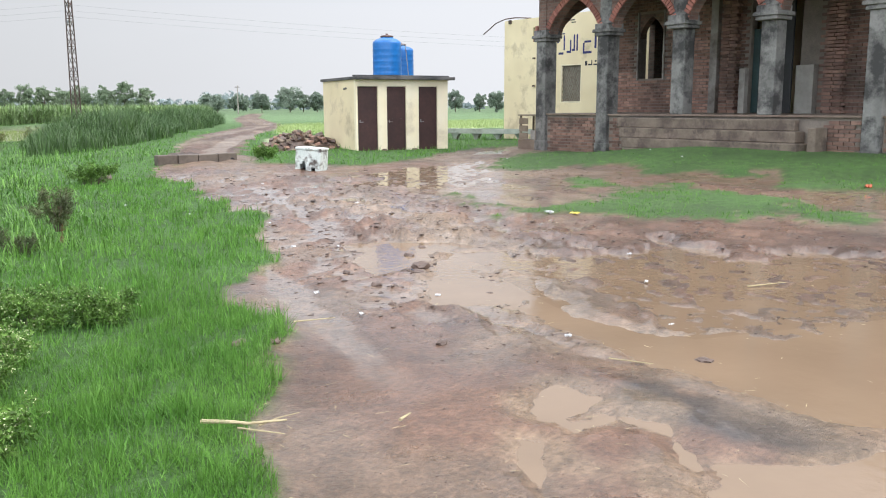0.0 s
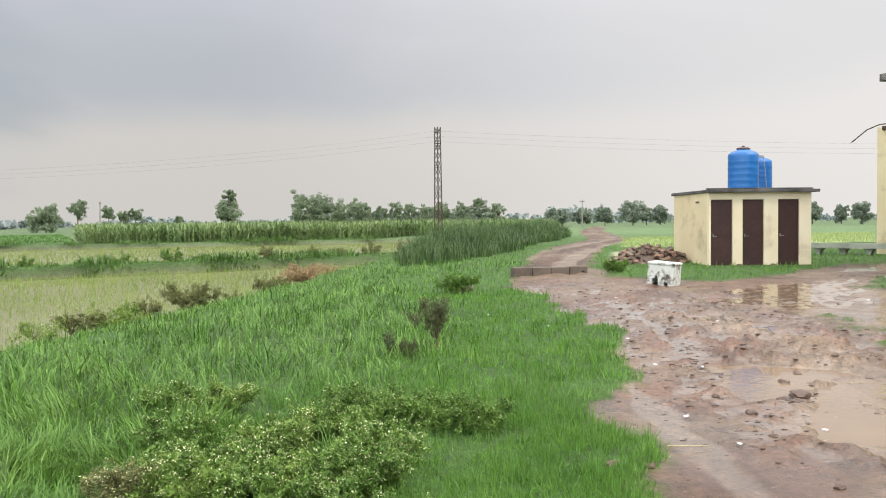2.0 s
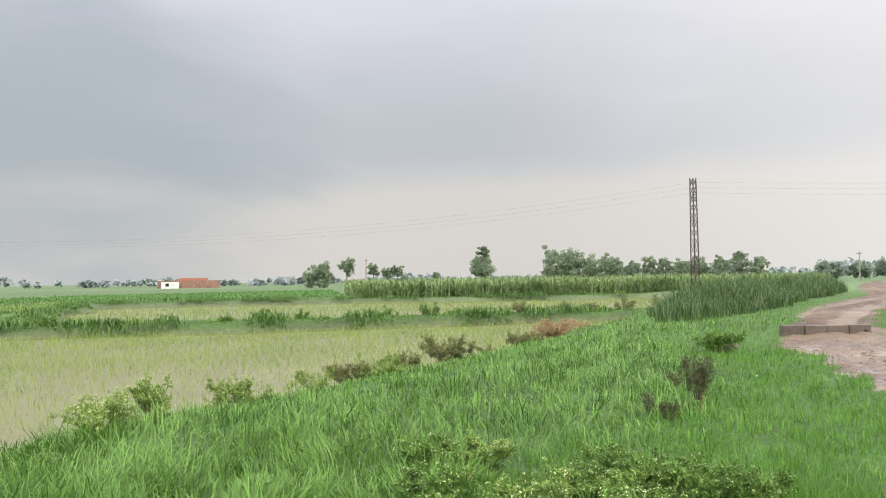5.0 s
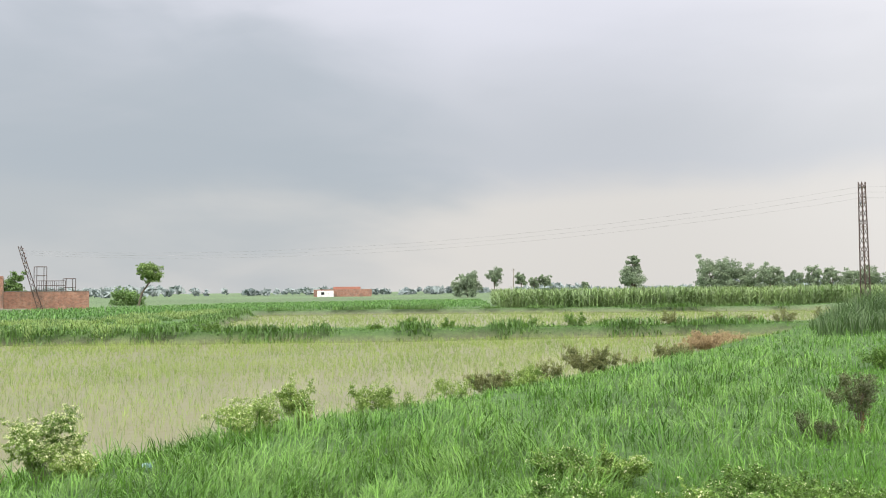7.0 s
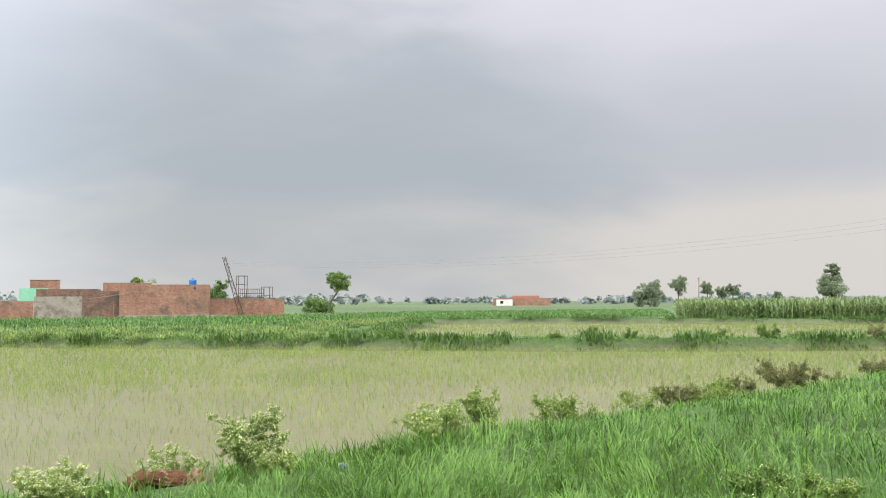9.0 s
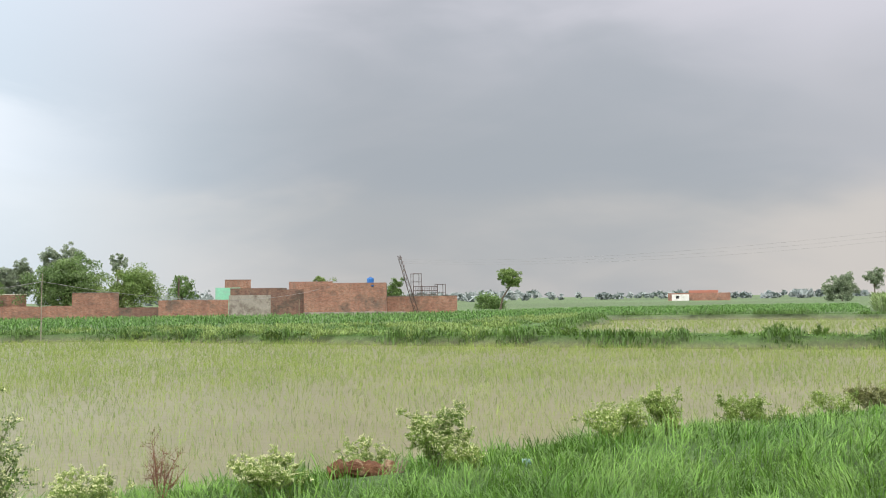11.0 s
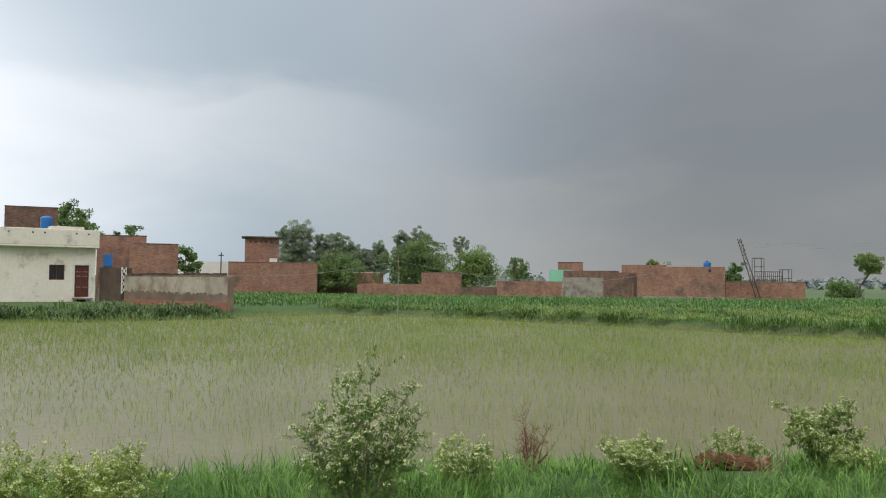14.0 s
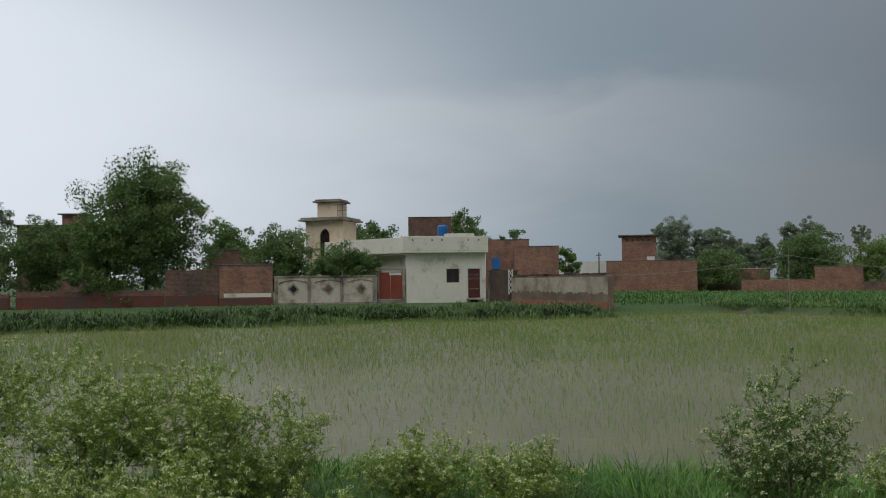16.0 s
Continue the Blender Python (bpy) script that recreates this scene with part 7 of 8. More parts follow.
def build_stair_tower():
    ang = math.degrees(math.atan2(13.7 - 10.4, -67.0 + 67.6))
    ob = thing("stair_tower", pose(-67.6, 10.4, 0, 0, 0, ang - 22), "cream stair tower with an arched opening and overhanging slabs", "tower")
    w = 3.15
    bm = bmesh.new()
    pts = [(1.62 + px, 5.25 + pz) for px, pz in arch_profile(0.40, 0.5)]
    prism(bm, [(0, -0.1), (1.22, -0.1), (1.22, 5.25), *pts, (2.02, 5.25), (2.02, -0.1), (w, -0.1), (w, 6.33), (0, 6.33)], 0, 0.25)
    part("front_wall", bm, M_TOWER, ob)
    part("side_wall", boxes((0, 0.253, -0.1, 0.25, 3.0, 6.33)), M_TOWER, ob)
    part("side_wall", boxes((w - 0.25, 0.253, -0.1, w, 3.0, 6.33)), M_TOWER, ob)
    part("back_wall", boxes((0.253, 2.75, -0.1, w - 0.253, 3.0, 6.33)), M_TOWER, ob)
    # Black panel painted as the stairwell's shade behind the arch.
    part("opening_back", boxes((1.1, 0.26, 3.0, 2.15, 0.30, 5.9)), M_DARK, ob)
    part("arch_trim", boxes((1.10, -0.05, 3.0, 1.21, -0.003, 5.25), (2.03, -0.05, 3.0, 2.14, -0.003, 5.25)), M_CREAM, ob)
    part("grille", boxes(*[(1.25 + k * 0.13, 0.1, 3.0, 1.27 + k * 0.13, 0.12, 5.6) for k in range(6)]), M_IRON, ob)
    part("lower_slab", boxes((-0.45, -0.5, 6.333, w + 0.45, 3.45, 6.47), (-0.30, -0.35, 6.473, w + 0.30, 3.3, 6.62), bevel=0.03), M_CEMENT, ob)
    part("upper_room", boxes((0.75, 0.6, 6.623, 2.55, 2.3, 7.85), bevel=0.02), M_TOWER, ob)
    part("upper_slab", boxes((0.45, 0.3, 7.853, 2.85, 2.6, 7.97), (0.6, 0.45, 7.973, 2.7, 2.45, 8.1), bevel=0.03), M_CEMENT, ob)
    bm = bmesh.new()
    for x in (2.6, 3.0, 3.35):
        tube(bm, (x, 0.3, 6.62), (x, 0.3, 7.65), 0.02, n=6)
    tube(bm, (2.55, 0.3, 7.62), (3.35, 0.3, 7.62), 0.02, n=6)
    tube(bm, (2.55, 0.3, 7.15), (3.35, 0.3, 7.15), 0.015, n=6)
    part("railing", bm, M_IRON, ob)
    part("ledge", boxes((-0.25, 0.6, 4.6, -0.003, 1.4, 4.72), (-0.35, 0.5, 5.0, -0.003, 1.5, 5.1), bevel=0.01), M_REDBAND, ob)


build_stair_tower()
block_house("brick_house", (-73.5, 20.5), (-72.4, 24.2), 4, -0.1, 7.2, M_FARBRICK_DARK, "dark brick roof room above the white house", coping=M_CONCRETE)
water_tank(-67.0, 21.6, 4.95, 0.42, 1.25, "small blue plastic water tank on a house roof")
plain = block_house("brick_house", (-67.6, 25.6), (-66.2, 29.0), 6, -0.1, 4.9, M_FARBRICK, "unplastered brick house with a dark coping", coping=M_CONCRETE)
plain = block_house("brick_house", (-62.9, 26.3), (-61.6, 29.5), 5, -0.1, 4.14, M_FARBRICK, "unplastered brick house front beside a dark gateway", coping=M_CONCRETE)


def build_dark_gate():
    ob = thing("yard_gateway", pose(-57.6, 22.0, 0, 0, 0, 28), "dark iron yard gate with a white lattice leaf", "gate")
    part("gate_leaf", boxes((0.0, 0.1, 0.0, 1.7, 0.16, 2.25), bevel=0.01), M_RUSTSHEET, ob, "dark brown sheet-iron leaf")
    part("gate_leaf", boxes((1.72, 0.1, 0.0, 2.6, 0.16, 2.2), bevel=0.01), M_IRON, ob)
    bm = bmesh.new()
    for k in range(4):
        z = 0.55 + k * 0.42
        tube(bm, (1.80, 0.07, z), (2.12, 0.07, z + 0.42), 0.035, n=6)
        tube(bm, (2.12, 0.07, z), (1.80, 0.07, z + 0.42), 0.035, n=6)
    for x in (1.78, 2.14):
        tube(bm, (x, 0.07, 0.5), (x, 0.07, 2.26), 0.035, n=6)
    part("lattice", bm, M_WHITE, ob, "white-painted iron lattice")
    part("post", boxes((2.62, 0.0, -0.4, 2.85, 0.3, 2.3), bevel=0.02), M_FARBRICK, ob)
    part("post", boxes((-0.12, 0.0, -0.4, -0.02, 0.3, 2.3), bevel=0.02), M_CEMENT, ob)
    part("threshold", boxes((-0.02, 0.05, -0.5, 2.618, 0.25, -0.003)), M_MUDPLASTER, ob)


build_dark_gate()
_bm = boxes((-0.32, 0, 0, 0.26, 0.06, 0.85), (-0.32, 0.061, 0.0, 0.26, 0.5, 0.06), bevel=0.02)
bmesh.ops.transform(_bm, matrix=Matrix.Rotation(radians(-8), 4, "X"), verts=_bm.verts)
_sheet = solo("blue_tarpaulin", from_bm("blue_tarpaulin", _bm, M_TANK), "faded blue tarpaulin hung over a gate", "tarpaulin", pose(-57.35, 22.5, 2.3, 0, 0, 70))


def ragged_sheet(x0, x1, za, zb):
    """A thin coat of plaster with a broken lower edge."""
    bm = bmesh.new()
    n = 120
    low = [(x0 + (x1 - x0) * k / n, za + 0.3 * float(fnoise(k * 0.23, 3.3, 1.0, 5, 12) - 0.5) + 0.13 * rs.rand()) for k in range(n + 1)]
    prism(bm, low + [(x1, zb), (x0, zb)], -0.016, -0.004)
    return bm


def build_plaster_wall():
    ob, w = yard_wall("boundary_wall", (-51.5, 21.2), (-39.9, 21.8), -0.7, 1.70, M_MUDPLASTER, "thick plastered boundary wall, damp-stained, with a crumbling red base", (0.30, M_BRICK_RED), ragged=0.10, t=0.35)
    part("plaster_face", ragged_sheet(0.02, w - 0.02, 0.70, 1.64), M_DAMPPLASTER, ob, "pale damp-streaked plaster")
    bm = bmesh.new()
    for k in range(40):
        x = rs.rand() * (w - 0.3)
        box(bm, x, 0.02, 1.70 + rs.rand() * 0.05, x + 0.2 + 0.2 * rs.rand(), 0.3, 1.80 + rs.rand() * 0.06)
    part("loose_coping", bm, M_CLOD, ob, "mud and loose bricks along the top")


build_plaster_wall()
block_house("white_shed", (-90, 38.5), (-84.4, 47.8), 6, -0.1, 3.5, M_WHITE, "long plain white shed behind the village wall", category="shed")
block_house("brick_house", (-80.0, 43.9), (-75.2, 51.7), 7, -0.3, 3.34, M_FARBRICK, "long plain brick house at the edge of the crops", holes=((5.5, 2.5, 5.6, 2.6),), coping=M_FARBRICK_DARK)
_t, _ = block_house("brick_tower", (-80.9, 46.3), (-79.1, 49.4), 3.2, 3.0, 6.05, M_FARBRICK, "square brick roof tower with a row of vents under its slab", holes=[(0.5 + 0.55 * k, 5.5, 0.68 + 0.55 * k, 5.75) for k in range(5)], slab=True, category="tower")
part("white_plate", boxes((2.6, -0.03, 3.35, 3.4, -0.003, 3.85)), M_WHITE, _t)
block_house("brick_house", (-80.1, 59.9), (-77.8, 62.8), 5, -0.1, 2.45, M_FARBRICK, "low brick house with a pale roof edge among trees", coping=M_WHITEWASH)
yard_wall("boundary_wall", (-82.2, 56.0), (-79.1, 61.0), -0.3, 1.3, M_FARBRICK_DARK, "low dark brick wall under trees", ragged=0.1)
yard_wall("boundary_wall", (-72.0, 54.6), (-67.5, 59.6), -0.3, 1.22, M_FARBRICK, "low brick wall at the edge of the crops", ragged=0.1)
block_house("brick_house", (-67.5, 59.6), (-64.6, 62.7), 4, -0.3, 2.46, M_FARBRICK, "small square brick house beside a pale tree", coping=M_CONCRETE)
yard_wall("boundary_wall", (-64.6, 62.7), (-59.2, 66.0), -0.3, 1.0, M_FARBRICK_DARK, "low dark wall in the shade of a tree")
yard_wall("boundary_wall", (-59.2, 62.4), (-54.3, 66.7), -0.4, 1.67, M_FARBRICK, "long plain brick wall facing the crops", ragged=0.05)
yard_wall("boundary_wall", (-54.28, 66.72), (-50.9, 68.9), -0.4, 2.08, M_CEMENT, "grey plastered stretch of village wall", ragged=0.03)
yard_wall("boundary_wall", (-50.88, 68.92), (-47.65, 70.9), -0.4, 2.60, M_FARBRICK_DARK, "dark weathered stretch of brick village wall", ragged=0.08)
block_house("brick_house", (-47.6, 69.8), (-40.5, 73.6), 6, -0.4, 3.17, M_FARBRICK, "big plain red brick house with small high vents", holes=((2.2, 2.75, 2.6, 3.0), (6.6, 2.7, 6.85, 2.95)), band=(0.34, M_CEMENT))
yard_wall("boundary_wall", (-40.6, 73.2), (-38.6, 74.2), -0.4, 0.3, M_CEMENT, "low grey plaster plinth beside the brick house")
block_house("brick_house", (-53.1, 75.1), (-49.3, 77.7), 5, -0.2, 3.5, M_FARBRICK, "brick house top showing over the village wall", holes=((2.6, 2.7, 3.2, 3.2),))
block_house("mint_house", (-70.7, 84.3), (-68.3, 86.2), 4, -0.2, 3.2, M_MINT, "bright mint-green painted house among brick ones")
block_house("brick_house", (-74.9, 91.2), (-72.2, 93.3), 4, -0.2, 4.33, M_FARBRICK, "plain brick upper room behind the mint house", coping=M_FARBRICK_DARK)
block_house("brick_house", (-66.5, 82.0), (-61.0, 85.0), 4, -0.2, 3.05, M_FARBRICK_DARK, "low brick house behind the village wall")
_h, _w2 = block_house("brick_house", (-43.3, 78.9), (-37.5, 84.0), 6, -0.3, 1.80, M_FARBRICK, "low brick house with steel frames on its roof", coping=M_CONCRETE)
for _x0, _x1, _z1 in ((3.0, 3.9, 4.25), (5.7, 6.6, 3.1)):
    _bm = bmesh.new()
    for _x in (_x0, _x1):
        for _y in (0.6, 1.6):
            tube(_bm, (_x, _y, 1.45), (_x, _y, _z1), 0.035, n=5)
        tube(_bm, (_x, 0.6, _z1 - 0.03), (_x, 1.6, _z1 - 0.03), 0.03, n=5)
    for _y in (0.6, 1.6):
        tube(_bm, (_x0, _y, _z1 - 0.03), (_x1, _y, _z1 - 0.03), 0.03, n=5)
        tube(_bm, (_x0, _y, _z1 - 0.9), (_x1, _y, _z1 - 0.9), 0.025, n=5)
    part("steel_frame", _bm, M_IRON, _h)
_bm = bmesh.new()
for _k in range(14):
    tube(_bm, (3.0 + _k * 0.2, 0.5, 1.85), (3.0 + _k * 0.2, 0.5, 2.85), 0.022, n=4)
for _z in (1.95, 2.4, 2.85):
    tube(_bm, (3.0, 0.5, _z), (5.7, 0.5, _z), 0.03, n=4)
part("roof_railing", _bm, M_IRON, _h)
water_tank(-43.2, 75.2, 2.85, 0.36, 0.95, "small blue plastic water tank on a brick house roof")
block_house("farm_house", (-48, 266), (-30, 268.5), 12, -0.2, 2.3, M_FARBRICK, "low reddish farm buildings far across the fields", category="farm")
block_house("farm_house", (-46.5, 264), (-41.5, 264.8), 6, -0.2, 1.9, M_WHITE, "small white farm room far across the fields", category="farm", holes=((1.2, 0.6, 2.2, 1.5),))
block_house("farm_house", (-42, 267.3), (-33.5, 268.4), 8, 2.3, 3.1, M_BRICK_RED, "pale red roof room of a far farm", category="farm")


# ---------------------------------------------------------------- trees
tree(-64.3, -1.4, 9.9, 7.6, M_TREE_DARK, "big spreading dark green tree behind the boundary wall", 0.22, 34, 15000, 0.24, zlow=1.5)
tree(-62.9, -4.6, 6.2, 4.6, M_TREE, "leafy tree leaning against a bigger one", 0.2, 14, 4200, 0.24, zlow=0.5)
tree(-65.8, -8.5, 5.7, 5.6, M_TREE_DARK, "low dark broad tree behind the boundary wall", 0.2, 16, 5200, 0.24, zlow=1.3)
tree(-66.5, -13.5, 6.8, 6.0, M_TREE_DARK, "low dark broad tree behind the boundary wall", 0.2, 16, 5200, 0.24, zlow=1.3)
tree(-82, -15.5, 9.6, 6.0, M_TREE_GREY, "tall pale feathery tree at the village edge", 0.35, 16, 3600, 0.28)
tree(-62.4, 7.8, 5.2, 4.4, M_TREE_DARK, "dense green garden tree behind the plastered wall", 0.2, 18, 6500, 0.22, zlow=0.8)
tree(-59.5, 12.9, 3.4, 2.8, M_TREE, "leafy creeper spilling over the garden wall", 0.2, 14, 2600, 0.17, zlow=1.9, name="creeper")
tree(-59.5, 11.6, 3.9, 2.8, M_TREE, "leafy creeper with red blooms over the garden wall", 0.2, 12, 2000, 0.17, zlow=1.8, name="creeper")
tree(-59.5, 10.4, 3.0, 2.0, M_TREE_DARK, "leafy creeper spilling over the garden wall", 0.2, 8, 1100, 0.17, zlow=1.9, name="creeper")
tree(-85.2, 5.8, 7.0, 5.4, M_TREE, "rounded green tree behind the village roofs", 0.3, 14, 3000, 0.32)
tree(-88, 20.6, 7.4, 6.2, M_TREE_DARK, "rounded dark tree behind the stair tower", 0.3, 14, 3000, 0.34)
tree(-86, 25.4, 7.6, 2.4, M_TREE, "slim tree behind the white house", 0.4, 8, 900, 0.3)
tree(-77.7, 27.0, 8.3, 4.8, M_TREE, "feathery tree behind the roof room", 0.4, 13, 1900, 0.28)
tree(-80, 33.2, 7.0, 2.6, M_TREE, "thin tree behind brick houses", 0.5, 7, 500, 0.28)
tree(-76.5, 37.6, 4.7, 2.4, M_TREE, "small green tree beside the white shed", 0.3, 8, 1400, 0.25)
for _x, _y, _h, _w in ((-118.5, 75.8, 9.4, 5.2), (-118, 78.2, 10.4, 5.6), (-117.5, 81.8, 8.4, 4.6), (-117, 84.6, 9.0, 4.4), (-116.8, 87.6, 7.4, 4.6), (-116.5, 90.4, 6.6, 4.0), (-116, 93.0, 7.6, 3.4), (-112.5, 95.5, 9.6, 4.2), (-111.5, 98.0, 9.8, 4.4)):
    tree(_x, _y, _h * 1.12, _w * 0.72, M_TREE_GREY, "tall slim grey-green eucalyptus behind the village", 0.25, 16, 4600, 0.27, "column", M_PALEBARK, name="eucalyptus", group="eucalyptus row")
tree(-79.8, 57.0, 4.3, 5.2, M_TREE_DARK, "low dark tree among brick walls", 0.2, 14, 3200, 0.28, zlow=0.6)
tree(-82.5, 60.0, 4.0, 4.6, M_TREE_DARK, "low dark tree among brick walls", 0.2, 12, 2600, 0.28, zlow=0.6)
tree(-74.0, 64.5, 6.0, 6.6, M_TREE_DARK, "dense dark rounded tree over the brick houses", 0.2, 24, 8000, 0.27, zlow=1.2)
tree(-66.6, 66.4, 4.7, 5.8, M_TREE_LIGHT, "light green rounded tree leaning over brick walls", 0.25, 20, 5200, 0.24, zlow=1.0)
tree(-77.5, 75, 7.4, 2.2, M_TREE_GREY, "slim pale tree top behind the dark tree", 0.6, 6, 500, 0.3)
tree(-83, 92, 5.0, 3.4, M_TREE, "small rounded tree behind the mint house", 0.3, 8, 1100, 0.3)
tree(-52.6, 80.5, 4.2, 3.2, M_TREE_LIGHT, "small leafy tree top over the brick house", 0.3, 8, 1100, 0.28)
tree(-45.2, 84.0, 3.9, 2.8, M_TREE, "small leafy tree beside the low brick house", 0.3, 9, 1600, 0.24, zlow=0.6)
tree(-36.2, 93.2, 4.9, 3.0, M_TREE_LIGHT, "lone bent tree with a flat tuft of leaves", 0.58, 12, 2200, 0.22, "umbrella", M_BARK, (1.25, 0.3))
# trees beyond the paddies; their pale leaf colours carry the haze
tree(0.3, 186, 5.0, 6.0, M_TREE_FIELD_HAZED, "rounded field tree beyond the corn", 0.2, 14, 1900, 0.5, group="field trees", zlow=0.6)
tree(6.1, 186, 6.0, 3.8, M_TREE_FIELD_HAZED, "slim-trunked field tree beyond the corn", 0.55, 9, 900, 0.45, "umbrella", group="field trees")
tree(12.2, 190, 5.2, 2.8, M_TREE_FIELD_HAZED, "slim-trunked field tree beyond the corn", 0.5, 7, 600, 0.45, group="field trees")
tree(15.0, 189, 4.2, 2.6, M_TREE_FIELD_HAZED, "slim-trunked field tree beyond the corn", 0.5, 6, 500, 0.45, group="field trees")
tree(17.3, 189, 4.8, 2.8, M_TREE_FIELD_HAZED, "slim-trunked field tree beyond the corn", 0.5, 6, 500, 0.45, group="field trees")
tree(27, 195, 3.4, 1.8, M_TREE_FIELD_HAZED, "slim-trunked field tree beyond the corn", 0.5, 5, 300, 0.45, group="field trees")
tree(34.0, 175, 6.2, 5.4, M_TREE_FIELD_HAZED, "two-tiered field tree beyond the corn", 0.3, 12, 1700, 0.42, group="field trees")
tree(34.4, 175, 8.4, 2.8, M_TREE_FIELD_HAZED, "upper tuft of a two-tiered field tree", 0.7, 5, 600, 0.42, group="field trees", name="tree")
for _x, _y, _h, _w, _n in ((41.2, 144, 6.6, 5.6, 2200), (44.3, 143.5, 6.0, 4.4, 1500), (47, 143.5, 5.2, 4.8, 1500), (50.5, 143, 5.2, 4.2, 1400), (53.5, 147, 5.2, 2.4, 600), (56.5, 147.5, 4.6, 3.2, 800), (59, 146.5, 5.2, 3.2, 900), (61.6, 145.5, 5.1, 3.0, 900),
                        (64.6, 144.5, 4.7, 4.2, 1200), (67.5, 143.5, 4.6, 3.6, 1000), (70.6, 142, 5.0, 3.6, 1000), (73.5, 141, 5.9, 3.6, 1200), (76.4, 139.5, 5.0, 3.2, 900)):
    tree(_x, _y, _h, _w, M_TREE_FIELD_HAZED, "field tree in a row behind the corn", 0.3, 10, _n, 0.40, group="field tree row", zlow=0.5)
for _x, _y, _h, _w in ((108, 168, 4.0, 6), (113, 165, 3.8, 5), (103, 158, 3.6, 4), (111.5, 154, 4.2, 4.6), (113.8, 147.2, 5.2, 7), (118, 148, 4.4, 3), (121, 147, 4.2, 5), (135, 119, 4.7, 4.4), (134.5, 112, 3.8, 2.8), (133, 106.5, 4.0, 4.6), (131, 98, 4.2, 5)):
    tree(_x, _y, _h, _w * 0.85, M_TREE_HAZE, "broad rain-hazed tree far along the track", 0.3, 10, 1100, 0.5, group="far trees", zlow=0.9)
tree(-44.5, 111, 1.4, 4.6, M_TREE, "low dark hedge beside the bent tree", 0.2, 10, 1500, 0.3, zlow=0.0, name="hedge")


# Backdrop of leaf clumps, hazy through its base colour alone.
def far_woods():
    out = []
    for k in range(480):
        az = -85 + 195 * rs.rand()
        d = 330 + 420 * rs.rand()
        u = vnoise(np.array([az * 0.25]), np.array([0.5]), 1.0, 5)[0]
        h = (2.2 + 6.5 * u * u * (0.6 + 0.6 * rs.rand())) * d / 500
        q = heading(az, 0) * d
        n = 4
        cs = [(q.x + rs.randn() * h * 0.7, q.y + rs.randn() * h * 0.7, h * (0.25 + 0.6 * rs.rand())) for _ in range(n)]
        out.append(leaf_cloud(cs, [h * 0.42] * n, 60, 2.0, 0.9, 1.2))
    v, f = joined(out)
    solo("distant_woods", mesh_from("distant_woods", v, f, M_FARTREE_HAZED), "grey-green line of distant trees in rain haze", "woods", kind="stuff")


far_woods()

# ---------------------------------------------------------------- weeds along the bank
shrub(-4.15, 2.95, 1.14, 0.76, M_BUSHLEAF, "leggy white-flowered weed bush at the water's edge", 4600, 0.025, 1700, 17)
shrub(-3.35, 7.1, 0.78, 0.68, M_WEEDMID, "bushy white-flowered weed at the water's edge", 4200, 0.028, 1600, 15)
shrub(-3.0, 6.9, 0.35, 0.55, M_PALELEAF, "low white-flowered weed at the water's edge", 900, 0.035, 500, 8)
shrub(-4.1, 7.0, 0.4, 0.6, M_PALELEAF, "low white-flowered weed at the water's edge", 800, 0.035, 500, 8)
shrub(-4.8, 5.15, 0.72, 0.40, M_DRYLEAF, "dead red-brown weed stalks on the bank", 60, 0.03, 0, 10, M_DEADSTEM, "dead_weed")
shrub(-3.9, 5.35, 0.42, 0.75, M_PALELEAF, "low spreading white-flowered weed on the bank", 2400, 0.028, 1100, 12)
shrub(-4.65, 4.25, 0.42, 0.62, M_PALELEAF, "low spreading white-flowered weed on the bank", 1600, 0.028, 800, 10)
shrub(-2.2, 9.35, 0.45, 0.8, M_PALELEAF, "pale feathery weed bush beside the paddy", 1800, 0.045, 700, 12)
shrub(-1.72, 9.4, 0.55, 0.4, M_PALELEAF, "upright pale weed bush beside the paddy", 1200, 0.045, 300, 9)
shrub(-1.05, 11.1, 0.4, 0.7, M_PALELEAF, "pale feathery weed bush beside the paddy", 1300, 0.05, 300, 10)
shrub(-0.1, 12.6, 0.4, 0.6, M_PALELEAF, "small pale weed beside the paddy", 500, 0.05, 100, 7)
shrub(0.42, 14.2, 0.36, 0.6, M_DRYLEAF, "rounded half-withered weed bush beside the paddy", 1300, 0.055, 100, 12)
shrub(1.05, 15.3, 0.46, 0.85, M_PALELEAF, "rounded pale green weed bush beside the paddy", 1900, 0.055, 200, 12)
shrub(1.6, 15.9, 0.55, 0.45, M_DRYLEAF, "tall thin withered weed beside the paddy", 500, 0.055, 0, 8)
shrub(2.52, 17.3, 0.52, 0.95, M_DRYLEAF, "broad olive weed bush beside the paddy", 2200, 0.06, 0, 14)
shrub(3.8, 19.2, 0.38, 0.35, M_DRYLEAF, "small withered weed beside the paddy", 250, 0.06, 0, 6, M_DEADSTEM)
shrub(5.5, 22.4, 0.42, 0.85, M_DRYLEAF, "rounded olive weed bush beside the paddy", 1300, 0.07, 0, 10)
shrub(7.1, 25.0, 0.42, 1.6, M_DRYGRASS, "clump of dry orange grass beside the paddy", 1600, 0.10, 0, 16, M_DRYGRASS, "dry_grass_clump")
shrub(8.0, 26.4, 0.45, 1.0, M_DRYGRASS, "clump of dry orange grass beside the paddy", 800, 0.10, 0, 12, M_DRYGRASS, "dry_grass_clump")
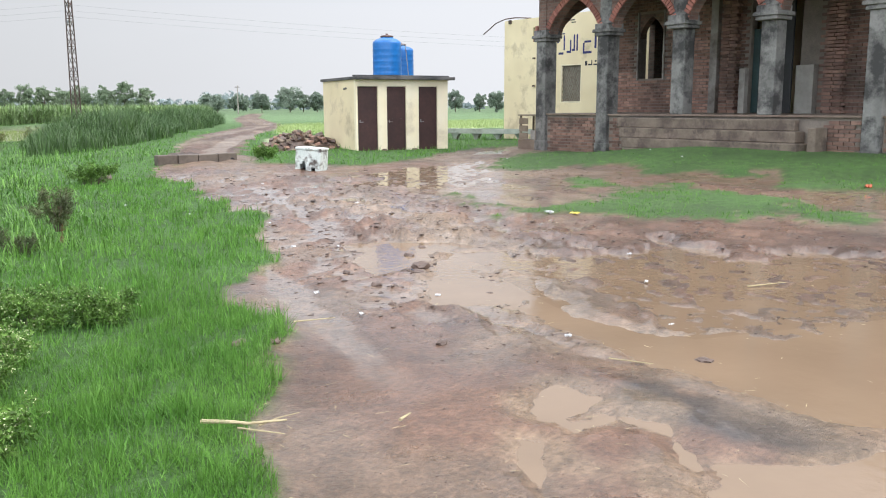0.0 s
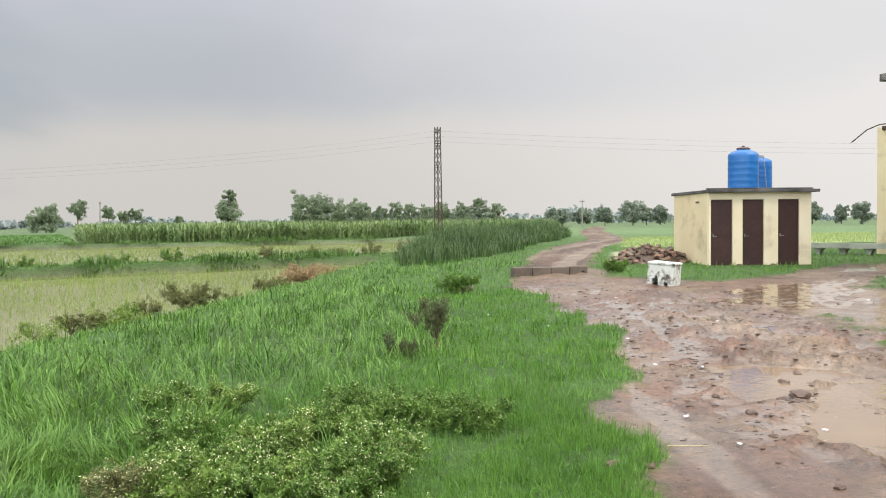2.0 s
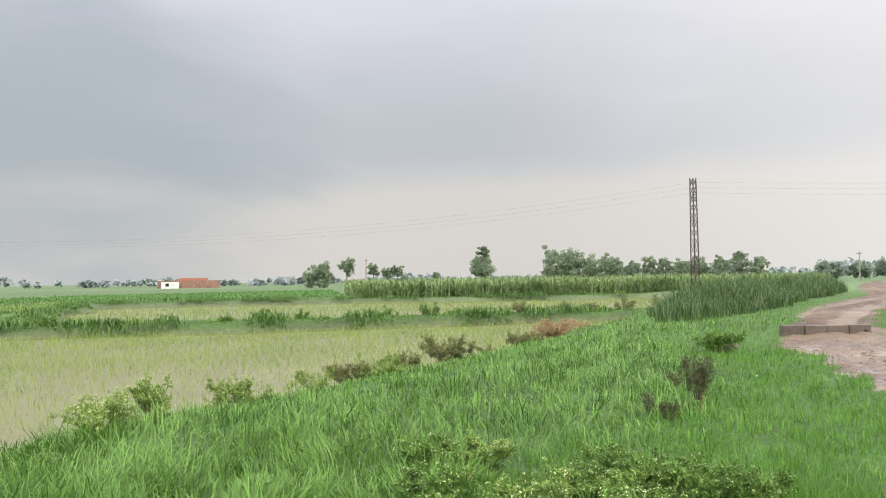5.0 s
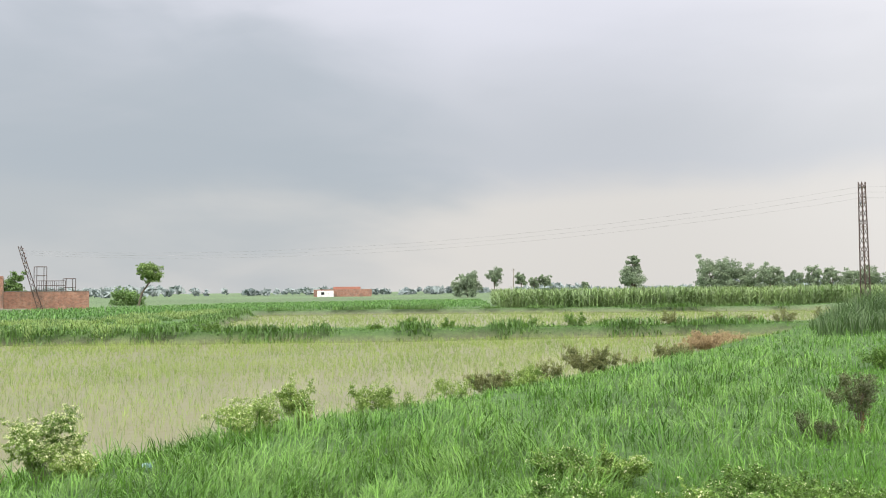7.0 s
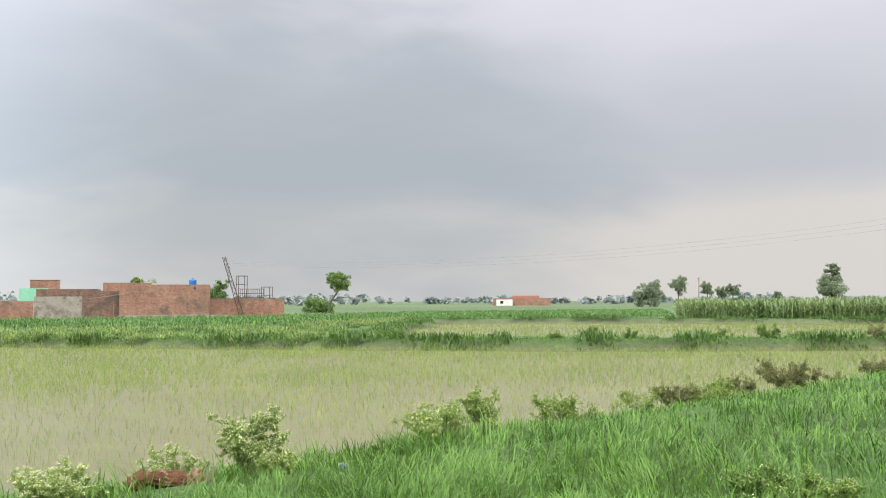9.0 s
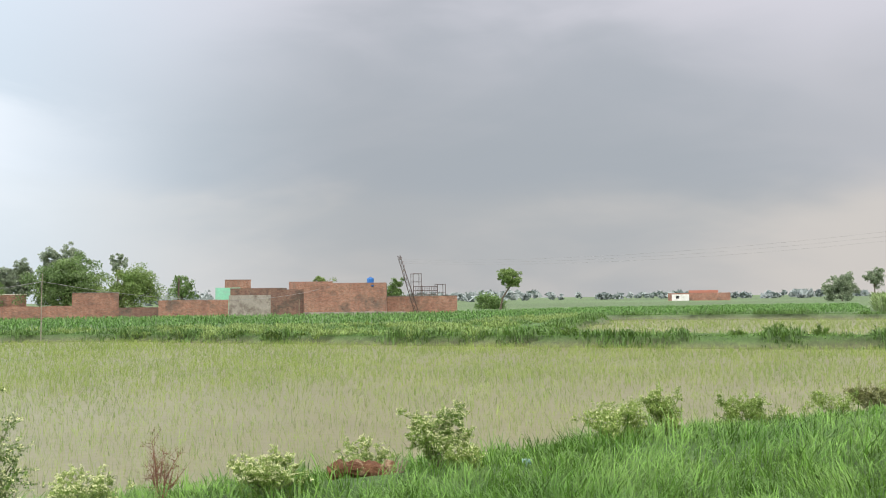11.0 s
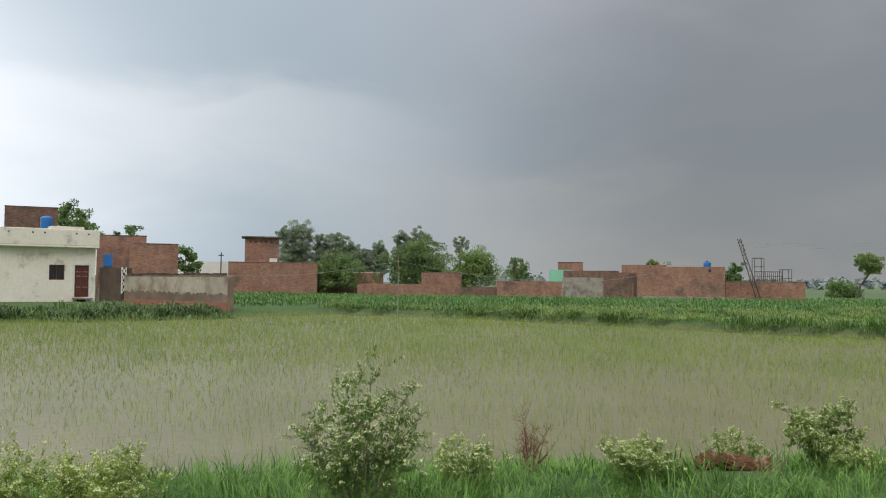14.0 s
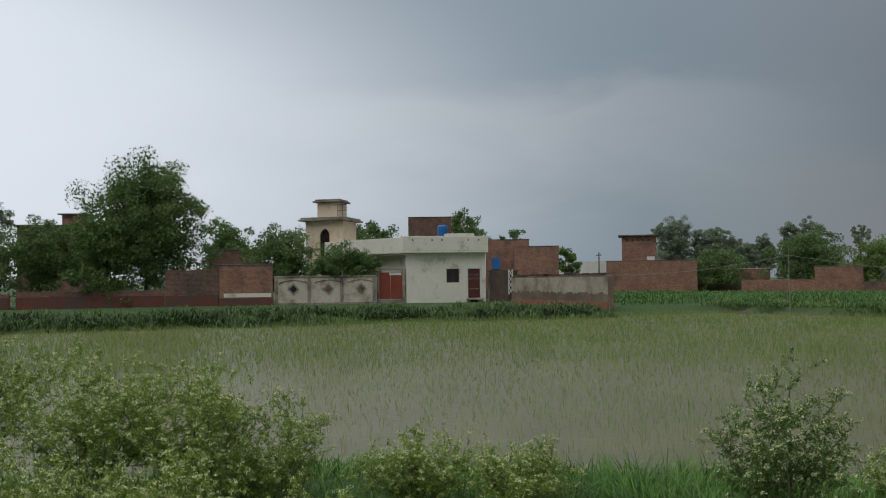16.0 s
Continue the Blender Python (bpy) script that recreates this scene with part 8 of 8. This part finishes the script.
for _x, _y, _h, _w, _m in ((2.6, 34.4, 0.64, 1.36, M_BUSHLEAF), (4.5, 34.9, 0.72, 1.27, M_BUSHLEAF), (5.7, 35.1, 0.56, 1.02, M_BUSHLEAF), (-2.2, 33.7, 0.64, 0.85, M_BUSHLEAF), (-0.7, 33.9, 0.56, 0.68, M_BUSHLEAF),
                            (8.5, 35.6, 0.80, 1.19, M_DRYLEAF), (10.4, 35.9, 0.64, 1.10, M_DRYLEAF), (11.8, 36.1, 0.72, 0.85, M_DRYLEAF), (13.4, 36.3, 0.80, 1.19, M_DRYLEAF), (15.1, 36.5, 0.88, 1.36, M_DRYLEAF), (16.5, 35.9, 0.72, 1.02, M_DRYLEAF),
                            (-3.5, 33.5, 0.40, 0.85, M_BUSHLEAF), (-7.4, 32.9, 0.40, 0.77, M_BUSHLEAF), (-9.6, 32.5, 0.64, 0.94, M_BUSHLEAF), (6.8, 35.3, 0.48, 0.77, M_DRYLEAF), (17.8, 34.7, 0.64, 1.10, M_DRYGRASS)):
    shrub(_x, _y, _h, _w, _m, "low dark weed bush on the bund between paddies", 420, 0.10, 0, 8, group="bund weeds", z=-0.1)
shrub(4.0, 8.8, 0.52, 0.30, M_DARKWEED, "half-dead dark weed with a bare brown stalk", 900, 0.04, 0, 9, M_BARK, z=0.22)
shrub(4.02, 8.78, 0.46, 0.10, M_DRYLEAF, "bare brown weed stalk in the grass", 60, 0.03, 0, 4, M_DEADSTEM, "dead_weed")
shrub(3.42, 8.4, 0.28, 0.34, M_DARKWEED, "low half-dead dark weed in the grass", 520, 0.04, 0, 8, M_BARK)
shrub(4.7, 10.6, 0.22, 0.5, M_DARKWEED, "low half-dead dark weed in the grass", 300, 0.05, 0, 7, M_BARK)
shrub(7.6, 15.6, 0.34, 0.9, M_BUSHLEAF, "dark leafy weed on a muddy hump", 900, 0.08, 0, 9)
shrub(12.8, 17.3, 0.34, 0.6, M_BUSHLEAF, "rounded dark green weed beside the culvert", 1100, 0.07, 0, 11)
# the thick patch of flowering weed beside the yard
for _x, _y, _h, _w, _l, _f, _m in ((2.35, 5.6, 0.30, 0.9, 2000, 250, M_BUSHLEAF), (1.75, 5.3, 0.32, 0.95, 2000, 600, M_BUSHLEAF), (1.25, 5.0, 0.32, 0.9, 1800, 1000, M_WEEDMID), (0.75, 4.75, 0.30, 0.8, 1400, 900, M_BUSHLEAF),
                                    (1.75, 4.65, 0.26, 0.8, 1400, 800, M_BUSHLEAF), (2.75, 5.3, 0.28, 0.7, 1200, 150, M_BUSHLEAF), (1.1, 4.3, 0.27, 0.7, 1000, 800, M_WEEDMID), (0.35, 4.6, 0.28, 0.6, 600, 400, M_DRYLEAF), (2.0, 5.9, 0.3, 0.8, 1400, 300, M_BUSHLEAF)):
    shrub(_x, _y, _h, _w, _m, "thick green weed patch dotted with white flowers", _l, 0.046, _f * 0.45, 12, group="weed patch")
for _k, (_x, _y) in enumerate(((0.85, 6.85), (1.23, 6.58), (0.73, 5.42), (1.06, 5.18), (1.51, 5.36), (0.62, 4.48), (0.93, 4.27), (1.23, 4.17), (1.56, 4.28), (0.66, 3.81), (1.0, 3.57), (1.31, 3.53))):
    shrub(_x, _y, 0.26 + 0.03 * (_k % 3), 0.55, (M_BUSHLEAF, M_WEEDMID, M_BUSHLEAF, M_BUSHLEAF)[_k % 4], "thick green weed patch dotted with white flowers", 1000, 0.046, 180, 11, group="weed patch")
# the tall flowering thicket at the end of the bank
for _x, _y, _h, _w, _l, _f in ((-6.6, -0.6, 1.10, 1.5, 3600, 3000), (-6.3, 0.0, 1.05, 1.3, 3000, 2600), (-6.2, 0.5, 0.80, 1.1, 2200, 2000), (-5.6, 1.35, 0.66, 0.9, 1600, 1500), (-5.4, 2.0, 0.62, 0.8, 1500, 1300),
                               (-5.2, -0.9, 0.80, 1.2, 2400, 2400), (-5.2, -0.2, 0.66, 1.0, 1800, 1800), (-7.4, -1.6, 1.2, 1.6, 3000, 2400), (-4.6, 0.5, 0.5, 0.9, 1200, 1000), (-4.7, -0.6, 0.6, 0.9, 1200, 1200)):
    shrub(_x, _y, _h, _w, M_THICKET, "tall thicket of white-flowered weed beside the paddy", _l * 1.5, 0.034, _f, 20, group="weed thicket")


# ---------------------------------------------------------------- small things on the ground
def build_stump():
    ob = thing("tree_stump", pose(-3.88, 6.64, float(land(np.array([-3.88]), np.array([6.64]))[0]), 0, 0, 38), "rotten red-brown log lying in the bank grass", "stump")
    bm = bmesh.new()
    rings = []
    for k in range(33):
        u = k / 32
        r = 0.086 * (0.8 + 0.45 * noise.noise((u * 5, 3, 0)) + (0.35 if u > 0.86 else 0) - (0.25 if u < 0.08 else 0))
        rings.append([bm.verts.new((-0.29 + 0.60 * u + 0.03 * noise.noise((j, 7, u * 3)), r * (1.15 + 0.45 * noise.noise((j * 0.9, u * 9, 1))) * math.cos(j * math.pi / 10),
                                    0.055 + 0.03 * math.sin(u * 5) + r * (1 + 0.5 * noise.noise((j * 0.9, u * 9, 5))) * math.sin(j * math.pi / 10))) for j in range(20)])
    for a, b in zip(rings, rings[1:]):
        for j in range(20):
            bm.faces.new((a[j], a[(j + 1) % 20], b[(j + 1) % 20], b[j]))
    bm.faces.new(rings[0])
    bm.faces.new(rings[-1][::-1])
    part("log", bm, material("rotten_red_wood", (0.10, 0.042, 0.02), (0.185, 0.085, 0.042), 9.0, 0.95, 1.0, stain=(0.32, 0.24, 0.15), stain_amount=0.25, stain_scale=7.0), ob)
    bm = bmesh.new()
    for k in range(7):
        tube(bm, (0.20 + 0.03 * k, -0.1 + rs.rand() * 0.2, 0.0), (0.22 + 0.05 * rs.rand() + 0.03 * k, -0.12 + rs.rand() * 0.2, 0.09 + 0.06 * rs.rand()), 0.012, 0.006, 5)
    part("splinters", bm, M_WOOD, ob)


build_stump()


def lump(x, y, size, mat, name, label, category, flat=0.55, group=""):
    bm = bmesh.new()
    bmesh.ops.create_icosphere(bm, subdivisions=2, radius=1.0)
    sh = Vector((rs.rand() * 9, rs.rand() * 9, 0))
    for v in bm.verts:
        k = 1 + 0.45 * noise.noise(v.co * 1.6 + sh)
        v.co = Vector((v.co.x * size * k, v.co.y * size * k * 0.7, v.co.z * size * flat * k))
    z = float(land(np.array([x]), np.array([y]))[0])
    solo(name, from_bm(name, bm, mat), label, category, pose(x, y, z + size * 0.12, 0, 0, rs.rand() * 360), group)


for _x, _y, _s in ((3.05, 4.15, 0.10), (3.25, 4.05, 0.07), (6.15, 5.75, 0.11), (5.7, 5.15, 0.17), (5.5, 5.0, 0.11), (5.35, 4.05, 0.07), (4.75, 1.95, 0.09), (2.85, 3.75, 0.05), (6.9, 7.0, 0.12), (7.1, 7.1, 0.08), (4.9, 4.9, 0.09), (5.1, 5.5, 0.08), (5.9, 5.4, 0.07), (6.6, 6.0, 0.09), (4.5, 4.3, 0.06), (3.95, 3.3, 0.07)):
    lump(_x, _y, _s * 0.6, M_CLOD, "mud_clod", "dark wet clod of churned mud", "clod", 0.42, "mud clods")


def scatter_clods():
    """Countless small crumbs of mud trodden up along the wheel tracks."""
    base = bmesh.new()
    bmesh.ops.create_icosphere(base, subdivisions=1, radius=1.0)
    bv = np.array([v.co for v in base.verts])
    bf = np.array([[v.index for v in f.verts] for f in base.faces])
    base.free()
    n = 18000
    x, y, d = ring_scatter(n, -80, -20, 2.2, 24, 1.75)
    churn = fnoise(x, y, 0.45, 2, 41)
    k = (mud_mask(x, y) > 0.7) & (rs.rand(n) < np.maximum(smooth(churn, 0.40, 0.58) * 0.6 + 0.1, 0.95 * smooth(-outline_distance(x, y, CHURNED), -0.6, 0.3)))
    x, y, d = x[k], y[k], d[k]
    s = (0.004 + 0.016 * rs.rand(len(x)) ** 4) * (0.35 + 0.65 * smooth(d, 3.5, 6)) * np.clip(d / 6, 0.8, 1.8)
    z = land(x, y)
    jit = 1 + 0.5 * (rs.rand(len(x), len(bv), 1) - 0.5)
    v = bv[None] * jit * s[:, None, None] * np.array([1.6, 1.0, 0.32]) + np.stack([x, y, z], -1)[:, None]
    f = bf[None] + (np.arange(len(x)) * len(bv))[:, None, None]
    solo("mud_crumbs", mesh_from("mud_crumbs", v.reshape(-1, 3), f.reshape(-1, 3), M_CLOD), "small dark crumbs of trodden mud", "mud", kind="stuff")
    n = 1100
    x, y, d = ring_scatter(n, -80, -20, 2.2, 20, 1.6)
    k = mud_mask(x, y) > 0.3
    x, y, d = x[k], y[k], d[k]
    v, f = blades(np.stack([x, y, land(x, y) + 0.004], -1), 0.02 + 0.07 * rs.rand(len(x)) ** 2, np.full(len(x), 0.004), 0.0, 0.0)
    c = np.stack([x, y, land(x, y) + 0.012], -1)
    v = v.reshape(-1, 5, 3) - np.stack([x, y, land(x, y) + 0.004], -1)[:, None]
    a = rs.rand(len(x)) * 6.28
    q = np.stack([v[..., 2] * np.cos(a)[:, None] - v[..., 0] * np.sin(a)[:, None], v[..., 2] * np.sin(a)[:, None] + v[..., 0] * np.cos(a)[:, None], v[..., 1] * 0.3], -1) + c[:, None]
    solo("straw_bits", mesh_from("straw_bits", q.reshape(-1, 3), f, M_STRAW), "scattered pale bits of straw on the mud", "straw", kind="stuff")


scatter_clods()


def straw(pts, r, label, mat=M_STRAW):
    z = [float(land(np.array([p[0]]), np.array([p[1]]))[0]) for p in pts]
    solo("maize_stalk", from_bm("maize_stalk", tubes([(p[0], p[1], zz + 0.02 + p[2]) for p, zz in zip(pts, z)], r, r * 0.5, 6), mat), label, "straw", group="stalks on the mud")


straw([(2.12, 3.08, 0.03), (2.19, 2.96, 0.04), (2.26, 2.92, 0.04), (2.43, 2.87, 0.03)], 0.010, "dry yellow maize stalk lying at the mud's edge")
straw([(2.30, 2.90, 0.03), (2.42, 2.92, 0.03), (2.54, 2.92, 0.02)], 0.004, "thin dry maize leaf beside the stalk")
straw([(2.22, 2.95, 0.01), (2.35, 2.78, 0.01)], 0.005, "thin dry maize leaf beside the stalk")
straw([(2.82, 2.53, 0.0), (2.92, 2.56, 0.0)], 0.008, "short broken piece of yellow stalk")
straw([(3.62, 4.35, 0.0), (3.92, 4.28, 0.0)], 0.006, "thin dry straw lying on wet mud")
straw([(4.35, 2.35, 0.0), (4.45, 2.12, 0.0)], 0.005, "thin dry straw lying on wet mud")
straw([(6.9, 2.6, 0.0), (7.2, 2.4, 0.0)], 0.007, "thin dry straw lying on wet mud")


def scrap(x, y, w, d, mat, label, lift=0.03):
    """A crumpled piece of plastic or paper."""
    bm = bmesh.new()
    bmesh.ops.create_grid(bm, x_segments=7, y_segments=5, size=0.5)
    sh = Vector((rs.rand() * 9, rs.rand() * 9, 0))
    for v in bm.verts:
        v.co = Vector((v.co.x * w, v.co.y * d, lift * (0.6 + noise.noise(v.co * 5 + sh))))
    bmesh.ops.solidify(bm, geom=bm.faces[:], thickness=0.003)
    z = float(land(np.array([x]), np.array([y]))[0])
    solo("litter", from_bm("litter", bm, mat), label, "litter", pose(x, y, z + 0.008, 0, 0, rs.rand() * 180), "litter on the ground")


scrap(9.25, 5.85, 0.13, 0.08, M_YELLOW, "crumpled yellow plastic wrapper on the mud")
scrap(9.05, 6.10, 0.11, 0.08, M_LITTER, "crumpled white plastic bag on the mud")
scrap(14.6, 3.9, 0.14, 0.1, M_ORANGE, "crumpled orange plastic scrap on the grass", 0.06)
scrap(-2.5, 7.2, 0.07, 0.06, M_AQUA, "crumpled pale aqua plastic bag in the grass", 0.07)
for _x, _y in ((5.6, 6.9), (4.35, 5.0), (5.95, 6.6), (6.4, 8.4), (5.0, 4.3), (8.9, 12.0), (6.2, 9.9), (6.2, 11.6), (4.1, 4.2), (8.2, 8.8), (12.4, 9.8), (18.0, 9.6), (17.2, 8.4), (6.5, 3.3), (5.4, 2.5), (4.6, 2.8), (7.6, 4.1), (16.5, 12.6)):
    scrap(_x, _y, 0.045, 0.025, M_LITTER, "small scrap of white litter on the ground", 0.02)
for _x, _y in ((7.7, 15.7), (8.15, 16.2)):
    lump(_x, _y, 0.22, M_CLOD, "mud_clod", "dark hump of dug mud beside the track", "clod", 0.5, "mud clods")
